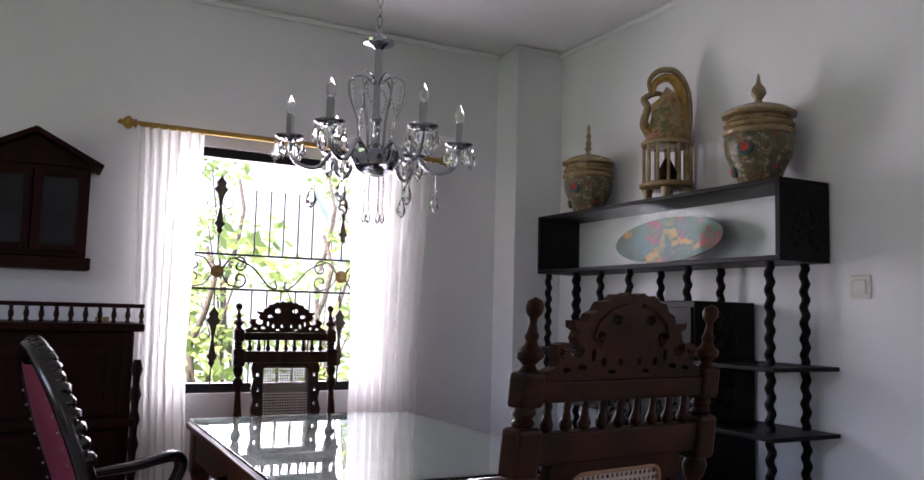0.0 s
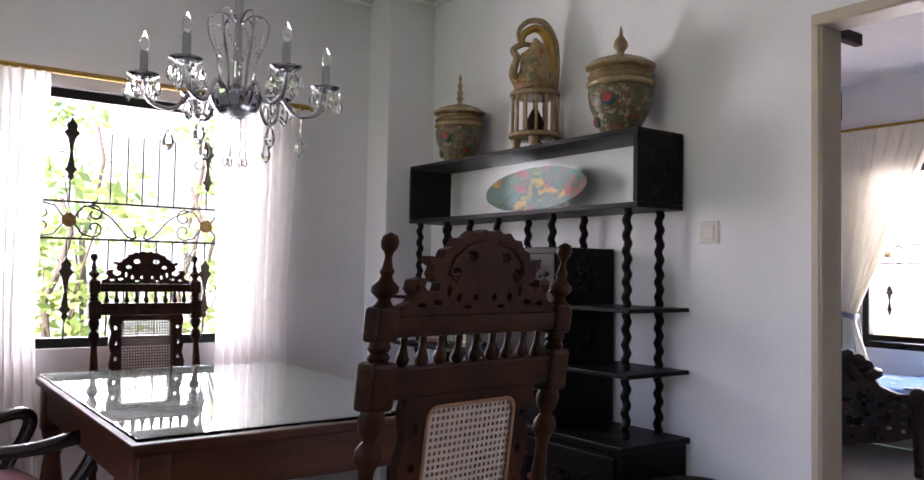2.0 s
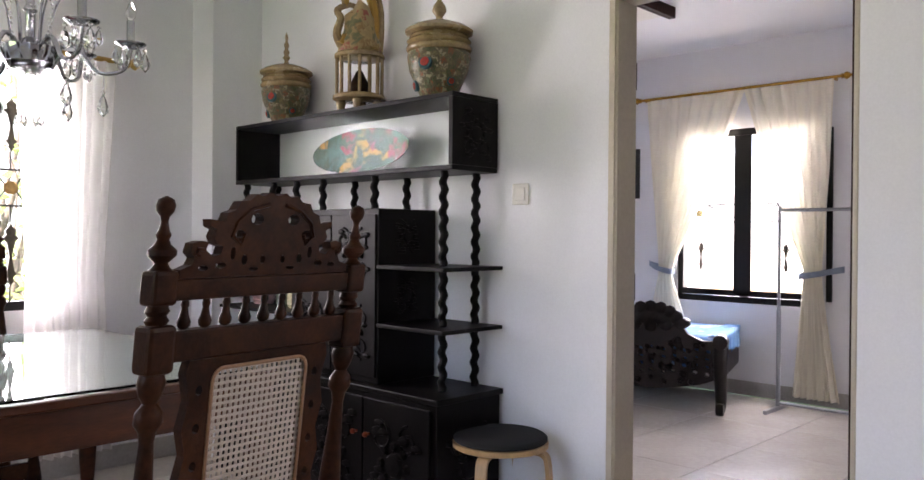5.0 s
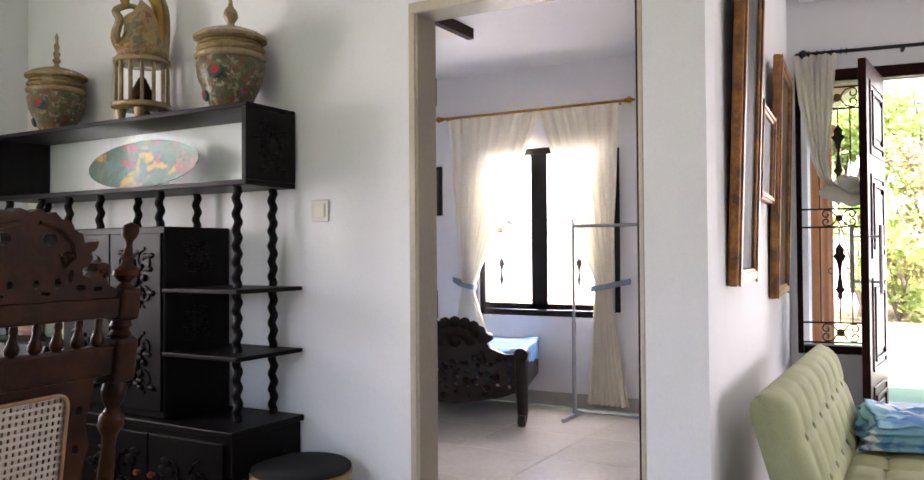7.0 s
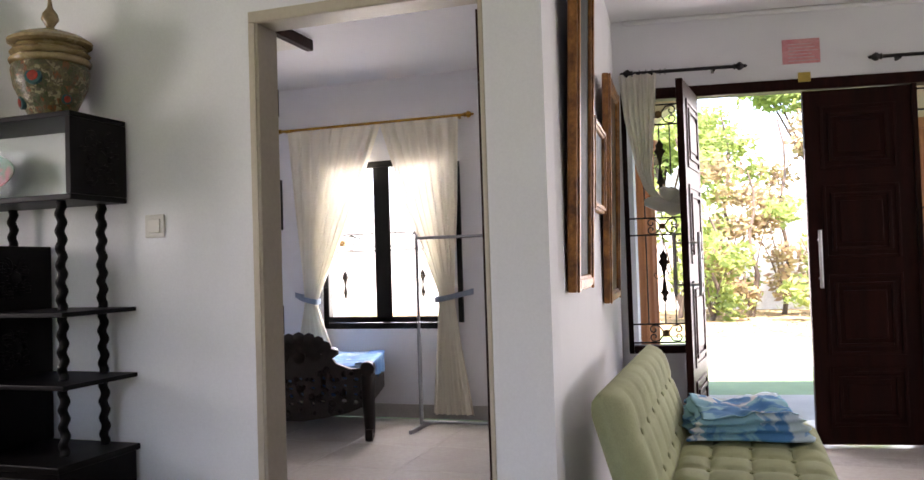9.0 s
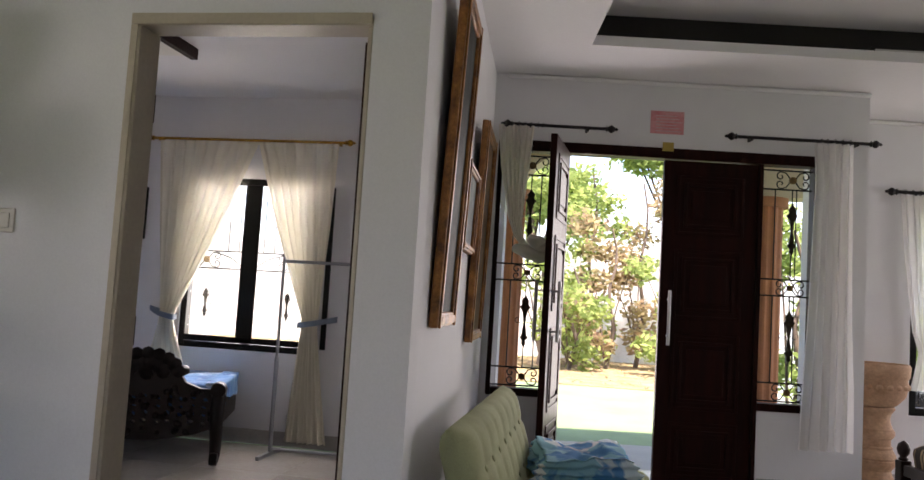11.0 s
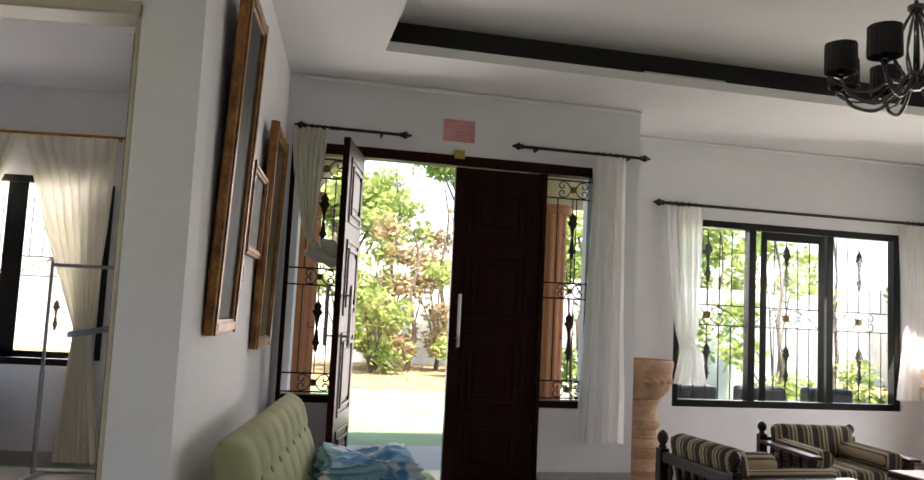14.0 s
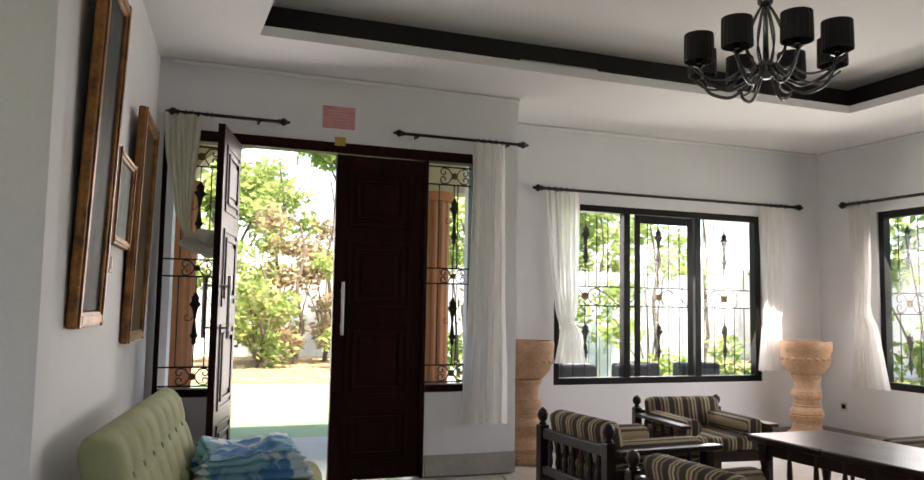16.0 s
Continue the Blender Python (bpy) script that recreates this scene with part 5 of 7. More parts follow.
for i in range(15):
    for j in range(4):
        x, z = 0.09 + 0.075 * i + rnd.uniform(-0.006, 0.006), 0.27 + 0.052 * j + (0.012 if i % 2 else 0)
        hl.append(circle(x, z, rnd.uniform(0.012, 0.022), rnd.uniform(0.010, 0.018), 6, rnd.uniform(0, 1)))
bm = bmesh.new()
plate(bm, half, 0.05, hl, pose(0, -0.025, 0))
fb = part("footboard", bm, CARVED, bd, "pierced carved footboard")
bm = bmesh.new()
for i in range(90):
    x, z = rnd.uniform(0.03, 1.2), rnd.uniform(0.2, 0.5)
    r = rnd.uniform(0.012, 0.026)
    lathe(bm, [(r, -0.02), (r * 1.1, 0.0), (r * 0.6, 0.014), (0.002, 0.018)], 6, Matrix.Translation((x, 0.028, z)) @ pose(0, 0, 0, -90, rnd.uniform(-25, 25), 0))
for i in range(12):
    x = 0.24 + 0.045 * i
    lathe(bm, [(0.02, -0.03), (0.042, 0.0), (0.03, 0.03), (0.002, 0.036)], 8, Matrix.Translation((x, 0.01, 0.615 + 0.035 * math.sin(i * 0.3))) @ pose(0, 0, 0, rnd.uniform(-40, 40), rnd.uniform(-40, 40), 0))
for i in range(9):                     # the shell on the crest fans out from its foot
    a = radians(-80 + 20 * i)
    for q in (0.0, 0.06, 0.115):
        lathe(bm, [(0.012, -0.03), (0.034, -0.012), (0.036, 0.012), (0.012, 0.034)], 8, Matrix.Translation((0.47 + q * 1.8 * math.sin(a), 0.03, 0.59 + q * 1.15 * math.cos(a))) @ Matrix.Diagonal((1.25, 1, 1.25, 1)) @ pose(0, 0, 0, -90, 0, 0))
cv = part("leaf_carving", bm, CARVED, fb, smooth=50)
cv["kind"] = "stuff"
for x in (0.0, 1.3):
    bm = bmesh.new()
    tube(bm, smooth_curve([(x, 0, 0.50), (x, 0.03, 0.40), (x, 0.035, 0.28), (x, 0.0, 0.16), (x, -0.005, 0.08), (x, 0.03, 0.035), (x, 0.05, 0.04)], 6), 0.045, 10, taper=lambda t: 1.15 - 0.5 * t)
    part("leg", bm, CARVED, bd, "scrolled leg", smooth=60)
    bm = bmesh.new()
    lathe(bm, [(0.01, -0.06), (0.05, -0.05), (0.055, 0.0), (0.05, 0.05), (0.01, 0.06)], 12, Matrix.Translation((x, 0.02, 0.50)) @ pose(0, 0, 0, 90))
    part("leg_scroll", bm, CARVED, bd, smooth=60)
    bm = bmesh.new()
    lathe(bm, [(0.01, -0.03), (0.04, -0.025), (0.044, 0.0), (0.04, 0.025), (0.01, 0.03)], 12, Matrix.Translation((x, 0.03, 0.044)) @ pose(0, 0, 0, 0, 90))
    part("foot_scroll", bm, CARVED, bd, smooth=60)
part("side_rail", box(-0.01, 0.03, -1.05, -0.03, 0.24, 0.40, 0.008), CARVED, bd)
BLUESHEET = painted("blue_print_sheet", (0.16, 0.34, 0.62), [(0.08, 0.2, 0.5), (0.4, 0.55, 0.75), (0.10, 0.28, 0.6)], 7, 0.8)
bm = box(0.02, 1.28, -1.05, -0.03, 0.30, 0.52, 0.04)
part("mattress", bm, BLUESHEET, bd, "blue printed sheet over the mattress", smooth=60)
bm = bmesh.new()
gr = [[bm.verts.new((-0.02 - 0.012 * math.sin(q * 1.1) * k / 6, -0.06 - 0.9 * q / 24, 0.53 - 0.022 * k * (1 + 0.15 * math.sin(q * 0.8)) + (0.0 if k else 0.005))) for q in range(25)] for k in range(7)]
top = [bm.verts.new((0.10, -0.06 - 0.9 * q / 24, 0.532)) for q in range(25)]
gr = [top] + gr
for a, b in zip(gr, gr[1:]):
    for q in range(24):
        bm.faces.new((a[q], a[q + 1], b[q + 1], b[q]))
part("sheet_overhang", bm, BLUESHEET, bd, smooth=True)

# clothes rack
GREY = mat("grey_enamelled_tube", (0.32, 0.33, 0.35), 0.35, 0.3, vary=0.06, scale=8)
rk = thing("clothes_rack", pose(5.74, 2.20, 0), "grey tubular clothes rack standing before the window", "clothes rack")
for y in (0.0, -1.0):
    bm = bmesh.new()
    tube(bm, [(0, y, 0.03), (0, y, 0.70)], 0.016, 10)
    tube(bm, [(0, y, 0.70), (0, y, 1.43)], 0.012, 10)
    part("upright", bm, GREY, rk, smooth=40)
    part("foot", box(-0.22, 0.18, y - 0.014, y + 0.014, 0.0, 0.029, 0.005), GREY, rk)
for z, r in ((1.40, 0.012), (0.05, 0.010)):
    bm = bmesh.new()
    tube(bm, [(0, 0.0, z), (0, -1.0, z)], r, 10)
    part("cross_bar", bm, GREY, rk, smooth=40)

pc = thing("framed_picture", DX(XB - 0.002, 0.05) @ Matrix.Translation((-3.60, 0, 0)), "small dark framed picture on the bedroom wall", "picture")
part("frame", box(-0.16, 0.11, -0.025, 0.0, 1.53, 1.95, 0.004), BLACKFRAME, pc)
part("print", box(-0.13, 0.08, -0.028, -0.0255, 1.56, 1.92), mat("dim_print", (0.06, 0.06, 0.055), 0.3, vary=0.3, scale=9), pc)
cl = thing("ceiling_lamp", pose(4.62, 2.70, 2.70), "square ceiling lamp with dark wooden edge strips", "ceiling lamp")
part("diffuser", box(-0.2, 0.2, -0.14, 0.3, -0.06, -0.001, 0.006), mat("opal_acrylic", (0.75, 0.73, 0.66), 0.4, vary=0.03), cl)
for y in (-0.17, -0.145):
    part("edge_strip", box(-0.24, 0.24, y, y + 0.022, -0.075, -0.002, 0.004), MAHOG, cl)

# skirting boards
def skirting(name, x0, x1, y0, y1, h=0.11):
    return tagged(link(name, box(x0, x1, y0, y1, 0, h, 0.003), SKIRT), "grey stone skirting", "skirting", kind="structure")


skirting("baseboard_1", XB - 0.014, XB - 0.001, 0.70, 4.14)
turned(skirting("baseboard_2", XF - 0.014, XF - 0.001, -1.86, -1.17, 0.15))
turned(skirting("baseboard_3", XL - 0.014, XL - 0.001, YL, -2.02))
turned(skirting("baseboard_4", 2.9, XL - 0.015, YL + 0.001, YL + 0.014))
skirting("baseboard_5", XC - 0.014, XC - 0.001, 1.56, 2.03)
skirting("baseboard_6", -3.1, 2.36, YW - 0.014, YW - 0.001)

# ---- front door ----
fd = thing("door_1", TURN @ pose(0, 0, 0), "dark mahogany double front door with one leaf open", "door", kind="structure")
for n, y0, y1, z0, z1 in (("jamb", 0.598, 0.628, 0.585, 2.225), ("jamb", 0.190, 0.220, 0.0, 2.225), ("jamb", -1.158, -1.130, 0.0, 2.225), ("jamb", -1.528, -1.505, 0.585, 2.225), ("head", -1.528, 0.628, 2.227, 2.298), ("sill", 0.222, 0.597, 0.586, 0.635), ("sill", -1.504, -1.16, 0.586, 0.635)):
    part(n, box(XF - 0.012, XF + 0.10, y0, y1, z0, z1, 0.004), MAHOG, fd)


def door_leaf(parent, m, w, h, handle_at, label):
    """Panelled leaf; own x along its width, y its depth."""
    bm = box(0, w, 0, 0.04, 0.006, h, 0.003)
    lf = part("door_leaf", bm, MAHOG, parent, label)
    lf.matrix_basis = m
    for z0, z1 in ((0.12, 0.48), (0.56, 1.06), (1.16, 1.62), (1.72, h - 0.1)):
        for x0, x1 in ((0.09, w - 0.09),):
            for face in (-1, 1):
                fy = 0.0 if face < 0 else 0.04
                for k, (ins, pr) in enumerate(((0.0, 0.008), (0.05, 0.014), (0.10, 0.009))):
                    y0, y1 = (fy - pr, fy) if face < 0 else (fy, fy + pr)
                    if k < 2:
                        bm = bmesh.new()
                        t = 0.022
                        a, b, c, d = x0 + ins, x1 - ins, z0 + ins, z1 - ins
                        add_box(bm, a, a + t, y0, y1, c, d, 0.003)
                        add_box(bm, b - t, b, y0, y1, c, d, 0.003)
                        add_box(bm, a + t, b - t, y0, y1, c, c + t, 0.003)
                        add_box(bm, a + t, b - t, y0, y1, d - t, d, 0.003)
                        part("moulding", bm, MAHOG, lf)
                    else:
                        part("raised_field", box(x0 + ins, x1 - ins, y0, y1, z0 + ins, z1 - ins, 0.004), MAHOG, lf)
    for face in (-1, 1):
        y = -0.05 if face < 0 else 0.09
        bm = bmesh.new()
        tube(bm, [(handle_at, y, 0.98), (handle_at, y, 1.34)], 0.011, 10)
        for z in (1.04, 1.28):
            tube(bm, [(handle_at, y, z), (handle_at, 0.02, z)], 0.007, 8)
        part("pull_handle", bm, bpy.data.materials["satin_steel"], lf, "long steel pull handle", smooth=40)
    return lf


door_leaf(fd, Matrix.Translation((XF + 0.005, -1.128, 0)) @ pose(0, 0, 0, 0, 0, 90) @ Matrix.Translation((0, -0.045, 0)), 0.632, 2.22, 0.575, "closed dark mahogany leaf")
door_leaf(fd, Matrix.Translation((XF - 0.015, 0.185, 0)) @ pose(0, 0, 0, 0, 0, 166), 0.63, 2.22, 0.57, "open dark mahogany leaf")
for x0, x1, cx in ((-0.597, -0.222, -0.39), (1.16, 1.504, 1.375)):
    grille(TURN @ DX(XF + 0.05), x0, x1, [(2.07, 2.20, (cx,)), (1.35, 1.46, (cx,)), (0.65, 0.77, (cx,))], [(cx, 1.60, 1.98, 0.075), (cx, 0.88, 1.26, 0.075)],
           [(cx, 1.98, 2.07), (cx, 1.46, 1.62), (cx, 1.25, 1.35), (cx, 0.77, 0.9), (x0 + 0.10, 0.77, 1.35), (x0 + 0.10, 1.46, 2.07), (x1 - 0.10, 0.77, 1.35), (x1 - 0.10, 1.46, 2.07)], "black wrought-iron side light grille with gilt rosettes", "side light grilles")
BLACKROD = mat("black_turned_rod", (0.012, 0.011, 0.011), 0.4, 0.4, vary=0.1, scale=12)
curtain_rod(TURN @ DX(XF - 0.07) @ Matrix.Translation((-0.545, 0, 2.39)), 0.62, 0.011, BLACKROD, "short black curtain rod over the side light", (0.12, 0.5), (0.04, 0.08, 0.12, 0.17, 0.2))
curtain_rod(TURN @ DX(XF - 0.07) @ Matrix.Translation((0.95, 0, 2.39)), 0.88, 0.011, BLACKROD, "short black curtain rod over the side light", (0.1, 0.8), (0.56, 0.6, 0.65, 0.7, 0.75))
curtain(TURN @ DX(XF - 0.07), [(2.38, 1.46, 1.72, 0.012, 0), (2.1, 1.47, 1.72, 0.02, 0), (1.2, 1.44, 1.73, 0.022, 0), (0.7, 1.41, 1.75, 0.026, 0), (0.36, 1.40, 1.75, 0.028, 0)], 6, "white voile curtain beside the front door", 21)
KNOT = sheer_mat("bunched_voile", (0.80, 0.77, 0.69), 0.05, 0.45)
curtain(TURN @ DX(XF - 0.08, 0.08), [(2.38, -0.56, -0.32, 0.012, 0), (2.1, -0.53, -0.34, 0.018, 0), (1.75, -0.46, -0.37, 0.018, -0.01), (1.64, -0.42, -0.36, 0.014, -0.02), (1.56, -0.36, -0.30, 0.014, -0.03)], 6, "white voile curtain knotted up beside the door", 22, material=KNOT)
bm = bmesh.new()
for cx, cz, rx, rz, tilt in ((-0.30, 1.53, 0.14, 0.045, 12), (-0.22, 1.57, 0.09, 0.04, -10), (-0.27, 1.60, 0.06, 0.05, 30)):
    u = bmesh.ops.create_uvsphere(bm, u_segments=20, v_segments=12, radius=1)["verts"]
    bmesh.ops.transform(bm, matrix=Matrix.Translation((cx, -0.03, cz)) @ pose(0, 0, 0, 0, tilt, 0) @ Matrix.Diagonal((rx, 0.05, rz, 1)), verts=u)
for v in bm.verts:
    v.co += Vector(noise.noise_vector(v.co * 16)) * 0.02
kn = link("curtain_knot", bm, KNOT, smooth=True)
kn.matrix_basis = TURN @ DX(XF - 0.08, 0.08)
tagged(kn, "bunched knot of white voile curtain", "curtain")
nt_ = thing("paper_notice", TURN @ DX(XF - 0.001), "faded pink paper notice stuck over the door", "notice")
part("sheet", box(0.385, 0.61, -0.003, 0.0, 2.395, 2.55), mat("faded_pink_paper", (0.62, 0.22, 0.24), 0.8, vary=0.08, scale=12, second=(0.68, 0.35, 0.36)), nt_)
for k in range(6):
    part("print_bar", box(0.42, 0.60 - 0.02 * (k % 3), -0.0042, -0.0032, 2.41 + 0.021 * k, 2.416 + 0.021 * k), mat("pale_print", (0.70, 0.48, 0.48), 0.8) if k == 0 else bpy.data.materials["pale_print"], nt_)
tg = tagged(link("yellow_tag", box(0, 0.075, -0.018, -0.013, 2.275, 2.335, 0.001), mat("yellow_card", (0.50, 0.36, 0.07), 0.7, vary=0.1)), "small yellow card stuck on the door head", "tag")
tg.matrix_basis = TURN @ DX(XF - 0.001) @ Matrix.Translation((0.47, 0, 0))

# fluorescent tube lying in the ceiling tray, and a socket on the side wall
tl = thing("tube_lamp", TURN @ pose(4.86, -1.86, H + 0.078), "unlit white fluorescent tube in the ceiling tray", "lamp")
bm = bmesh.new()
tube(bm, [(0, -0.30, 0), (0, 0.30, 0)], 0.014, 10)
part("glass_tube", bm, mat("white_tube_glass", (0.62, 0.62, 0.60), 0.25, vary=0.03), tl, smooth=40)
for y in (-0.31, 0.31):
    part("end_cap", box(-0.016, 0.016, y - 0.014, y + 0.014, -0.016, 0.016, 0.003), IRON, tl)
wk = thing("wall_socket", TURN @ Matrix.Translation((5.93, YL, 0.32)) @ pose(0, 0, 0, 0, 0, 180), "cream plastic wall socket near the corner", "socket")
part("plate", box(-0.042, 0.042, -0.010, -0.0005, -0.042, 0.042, 0.004), bpy.data.materials["switch_plastic"], wk)
part("socket_well", box(-0.022, 0.022, -0.013, -0.0105, -0.022, 0.022, 0.004), BLACKFRAME, wk)

# ---- paintings ----
GILT = mat("carved_gilt_wood", (0.40, 0.17, 0.04), 0.4, 0.25, vary=0.25, scale=14, bump=0.4, bump_scale=90, second=(0.12, 0.045, 0.014))


def canvas_mat(name, cols, scale, rough=0.6):
    m = mat(name, cols[0], rough, vary=0.25, scale=scale, second=cols[1], mix_soft=0.2, bump=0.35, bump_scale=60, stretch=(1, 1, 0.45), spec=0.06)
    return m


def painting(x0, x1, z0, z1, tilt, art, label, fw=0.055):
    yb = YP + 0.064 * ((x0 + x1) / 2 - XC)
    p = thing("painting", Matrix.Translation(((x0 + x1) / 2, yb - 0.004, z0)) @ pose(0, 0, 0, tilt, 0, 3.66), label, "painting", "framed paintings")
    w, h = (x1 - x0) / 2, z1 - z0
    for n, a, b, c, d in (("frame_side", -w, -w + fw, 0, h), ("frame_side", w - fw, w, 0, h), ("frame_rail", -w + fw, w - fw, 0, fw), ("frame_rail", -w + fw, w - fw, h - fw, h)):
        q = part(n, box(a, b, -0.035, 0, c, d, 0.008), GILT, p)
        vert = n == "frame_side"
        part("inner_bead", box(a + (0.012 if vert else 0), b - (0.012 if vert else 0), -0.043, -0.0355, c + (0 if vert else 0.012), d - (0 if vert else 0.012), 0.003), GILT, q)
    part("canvas", box(-w + fw + 0.001, w - fw - 0.001, -0.022, -0.006, fw + 0.001, h - fw - 0.001), art, p, "dark varnished landscape")
    return p


painting(2.94, 3.45, 1.09, 2.34, 2.0, canvas_mat("waterfall_landscape", ((0.09, 0.10, 0.10), (0.008, 0.010, 0.006)), 5), "tall gilt-framed landscape painting hanging on the wall")
painting(3.60, 4.12, 1.42, 1.82, 2.0, canvas_mat("pale_landscape", ((0.30, 0.33, 0.34), (0.08, 0.10, 0.08)), 8), "small gilt-framed landscape painting hanging on the wall", 0.04)
painting(4.24, 4.88, 0.98, 2.14, 1.6, canvas_mat("dusk_landscape", ((0.16, 0.09, 0.04), (0.02, 0.016, 0.012)), 6), "tall gilt-framed landscape painting by the front door")

# ---- sofa ----
GREENV = mat("pale_green_velvet", (0.38, 0.40, 0.23), 0.85, vary=0.08, scale=5, bump=0.15, bump_scale=200, second=(0.30, 0.32, 0.18), spec=0.15)


def quilted(bm, w, h, t, nx, ny, m, res=8, puff=0.022):
    """Buttoned cushion slab: x 0..w, z 0..h, thick t towards -y, pulled in at the seams."""
    X, Z = nx * res, ny * res
    fr = []
    for j in range(Z + 1):
        row = []
        for i in range(X + 1):
            u, v = i / res, j / res
            p = (abs(math.sin(math.pi * u)) * abs(math.sin(math.pi * v))) ** 0.38
            eu = min(1, min(i, X - i) / (res * 0.5))
            ev = min(1, min(j, Z - j) / (res * 0.5))
            e = math.sqrt(max(0, 1 - (1 - eu) ** 2)) * math.sqrt(max(0, 1 - (1 - ev) ** 2))
            row.append(bm.verts.new((w * i / X, -t * (0.56 + 0.44 * e) - puff * p * e, h * j / Z)))
        fr.append(row)
    def inset(i, j):
        eu, ev = min(1, min(i, X - i) / (res * 0.5)), min(1, min(j, Z - j) / (res * 0.5))
        return 1 - math.sqrt(max(0, 1 - (1 - eu) ** 2)) * math.sqrt(max(0, 1 - (1 - ev) ** 2))

    bk = [[bm.verts.new((w * i / X, -t * 0.44 * inset(i, j), h * j / Z)) for i in range(X + 1)] for j in range(Z + 1)]
    for j in range(Z):
        for i in range(X):
            bm.faces.new((fr[j][i], fr[j][i + 1], fr[j + 1][i + 1], fr[j + 1][i]))
            bm.faces.new((bk[j + 1][i], bk[j + 1][i + 1], bk[j][i + 1], bk[j][i]))
    for i in range(X):
        bm.faces.new((bk[0][i], bk[0][i + 1], fr[0][i + 1], fr[0][i]))
        bm.faces.new((fr[Z][i], fr[Z][i + 1], bk[Z][i + 1], bk[Z][i]))
    for j in range(Z):
        bm.faces.new((fr[j][0], fr[j + 1][0], bk[j + 1][0], bk[j][0]))
        bm.faces.new((bk[j][X], bk[j + 1][X], fr[j + 1][X], fr[j][X]))
    bmesh.ops.transform(bm, matrix=m, verts=bm.verts[:])
    return bm


so = thing("tufted_sofa", pose(2.74, -0.01, -0.01) @ Matrix.Diagonal((0.92, 1, 1, 1)), "pale green tufted velvet sofa bed against the wall", "sofa")
SW = 1.66
bm = bmesh.new()
quilted(bm, SW, 0.52, 0.12, 8, 3, Matrix.Translation((0, 0.30, 0.27)) @ pose(0, 0, 0, -17, 0, 0), puff=0.012)
bk_ = part("backrest", bm, GREENV, so, "leaning buttoned backrest", smooth=60)
bm = bmesh.new()
quilted(bm, SW, 0.60, 0.12, 8, 4, Matrix.Translation((0, -0.36, 0.30)) @ pose(0, 0, 0, -90, 0, 0))
se_ = part("seat", bm, GREENV, so, "buttoned seat", smooth=60)
bt = bmesh.new()
lathe(bt, [(0.013, -0.004), (0.013, 0.003), (0.008, 0.007), (0.001, 0.008)], 10)
b0 = part("button", bt, GREENV, se_, smooth=40)
b0.matrix_basis = pose(SW / 8, -0.21, 0.42)
for i in range(1, 8):
    for j in range(1, 4):
        if (i, j) != (1, 1):
            again(b0, se_, pose(SW * i / 8, -0.36 + 0.15 * j, 0.42))
    for j in (1, 2):
        again(b0, bk_, Matrix.Translation((0, 0.30, 0.27)) @ pose(0, 0, 0, -17, 0, 0) @ pose(SW * i / 8, -0.12, 0.52 * j / 3, 90))
part("frame", box(0.05, SW - 0.05, -0.32, 0.25, 0.20, 0.296, 0.01), BLACKWOOD, so)
for x in (0.12, SW - 0.12):
    for y in (-0.28, 0.2):
        bm = bmesh.new()
        lathe(bm, [(0.016, 0), (0.024, 0.199)], 12, pose(x, y, 0))
        part("leg", bm, BLACKWOOD, so, smooth=40)

# folded blanket
bl = bmesh.new()
v = add_box(bl, -0.29, 0.29, -0.23, 0.23, 0.0, 0.10)
bmesh.ops.subdivide_edges(bl, edges=bl.edges[:], cuts=26, use_grid_fill=True)
for v in bl.verts:
    c = v.co.copy()
    fold = 0.012 * math.sin(c.z * 190)
    n = Vector(noise.noise_vector(c * 5)) * 0.04 + Vector(noise.noise_vector(c * 14)) * 0.018
    k = c.z / 0.10
    v.co += Vector((n.x + fold * (abs(c.x) > 0.27) * (1 if c.x > 0 else -1), n.y + fold * (abs(c.y) > 0.21) * (1 if c.y > 0 else -1), n.z * k))
    v.co.x *= 1 - 0.12 * k
    v.co.y *= 1 - 0.12 * k
    v.co.z = max(0.0, v.co.z)
bk = link("folded_blanket", bl, painted("blue_white_blanket", (0.06, 0.22, 0.46), [(0.50, 0.62, 0.66), (0.22, 0.46, 0.56), (0.66, 0.72, 0.72), (0.10, 0.32, 0.50)], 4, 0.9), smooth=True)
bk.matrix_basis = pose(4.0, -0.04, 0.437, 0, 0, 8)
tagged(bk, "rumpled blue and white folded blanket on the sofa", "blanket")


# ---- living room ----
LW = lambda x: TURN @ DX(x) @ Matrix.Translation((-0.0875, 0, -0.055)) @ Matrix.Diagonal((1.15, 1, 1.06, 1))      # the wide window's own x and z
window_frame("window_3", LW(XL + 0.06), 2.28, 4.20, 0.56, 2.03, [2.92, 3.58], 0.055, 0.08, BLACKFRAME, "wide black framed window in three lights")
part("sash", box(2.98, 3.03, -0.055, -0.041, 0.62, 1.97, 0.003), BLACKFRAME, bpy.data.objects["window_3"])
part("sash", box(3.47, 3.52, -0.055, -0.041, 0.62, 1.97, 0.003), BLACKFRAME, bpy.data.objects["window_3"])
part("sash_rail", box(3.032, 3.468, -0.055, -0.041, 1.90, 1.97, 0.003), BLACKFRAME, bpy.data.objects["window_3"])
cs = (2.60, 3.26, 3.90)
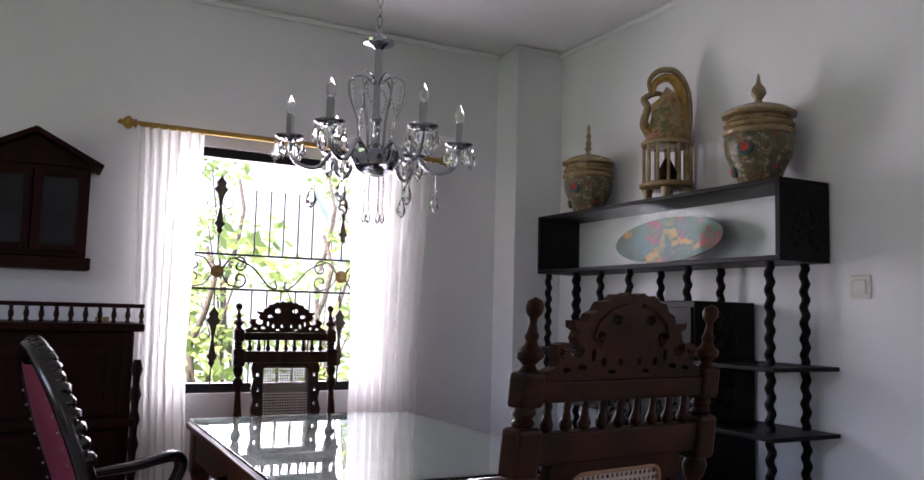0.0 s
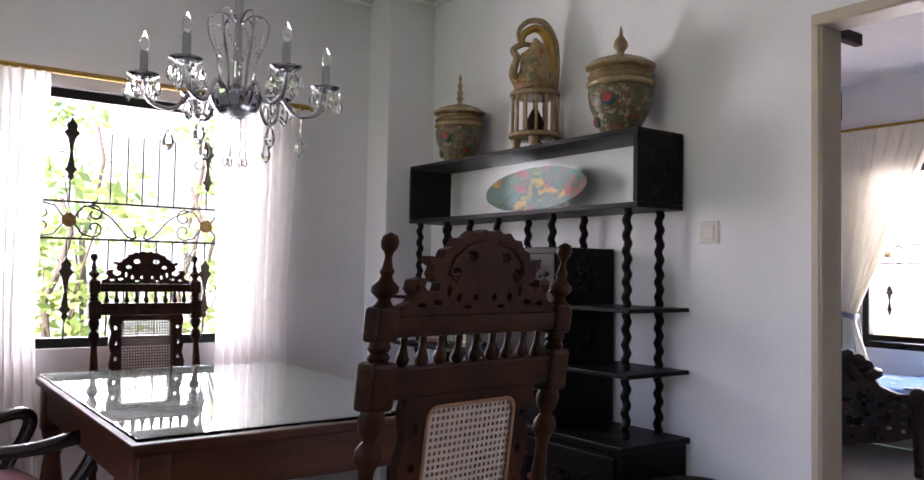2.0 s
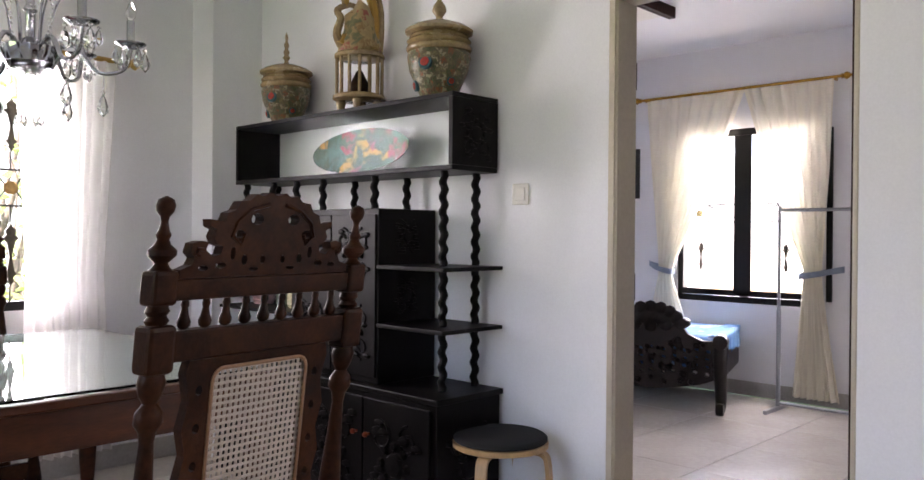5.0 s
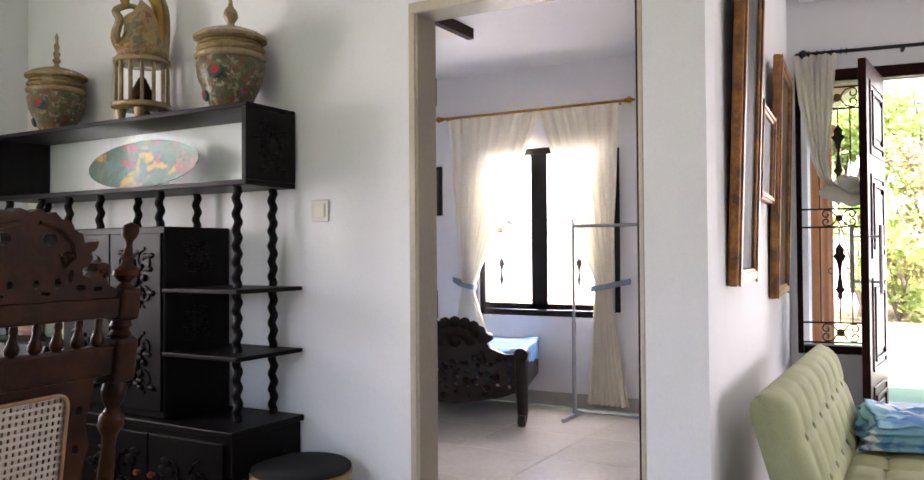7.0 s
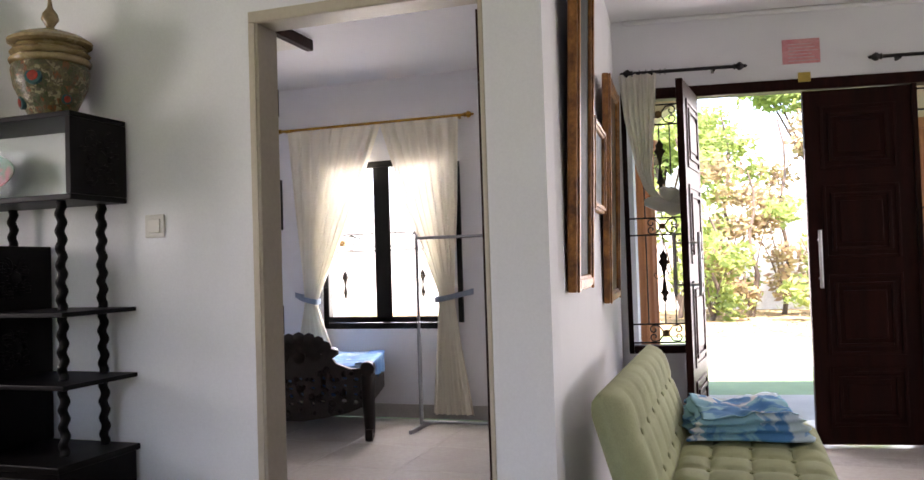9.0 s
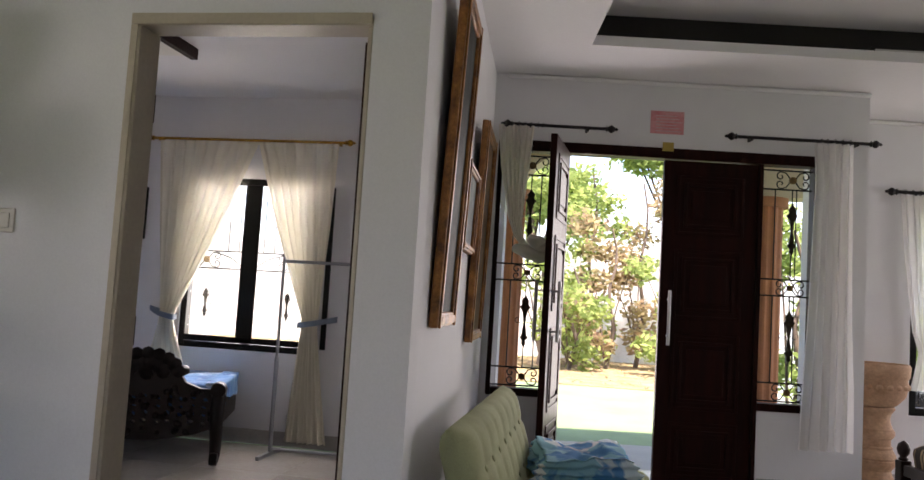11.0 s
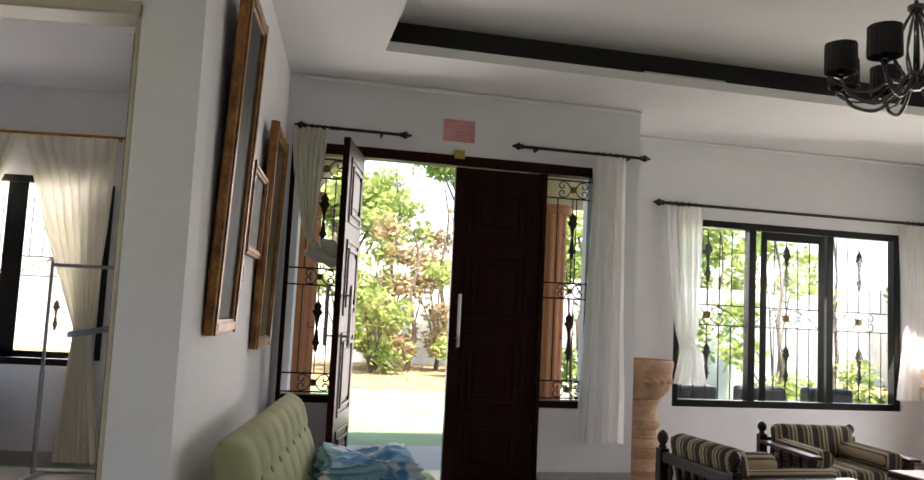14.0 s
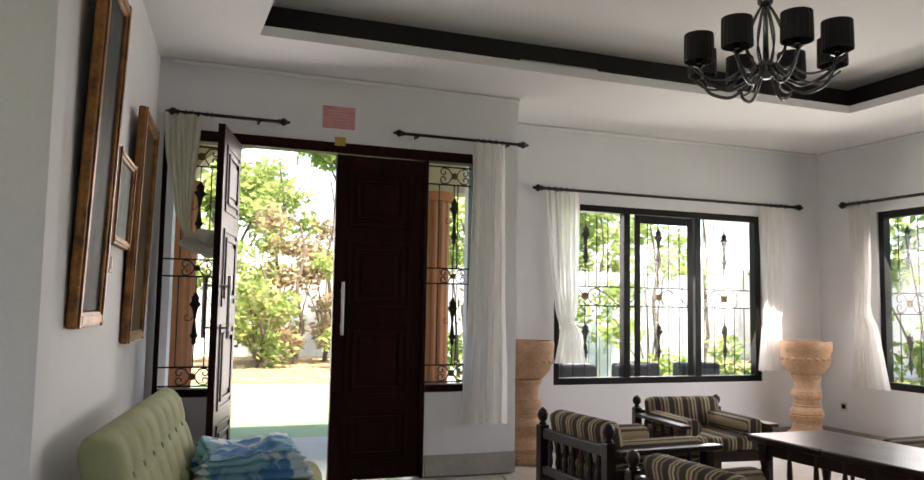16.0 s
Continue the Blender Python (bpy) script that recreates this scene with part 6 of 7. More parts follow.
grille(LW(XL + 0.12), 2.33, 4.15, [(1.20, 1.36, cs)], [(c, z0, z1, 0.075) for c in cs for z0, z1 in ((1.52, 1.88), (0.74, 1.06))],
       [(c + d, z0, z1) for c in cs for d in (-0.2, -0.1, 0.1, 0.2) for z0, z1 in ((0.62, 1.20), (1.36, 1.95))] + [(c, z0, z1) for c in cs for z0, z1 in ((1.36, 1.54), (1.04, 1.2), (0.62, 0.76), (1.87, 1.96))], "black wrought-iron grille across the wide window")
curtain_rod(LW(XL - 0.07) @ Matrix.Translation((2.15, 0, 2.125)), 2.36, 0.012, BLACKROD, "long black curtain rod over the wide window", (0.12, 2.2), (0.05, 0.1, 0.15, 0.2, 0.25, 2.05, 2.1, 2.15, 2.2, 2.25))
curtain(LW(XL - 0.07), [(2.11, 2.17, 2.46, 0.012, 0), (1.7, 2.20, 2.46, 0.02, 0), (1.15, 2.26, 2.44, 0.02, -0.01), (1.06, 2.28, 2.40, 0.03, -0.03), (1.0, 2.30, 2.46, 0.026, -0.02), (0.74, 2.26, 2.52, 0.026, 0)], 7, "white voile curtain gathered beside the wide window", 31)
curtain(LW(XL - 0.07), [(2.11, 4.12, 4.40, 0.012, 0), (1.7, 4.14, 4.40, 0.02, 0), (1.2, 4.16, 4.36, 0.02, -0.01), (1.1, 4.17, 4.30, 0.03, -0.03), (1.02, 4.14, 4.32, 0.026, -0.02), (0.66, 4.12, 4.36, 0.026, 0)], 7, "white voile curtain gathered beside the wide window", 32)
SD = TURN @ Matrix.Translation((0, YL, -0.19)) @ pose(0, 0, 0, 0, 0, 180) @ Matrix.Diagonal((1, 1, 1.15, 1))      # own x runs towards -x
window_frame("window_4", SD @ Matrix.Translation((0, 0.06, 0)), -5.52, -2.90, 0.62, 2.0, [-4.8, -4.2, -3.6], 0.055, 0.08, BLACKFRAME, "wide black framed side window")
cs = (-5.30, -4.5, -3.9, -3.2)
grille(SD @ Matrix.Translation((0, 0.12, 0)), -5.47, -2.95, [(1.20, 1.36, cs)], [(c, z0, z1, 0.075) for c in cs for z0, z1 in ((1.52, 1.88), (0.74, 1.06))],
       [(c + d, z0, z1) for c in cs for d in (-0.1, 0.1, 0.2) for z0, z1 in ((0.66, 1.20), (1.36, 1.95))], "black wrought-iron grille across the side window")
curtain_rod(SD @ Matrix.Translation((-5.80, -0.07, 2.08)), 3.0, 0.012, BLACKROD, "long black curtain rod over the side window", (0.12, 2.9), (0.05, 0.1, 0.15, 0.2, 0.25))
curtain(SD @ Matrix.Translation((0, -0.07, 0)), [(2.07, -5.78, -5.52, 0.012, 0), (1.6, -5.74, -5.52, 0.02, 0), (1.28, -5.70, -5.54, 0.02, -0.01), (1.18, -5.66, -5.50, 0.034, -0.04), (1.1, -5.70, -5.46, 0.03, -0.02), (0.62, -5.76, -5.36, 0.028, 0)], 7, "white voile curtain knotted beside the side window", 33)

# terracotta pedestal urns
TERRA = mat("pale_carved_terracotta", (0.52, 0.33, 0.20), 0.7, vary=0.16, scale=10, bump=0.8, bump_scale=55, second=(0.40, 0.23, 0.13))


def pedestal(x, y, k, label):
    p = thing("pedestal_planter", TURN @ pose(x, y, 0) @ Matrix.Diagonal((1.2, 1.2, 0.98, 1)), label, "planter", "terracotta pedestals")
    bm = bmesh.new()
    lathe(bm, [(0.17, 0), (0.175, 0.05), (0.16, 0.055), (0.16, 0.065), (0.15, 0.07), (0.15, 0.10), (0.162, 0.105), (0.162, 0.12), (0.135, 0.13), (0.118, 0.17), (0.112, 0.20), (0.118, 0.205), (0.118, 0.215), (0.127, 0.22), (0.138, 0.25), (0.142, 0.27), (0.136, 0.275), (0.136, 0.283), (0.143, 0.288), (0.138, 0.31), (0.12, 0.345), (0.114, 0.35), (0.118, 0.355), (0.118, 0.365), (0.108, 0.37), (0.106, 0.41), (0.115, 0.43), (0.125, 0.433), (0.125, 0.443), (0.132, 0.447), (0.132, 0.475), (0.124, 0.48), (0.124, 0.49), (0.115, 0.495), (0.104, 0.53), (0.10, 0.56), (0.106, 0.59), (0.122, 0.62), (0.130, 0.632), (0.124, 0.645)], 32)
    for v in bm.verts:
        v.co.x *= 0.86
        v.co.y *= 0.86
    part("pedestal", bm, TERRA, p, "turned pedestal", smooth=55)
    bm = bmesh.new()
    lathe(bm, [(0.10, 0.646), (0.12, 0.66), (0.165, 0.72), (0.18, 0.80), (0.172, 0.84), (0.185, 0.86), (0.19, 0.93), (0.182, 0.95), (0.165, 0.95), (0.16, 0.90)], 28)
    b = part("bowl", bm, TERRA, p, "carved bowl", smooth=55)
    q = bmesh.new()
    lathe(q, [(0.016, 0), (0.02, 0.006), (0.012, 0.014), (0.002, 0.016)], 8)
    f = part("boss", q, TERRA, b, smooth=50)
    f.matrix_basis = pose(0, 0, 0)
    for i in range(20):
        a = 360 / 20 * i
        m = pose(0, 0, 0.79, 0, 0, a) @ pose(0.174, 0, 0, 0, 90, 0)
        if i == 0:
            f.matrix_basis = m
        else:
            again(f, b, m)
    return p


pedestal(5.86, -2.11, 1, "pale terracotta pedestal planter beside the jog of the wall")
pedestal(5.86, -4.93, 1, "pale terracotta pedestal planter in the room's corner")

# striped armchairs
def stripes():
    m = bpy.data.materials.new("striped_upholstery")
    m.use_nodes = True
    nt = m.node_tree
    b = nt.nodes["Principled BSDF"]
    tc = nt.nodes.new("ShaderNodeTexCoord")
    sx = nt.nodes.new("ShaderNodeSeparateXYZ")
    nt.links.new(tc.outputs["Object"], sx.inputs[0])
    mu = nt.nodes.new("ShaderNodeMath")
    mu.operation = "MULTIPLY"
    mu.inputs[1].default_value = 9.0
    fr = nt.nodes.new("ShaderNodeMath")
    fr.operation = "FRACT"
    nt.links.new(sx.outputs[0], mu.inputs[0])
    nt.links.new(mu.outputs[0], fr.inputs[0])
    rp = nt.nodes.new("ShaderNodeValToRGB")
    rp.color_ramp.interpolation = "CONSTANT"
    cols = [(0.0, (0.035, 0.028, 0.022)), (0.22, (0.42, 0.33, 0.20)), (0.34, (0.09, 0.075, 0.05)), (0.44, (0.46, 0.37, 0.23)), (0.56, (0.05, 0.04, 0.03)), (0.70, (0.24, 0.18, 0.10)), (0.84, (0.03, 0.025, 0.02))]
    while len(rp.color_ramp.elements) < len(cols):
        rp.color_ramp.elements.new(0.5)
    for e, (p, c) in zip(rp.color_ramp.elements, cols):
        e.position, e.color = p, (*c, 1)
    nt.links.new(fr.outputs[0], rp.inputs[0])
    nt.links.new(rp.outputs[0], b.inputs["Base Color"])
    b.inputs["Roughness"].default_value = 0.85
    nz = node(nt, "ShaderNodeTexNoise", Scale=220.0)
    bp = nt.nodes.new("ShaderNodeBump")
    bp.inputs["Strength"].default_value, bp.inputs["Distance"].default_value = 0.3, 0.002
    nt.links.new(tc.outputs["Object"], nz.inputs["Vector"])
    nt.links.new(nz.outputs["Fac"], bp.inputs["Height"])
    nt.links.new(bp.outputs[0], b.inputs["Normal"])
    return m


STRIPE = stripes()
CHAIRWOOD = mat("dark_red_turned_wood", (0.026, 0.010, 0.007), 0.3, vary=0.2, scale=6, bump=0.08, bump_scale=40, spec=0.4)


def striped_armchair(m, label):
    """Wooden armchair with loose striped cushions; faces +y, back at y = 0."""
    c = thing("striped_armchair", m, label, "armchair", "striped armchairs")
    for s in (-1, 1):
        for y, h in ((0.0, 0.60), (0.62, 0.52)):
            bm = bmesh.new()
            add_box(bm, 0.33 * s - 0.028, 0.33 * s + 0.028, y - 0.028, y + 0.028, 0.0, h - 0.02, 0.005)
            p = part("post", bm, CHAIRWOOD, c)
            if y == 0.0:
                bm = bmesh.new()
                lathe(bm, [(0.02, h - 0.02), (0.024, h - 0.01), (0.016, h), (0.028, h + 0.02), (0.032, h + 0.045), (0.026, h + 0.07), (0.01, h + 0.085), (0.002, h + 0.09)], 14, pose(0.33 * s, y, 0))
                part("finial", bm, CHAIRWOOD, p, "turned acorn finial", smooth=50)
        part("arm", box(0.33 * s - 0.04, 0.33 * s + 0.04, 0.03, 0.70, 0.505, 0.535, 0.008), CHAIRWOOD, c)
        part("side_rail", box(0.33 * s - 0.018, 0.33 * s + 0.018, 0.03, 0.59, 0.22, 0.30, 0.004), CHAIRWOOD, c)
        for k in range(4):
            bm = bmesh.new()
            lathe(bm, [(0.009, 0.301), (0.016, 0.34), (0.010, 0.38), (0.016, 0.43), (0.009, 0.504)], 8, pose(0.33 * s, 0.14 + 0.12 * k, 0))
            part("side_spindle", bm, CHAIRWOOD, c, smooth=45)
        bm = bmesh.new()
        lathe(bm, [(0.02, 0.0), (0.066, 0.006), (0.072, 0.03), (0.072, 0.50), (0.066, 0.524), (0.02, 0.53)], 18, Matrix.Translation((0.235 * s, 0.10, 0.50)) @ pose(0, 0, 0, -90))
        bo = part("bolster", bm, STRIPE, c, "striped bolster cushion", smooth=50)
    for z0, z1 in ((0.50, 0.56), (0.28, 0.33)):
        part("back_rail", box(-0.30, 0.30, -0.018, 0.018, z0, z1, 0.004), CHAIRWOOD, c)
    for k in range(7):
        bm = bmesh.new()
        lathe(bm, [(0.009, 0.331), (0.017, 0.37), (0.010, 0.41), (0.017, 0.45), (0.009, 0.499)], 8, pose(-0.24 + 0.08 * k, 0, 0))
        part("back_spindle", bm, CHAIRWOOD, c, smooth=45)
    part("front_rail", box(-0.30, 0.30, 0.60, 0.636, 0.22, 0.30, 0.004), CHAIRWOOD, c)
    part("seat_board", box(-0.31, 0.31, 0.02, 0.60, 0.285, 0.30, 0.002), CHAIRWOOD, c)
    part("seat_cushion", box(-0.30, 0.30, 0.05, 0.64, 0.302, 0.42, 0.035), STRIPE, c, "striped seat cushion", smooth=60)
    bm = box(-0.29, 0.29, -0.06, 0.06, 0.0, 0.27, 0.045)
    bmesh.ops.transform(bm, matrix=Matrix.Translation((0, 0.10, 0.415)) @ pose(0, 0, 0, 10), verts=bm.verts[:])
    part("back_cushion", bm, STRIPE, c, "striped back cushion", smooth=60)
    return c


a1 = striped_armchair(TURN @ pose(3.95, -1.49, 0, 0, 0, 183) @ Matrix.Diagonal((1, 1, 0.9, 1)), "dark wooden armchair with brown striped cushions")
copy_thing(a1, TURN @ pose(2.91, -1.42, 0, 0, 0, 183) @ Matrix.Diagonal((1, 1, 0.9, 1)))
copy_thing(a1, TURN @ pose(5.21, -3.06, 0, 0, 0, 84) @ Matrix.Diagonal((1, 1, 0.9, 1)))
copy_thing(a1, TURN @ pose(3.43, -4.0, 0, 0, 0, 2) @ Matrix.Diagonal((1, 1, 0.9, 1)))

ct = thing("coffee_table", TURN @ pose(3.32, -2.56, 0, 0, 0, 1) @ Matrix.Diagonal((1, 0.8, 1, 1)), "long dark red wooden coffee table", "coffee table")
part("tabletop", box(-0.95, 0.22, -0.32, 0.34, 0.515, 0.55, 0.008), CHAIRWOOD, ct)
part("shelf", box(-0.88, 0.15, -0.25, 0.27, 0.14, 0.16, 0.003), CHAIRWOOD, ct)
for x in (-0.88, 0.15):
    for y in (-0.25, 0.27):
        bm = bmesh.new()
        add_box(bm, x - 0.03, x + 0.03, y - 0.03, y + 0.03, 0.42, 0.513, 0.004)
        lathe(bm, [(0.018, 0), (0.028, 0.03), (0.018, 0.06), (0.03, 0.16), (0.018, 0.28), (0.03, 0.36), (0.02, 0.39), (0.03, 0.42)], 12, pose(x, y, 0))
        part("leg", bm, CHAIRWOOD, ct, smooth=45)
for k in range(5):
    for y in (-0.25, 0.27):
        bm = bmesh.new()
        lathe(bm, [(0.008, 0.161), (0.016, 0.22), (0.009, 0.3), (0.016, 0.38), (0.008, 0.514)], 8, pose(-0.7 + 0.17 * k, y, 0))
        part("spindle", bm, CHAIRWOOD, ct, smooth=45)
part("apron", box(-0.85, 0.12, 0.255, 0.275, 0.45, 0.513, 0.003), CHAIRWOOD, ct)

# chandelier with drum shades
SHADE = mat("black_pleated_shade", (0.006, 0.005, 0.004), 0.6, vary=0.3, scale=60, stretch=(1, 1, 0.05), bump=0.3, bump_scale=120)
DCHROME = mat("dark_chrome", (0.12, 0.12, 0.125), 0.12, 1.0, vary=0.05, scale=10)
c2 = thing("shaded_chandelier", TURN @ pose(3.0, -1.97, 0.525) @ Matrix.Diagonal((0.79, 0.79, 0.79, 1)), "dark chrome chandelier with eight black drum shades", "chandelier")
bm = bmesh.new()
tube(bm, [(0, 0, 2.74), (0, 0, 3.14)], 0.004, 6)
part("cord", bm, DCHROME, c2, smooth=40)
bm = bmesh.new()
lathe(bm, [(0.02, 2.20), (0.035, 2.215), (0.05, 2.24), (0.06, 2.27), (0.045, 2.30), (0.018, 2.32), (0.012, 2.62), (0.03, 2.64), (0.045, 2.66), (0.045, 2.68), (0.012, 2.70), (0.008, 2.742)], 20)
part("stem_and_hub", bm, DCHROME, c2, smooth=45)
for k in range(8):
    a = radians(26.5 + 45 * k)
    ca, sa = math.cos(a), math.sin(a)
    R, up = 0.40, -0.057
    bm = bmesh.new()
    tube(bm, smooth_curve([(0.05 * ca, 0.05 * sa, 2.27), (0.11 * ca, 0.11 * sa, 2.19), (R * 0.55 * ca, R * 0.55 * sa, 2.125), (R * 0.88 * ca, R * 0.88 * sa, 2.175), (R * ca, R * sa, 2.315 + up)], 6), 0.0105, 8)
    tube(bm, smooth_curve([(0.05 * ca, 0.05 * sa, 2.25), (0.14 * ca, 0.14 * sa, 2.25), (R * 0.6 * ca, R * 0.6 * sa, 2.19), (R * 0.9 * ca, R * 0.9 * sa, 2.20), (R * 1.12 * ca, R * 1.12 * sa, 2.262)], 6), 0.007, 8)
    am = part("arm", bm, DCHROME, c2, "curved chrome arm", smooth=50)
    bm = bmesh.new()
    tube(bm, smooth_curve([(0.04 * ca, 0.04 * sa, 2.26), (0.09 * ca, 0.09 * sa, 2.33), (0.12 * ca, 0.12 * sa, 2.42), (0.07 * ca, 0.07 * sa, 2.56), (0.02 * ca, 0.02 * sa, 2.65)], 6), 0.006, 6)
    part("upper_scroll", bm, DCHROME, c2, smooth=50)
    bm = bmesh.new()
    lathe(bm, [(0.008, 2.31 + up), (0.035, 2.325 + up), (0.03, 2.335 + up), (0.016, 2.34 + up), (0.016, 2.40 + up)], 12, pose(R * ca, R * sa, 0))
    part("lamp_cup", bm, DCHROME, am, smooth=45)
    bm = bmesh.new()
    seg = 40
    ro = [[bm.verts.new((R * ca + (r + 0.0016 * (-1) ** i) * math.cos(2 * math.pi * i / seg), R * sa + (r + 0.0016 * (-1) ** i) * math.sin(2 * math.pi * i / seg), z)) for i in range(seg)] for r, z in ((0.086, 2.35 + up), (0.083, 2.512 + up), (0.080, 2.512 + up), (0.083, 2.35 + up))]
    for p, q in zip(ro, ro[1:] + ro[:1]):
        for i in range(seg):
            bm.faces.new((p[i], p[(i + 1) % seg], q[(i + 1) % seg], q[i]))
    part("drum_shade", bm, SHADE, am, "black pleated drum shade")

# ---- outside ----
def leaf_mat(name, c1, c2, through_share=0.5):
    m = bpy.data.materials.new(name)
    m.use_nodes = True
    nt = m.node_tree
    nt.nodes.remove(nt.nodes["Principled BSDF"])
    d, tl, mx = nt.nodes.new("ShaderNodeBsdfDiffuse"), nt.nodes.new("ShaderNodeBsdfTranslucent"), nt.nodes.new("ShaderNodeMixShader")
    ge = nt.nodes.new("ShaderNodeNewGeometry")
    rp = nt.nodes.new("ShaderNodeValToRGB")
    rp.color_ramp.elements[0].color, rp.color_ramp.elements[1].color = (*c1, 1), (*c2, 1)
    nt.links.new(ge.outputs["Random Per Island"], rp.inputs[0])
    nt.links.new(rp.outputs[0], d.inputs[0])
    nt.links.new(rp.outputs[0], tl.inputs[0])
    mx.inputs[0].default_value = through_share
    nt.links.new(d.outputs[0], mx.inputs[1])
    nt.links.new(tl.outputs[0], mx.inputs[2])
    nt.links.new(mx.outputs[0], nt.nodes["Material Output"].inputs[0])
    return m


LEAF = leaf_mat("bright_foliage", (0.20, 0.28, 0.085), (0.42, 0.50, 0.18))
LEAFD = leaf_mat("deep_foliage", (0.12, 0.18, 0.06), (0.28, 0.35, 0.12))
REDLEAF = leaf_mat("reddish_foliage", (0.30, 0.21, 0.14), (0.42, 0.38, 0.20))
BARK = mat("grey_bark", (0.16, 0.12, 0.09), 0.9, vary=0.2, scale=8, stretch=(3, 3, 0.6), bump=0.7, bump_scale=30)


def leaves(verts, faces, rnd, c, r, n, size):
    """Adds leaf blades scattered through an uneven lump."""
    for _ in range(n):
        d = Vector((rnd.gauss(0, 1), rnd.gauss(0, 1), rnd.gauss(0, 1))).normalized()
        k = rnd.random() ** 0.45 * (0.75 + 0.45 * noise.noise(d * 2.3 + Vector(c)))
        p = Vector(c) + Vector((d.x * r[0], d.y * r[1], d.z * r[2])) * k
        u = Vector((rnd.gauss(0, 1), rnd.gauss(0, 1), rnd.gauss(0, 0.6))).normalized()
        w = u.cross(Vector((rnd.gauss(0, 1), rnd.gauss(0, 1), rnd.gauss(0, 1)))).normalized()
        s = size * rnd.uniform(0.6, 1.4)
        i = len(verts)
        verts += [p - u * s, p + w * s * 0.42, p + u * s, p - w * s * 0.42]
        faces.append((i, i + 1, i + 2, i + 3))


def plant(name, x, y, z0, lumps, n, size, material, label, category, trunk=0.0, seed=1, limbs=3):
    rnd = random.Random(seed)
    t = thing(name, (TURN @ pose(x, y, z0) if x < 13 and y < 0 else pose(x, y, z0)), label, category)
    base = min(l[2] - l[5] * 0.4 for l in lumps)
    bm = bmesh.new()
    if trunk:
        top = max(l[2] for l in lumps)
        tube(bm, [(0.08 * math.sin(k * 1.3), 0.08 * math.cos(k * 1.7) - 0.08, top * k / 7) for k in range(8)], trunk, 8, taper=lambda q: 1.15 - 0.75 * q)
    for l in lumps[: max(limbs, 1)]:
        tube(bm, smooth_curve([(0, 0, max(0.0, base * 0.6)), (l[0] * 0.4, l[1] * 0.4, l[2] * 0.6), (l[0], l[1], l[2])], 4), max(0.012, trunk * 0.45), 6, taper=lambda q: 1.1 - 0.8 * q)
    part("trunk", bm, BARK, t, "branching stems", smooth=50)
    vs, fs = [], []
    for l in lumps:
        leaves(vs, fs, rnd, l[:3], l[3:], n, size)
    me = bpy.data.meshes.new("crown")
    me.from_pydata(vs, [], fs)
    me.materials.append(material)
    cr = new("crown", me)
    cr.parent = t
    return t


GZ = -0.16
GRASS = mat("mown_lawn", (0.10, 0.16, 0.035), 0.9, vary=0.25, scale=0.9, second=(0.07, 0.12, 0.03), bump=0.5, bump_scale=120)
bm = bmesh.new()
bmesh.ops.create_grid(bm, x_segments=60, y_segments=60, size=260)
for v in bm.verts:
    r = max(abs(v.co.x), abs(v.co.y))
    v.co.z = GZ - 0.02 + (0.0 if r < 30 else 0.25 * noise.noise(v.co * 0.03))
tagged(link("ground", bm, GRASS), "mown green lawn round the house", "ground", kind="structure")
tagged(link("garden_path", box(7.55, 14.5, -3.2, 1.8, GZ - 0.1, GZ - 0.006, 0.01), mat("pale_green_paving", (0.19, 0.28, 0.13), 0.85, vary=0.12, scale=1.5, bump=0.3, bump_scale=60)), "pale green mossy paving before the porch", "path", kind="structure")
tagged(link("leaf_bed", box(14.5, 21.4, -14, 12, GZ - 0.1, GZ + 0.01), mat("brown_leaf_litter", (0.30, 0.20, 0.11), 0.95, vary=0.3, scale=3, second=(0.15, 0.13, 0.05), bump=0.8, bump_scale=18)), "bed of brown fallen leaves", "ground", kind="structure")
turned(tagged(link("porch_floor", box(XF + 0.15, 7.55, -1.95, 1.6, GZ - 0.1, -0.02, 0.01), mat("grey_porch_tile", (0.30, 0.29, 0.27), 0.4, vary=0.1, scale=4)), "grey tiled porch floor", "porch", kind="structure"))
# weathered wall colour raised to near white, so foliage gaps glare like overexposed haze
GW = mat("whitened_garden_wall", (0.72, 0.72, 0.70), 0.9, vary=0.08, scale=1.2, second=(0.52, 0.53, 0.50), bump=0.5, bump_scale=25)
tagged(link("garden_wall", box(21.5, 21.7, -26, 20, GZ - 0.1, 2.6), GW), "weathered whitened garden wall behind the bushes", "wall", kind="structure")
# pale backdrop added behind the dining window's shrubs to stand in for bright haze
tagged(link("garden_wall_side", box(-6, 21.5, 10.2, 10.4, GZ - 0.1, 3.0), GW), "weathered whitened garden wall", "wall", kind="structure")
tagged(link("garden_wall_far_side", box(-6, 21.5, -13.2, -13.0, GZ - 0.1, 2.4), GW), "weathered whitened garden wall", "wall", kind="structure")
rnd = random.Random(40)
bm = bmesh.new()
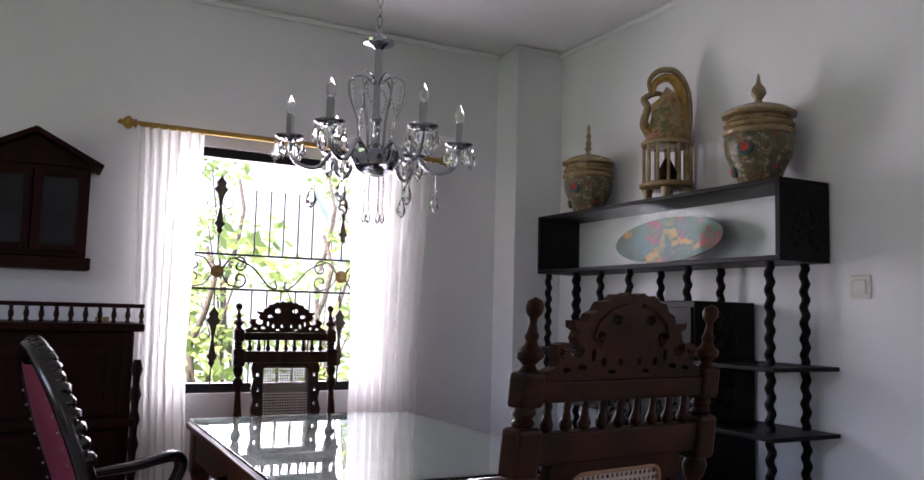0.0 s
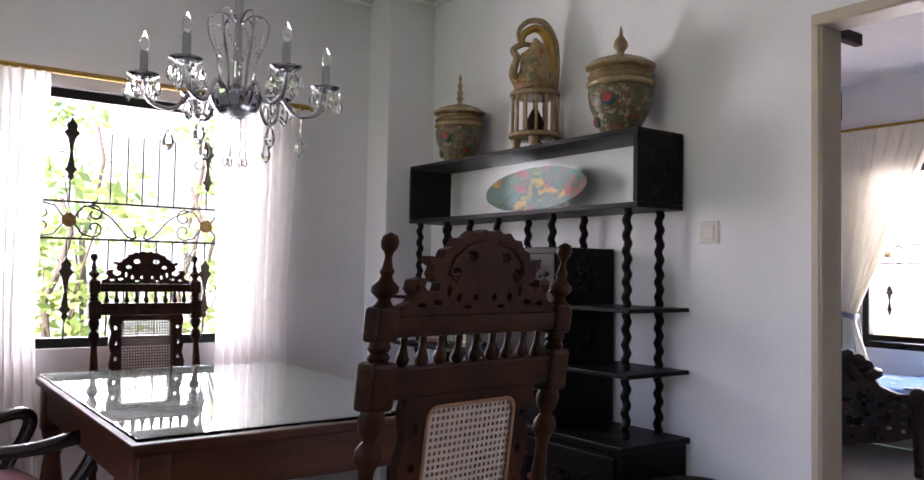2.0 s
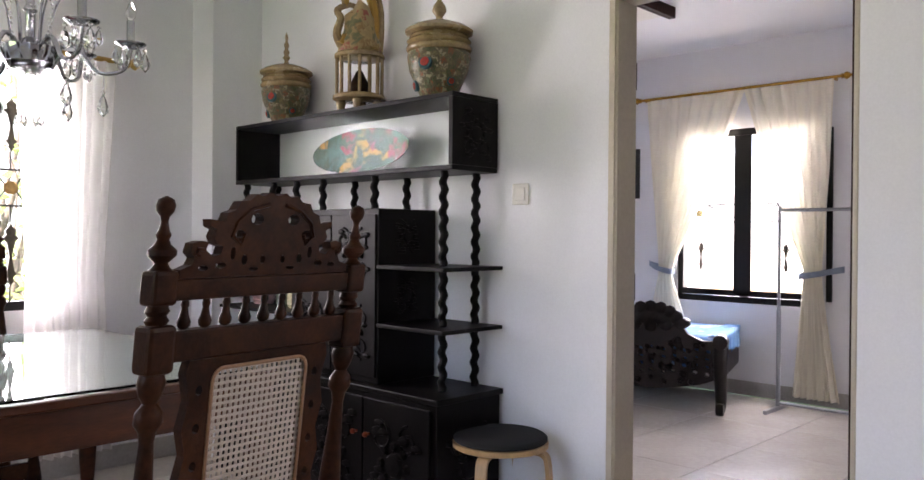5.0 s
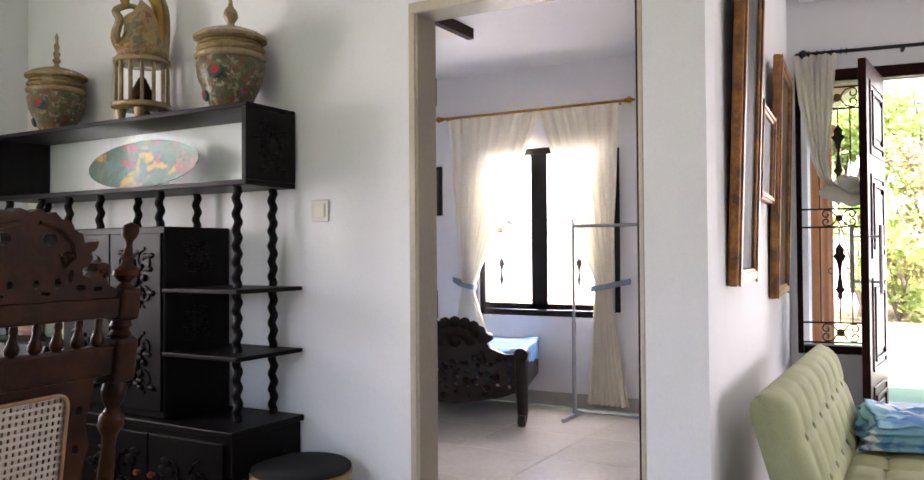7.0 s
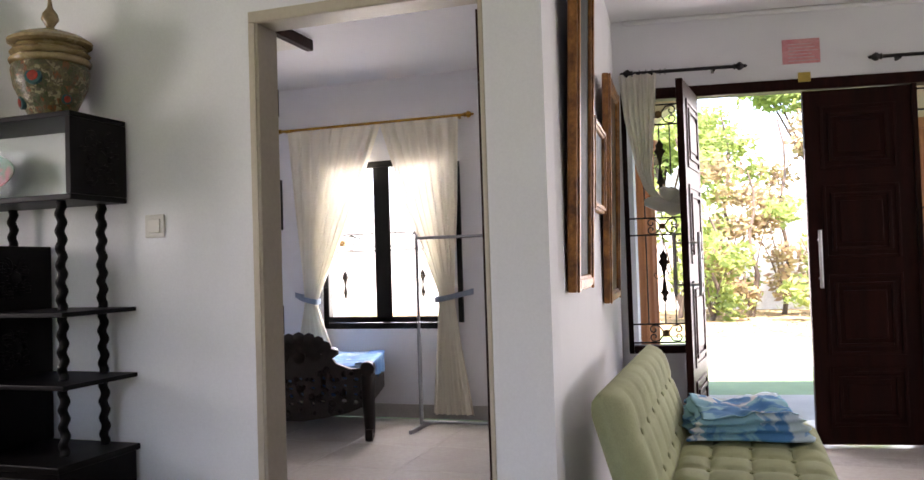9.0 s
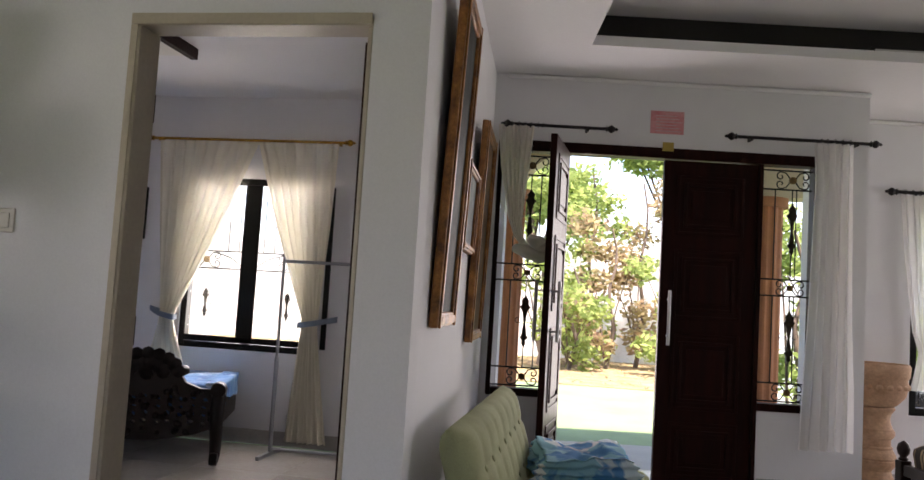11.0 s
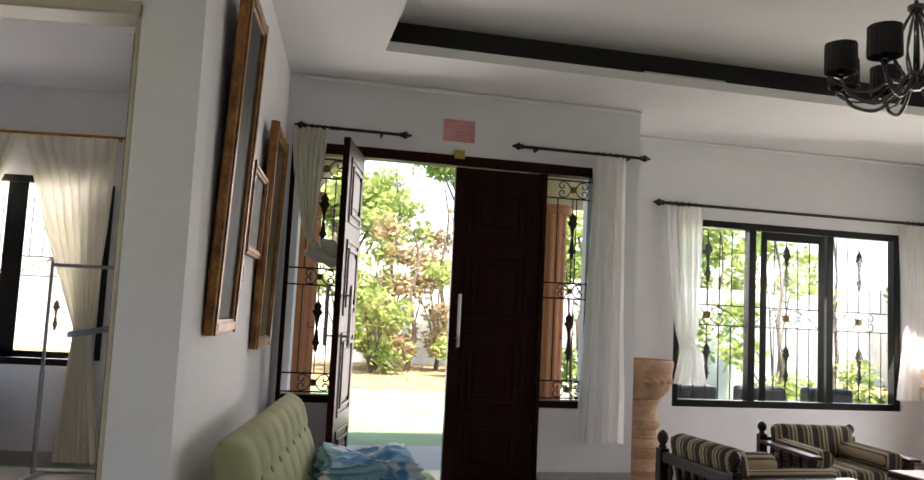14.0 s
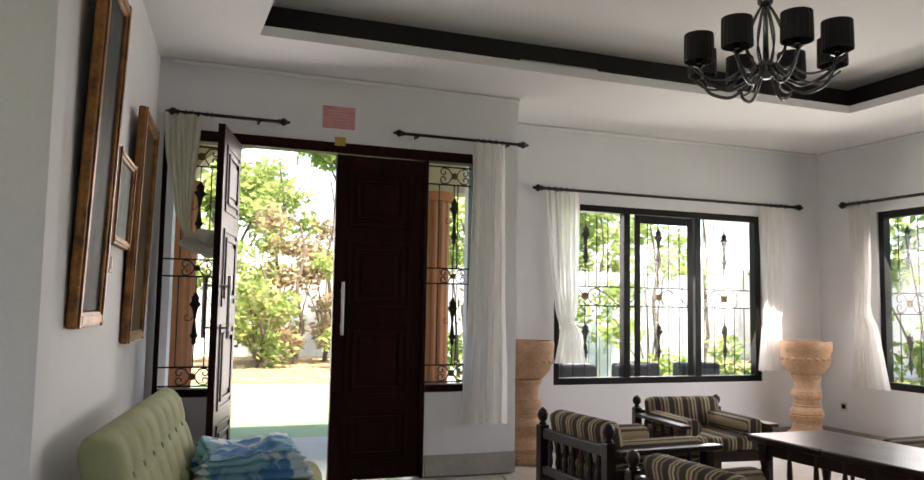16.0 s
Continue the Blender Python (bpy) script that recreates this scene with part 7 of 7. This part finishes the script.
for k in range(1500):
    x, y = rnd.uniform(14.6, 21.3), rnd.uniform(-8, 6)
    u = rnd.uniform(0, 6.28)
    s = rnd.uniform(0.03, 0.07)
    p = Vector((x, y, GZ + 0.025))
    vs = [bm.verts.new(p + Vector((s * math.cos(u + q * 1.57) * (1 if q % 2 else 0.5), s * math.sin(u + q * 1.57) * (1 if q % 2 else 0.5), rnd.uniform(-0.008, 0.03)))) for q in range(4)]
    bm.faces.new(vs)
tagged(link("fallen_leaves", bm, REDLEAF), "dry fallen leaves on the bed", "leaves", kind="stuff")

# porch arch on fluted terracotta columns
ORANGE = mat("terracotta_column_paint", (0.50, 0.20, 0.085), 0.7, vary=0.08, scale=5, bump=0.2, bump_scale=60)
ARCH = mat("cream_render", (0.70, 0.58, 0.40), 0.8, vary=0.05, scale=2, bump=0.2, bump_scale=80)
for y in (0.75, -1.42):
    bm = bmesh.new()
    seg = 48
    rings = []
    for z in (-0.02, 0.15, 0.151, 2.12, 2.121, 2.20):
        fl_ = 0.151 <= z <= 2.12
        rings.append([bm.verts.new(((0.15 if fl_ else 0.19) * (1 - (0.09 if fl_ and i % 4 in (1, 2) else 0)) * math.cos(2 * math.pi * i / seg), (0.15 if fl_ else 0.19) * (1 - (0.09 if fl_ and i % 4 in (1, 2) else 0)) * math.sin(2 * math.pi * i / seg), z)) for i in range(seg)])
    for p, q in zip(rings, rings[1:]):
        for i in range(seg):
            bm.faces.new((p[i], p[(i + 1) % seg], q[(i + 1) % seg], q[i]))
    bm.faces.new(rings[0][::-1])
    bm.faces.new(rings[-1])
    pc = link("porch_column", bm, ORANGE)
    pc.matrix_basis = pose(7.25, y, 0)
    tagged(pc, "fluted terracotta-painted porch column", "column", "porch columns")
bm = bmesh.new()
arc = [(0.98 * math.cos(math.pi * k / 20), 2.2 + 0.42 * math.sin(math.pi * k / 20)) for k in range(21)]
plate(bm, [(1.5, 2.2), (1.5, 3.0), (-1.5, 3.0), (-1.5, 2.2)] + [(-x, z) for x, z in [(a, b) for a, b in arc]], 0.26)
ar = link("porch_arch", bm, ARCH)
ar.matrix_basis = Matrix.Translation((7.12, -0.335, 0)) @ pose(0, 0, 0, 0, 0, -90)
tagged(ar, "cream rendered porch arch", "arch", kind="structure")
turned(tagged(link("porch_roof", box(XF + 0.15, 7.9, -1.95, 1.6, 3.0, 3.12), ARCH), "cream porch ceiling slab", "roof", kind="structure"))
turned(tagged(link("porch_side", box(XB + 0.05, 7.1, 1.32, 1.44, -0.02, 2.98), ARCH), "cream side wall of the porch", "wall", kind="structure"))
tagged(link("roof", box(X0 - 0.5, XL + 1.2, YS - 0.3, 5.0, H + 0.40, H + 0.55), ARCH), "flat roof over the house", "roof", kind="structure")
tagged(link("eaves", box(-3.0, 4.5, 4.3, 5.35, 2.22, 2.30), mat("white_eaves_board", (0.75, 0.74, 0.72), 0.7, vary=0.03)), "white eaves over the dining window", "eaves", kind="structure")

# garden plants
k = 0
for x, y, h, material in ((18.0, 3.0, 3.4, LEAF), (18.6, 1.2, 4.2, LEAF), (17.8, 0.5, 2.2, LEAF), (18.8, -0.3, 3.2, REDLEAF), (19.8, 0.2, 4.6, LEAF), (19.6, -1.0, 4.4, REDLEAF), (18.2, -1.7, 3.8, LEAF), (19.6, -2.6, 4.6, LEAF), (18.4, -3.6, 3.6, LEAF), (19.6, -4.8, 4.4, LEAF), (19.0, -6.4, 3.4, LEAFD), (20.2, 4.2, 4.4, LEAFD), (20.4, -8.2, 4.0, LEAF), (20.0, 6.0, 3.8, LEAF)):
    k += 1
    r_ = random.Random(60 + k)
    lumps = [(r_.uniform(-0.7, 0.7), r_.uniform(-0.8, 0.8), h * f, 0.6, 0.65, 0.46) for f in (0.16, 0.3, 0.45, 0.6, 0.72, 0.85, 1.0)]
    plant("garden_shrub", x, y, GZ, lumps, 215, 0.09, material, "tall loose garden shrub before the wall", "shrub", 0.05, 100 + k, 5)
for x, y, h in ((23.5, 2.0, 7.5), (24.5, -2.8, 8.5), (23.8, -8.0, 7.0), (24.0, 7.5, 8.0)):
    k += 1
    r_ = random.Random(80 + k)
    lumps = [(r_.uniform(-1.8, 1.8), r_.uniform(-2.0, 2.0), h * r_.uniform(0.5, 1.0), 1.1, 1.2, 0.8) for f in range(9)]
    plant("garden_tree", x, y, GZ, lumps, 380, 0.17, LEAF, "leafy garden tree beyond the wall", "tree", 0.16, 140 + k, 7)
for x, y, h, material in ((8.6, -2.6, 2.3, LEAF), (8.9, -3.3, 2.0, LEAF), (9.6, -4.2, 2.2, LEAFD), (10.2, -6.2, 2.6, LEAF), (9.4, -7.6, 2.0, LEAFD), (8.2, -8.4, 2.4, LEAF), (6.6, -7.4, 2.2, LEAF), (5.0, -7.6, 2.6, LEAFD), (3.6, -7.2, 2.4, LEAF), (12.0, -8.5, 3.2, LEAF)):
    k += 1
    r_ = random.Random(60 + k)
    lumps = [(r_.uniform(-0.5, 0.5), r_.uniform(-0.6, 0.6), h * f, 0.5, 0.5, 0.36) for f in (0.2, 0.4, 0.6, 0.8, 1.0)]
    plant("garden_shrub", x, y, GZ, lumps, 230, 0.065, material, "leafy shrub outside the living room", "shrub", 0.04, 100 + k, 5)
for x, y, h, material in ((0.2, 7.2, 1.7, LEAF), (1.2, 7.0, 2.0, LEAF), (2.3, 7.3, 2.2, LEAF), (3.4, 7.6, 2.3, LEAFD), (1.8, 8.8, 3.0, LEAF), (3.0, 9.4, 3.2, LEAF), (0.6, 8.8, 2.6, LEAFD), (4.4, 8.8, 3.0, LEAF)):
    k += 1
    r_ = random.Random(60 + k)
    lumps = [(r_.uniform(-0.5, 0.5), r_.uniform(-0.5, 0.5), h * f, 0.55, 0.5, 0.36) for f in (0.15, 0.35, 0.55, 0.75, 0.95)]
    plant("garden_shrub", x, y, GZ, lumps, 100, 0.065, material, "leafy shrub outside the dining window", "shrub", 0.04, 100 + k, 5)
# fence and planters outside the wide window
fe = thing("garden_fence", TURN @ pose(11.5, -5.6, GZ), "pale painted board fence in the garden", "fence")
FENCE = mat("pale_blue_fence_paint", (0.52, 0.56, 0.58), 0.7, vary=0.08, scale=3)
bo = part("fence_board", box(-0.015, 0.015, -0.09, 0.09, 0.05, 1.95, 0.004), FENCE, fe)
bo.location = (0, -2.4, 0)
for i in range(1, 26):
    again(bo, fe, pose(0, -2.4 + 0.2 * i, 0))
for z in (0.4, 1.6):
    part("fence_rail", box(0.016, 0.05, -2.5, 2.7, z, z + 0.08, 0.004), FENCE, fe)
for y in (-2.5, 2.7):
    part("fence_post", box(0.0, 0.09, y - 0.05, y + 0.05, 0, 2.05, 0.006), FENCE, fe)
PL = mat("black_plastic_pot", (0.02, 0.022, 0.025), 0.5, vary=0.1)
for y in (-3.0, -3.7, -4.4):
    p = thing("planter_box", TURN @ pose(6.75, y, 0), "black planter trough outside the window", "planter", "planter troughs")
    part("trough", box(-0.1, 0.1, -0.22, 0.22, 0.42, 0.68, 0.03), PL, p)
    part("stand", box(-0.08, 0.08, -0.2, 0.2, GZ - 0.01, 0.418, 0.01), PL, p)

# ---- floor tiles ----
tv = box(-0.2985, 0.2985, -0.2985, 0.2985, -0.010, 0.0, 0.0015)
tile = part("tile", tv, TILE, fl)
tile.matrix_basis = pose(2.5, 0.4, 0)
spots = [(0.1 + 0.6 * i, -4.4 + 0.6 * j) for i in range(-6, 11) for j in range(-2, 15)]
first = True
for x, y in spots:
    edge = 6.3 if y > 0.9 else 5.47 + 0.158 * (0.62 - y) + (0.7 if y < -2.2 else 0.0)      # the front wall runs askew
    if -3.2 < x and x + 0.3 < edge and y < 4.3:
        if first:
            tile.matrix_basis = pose(x, y, 0)
            first = False
        else:
            again(tile, fl, pose(x, y, 0))
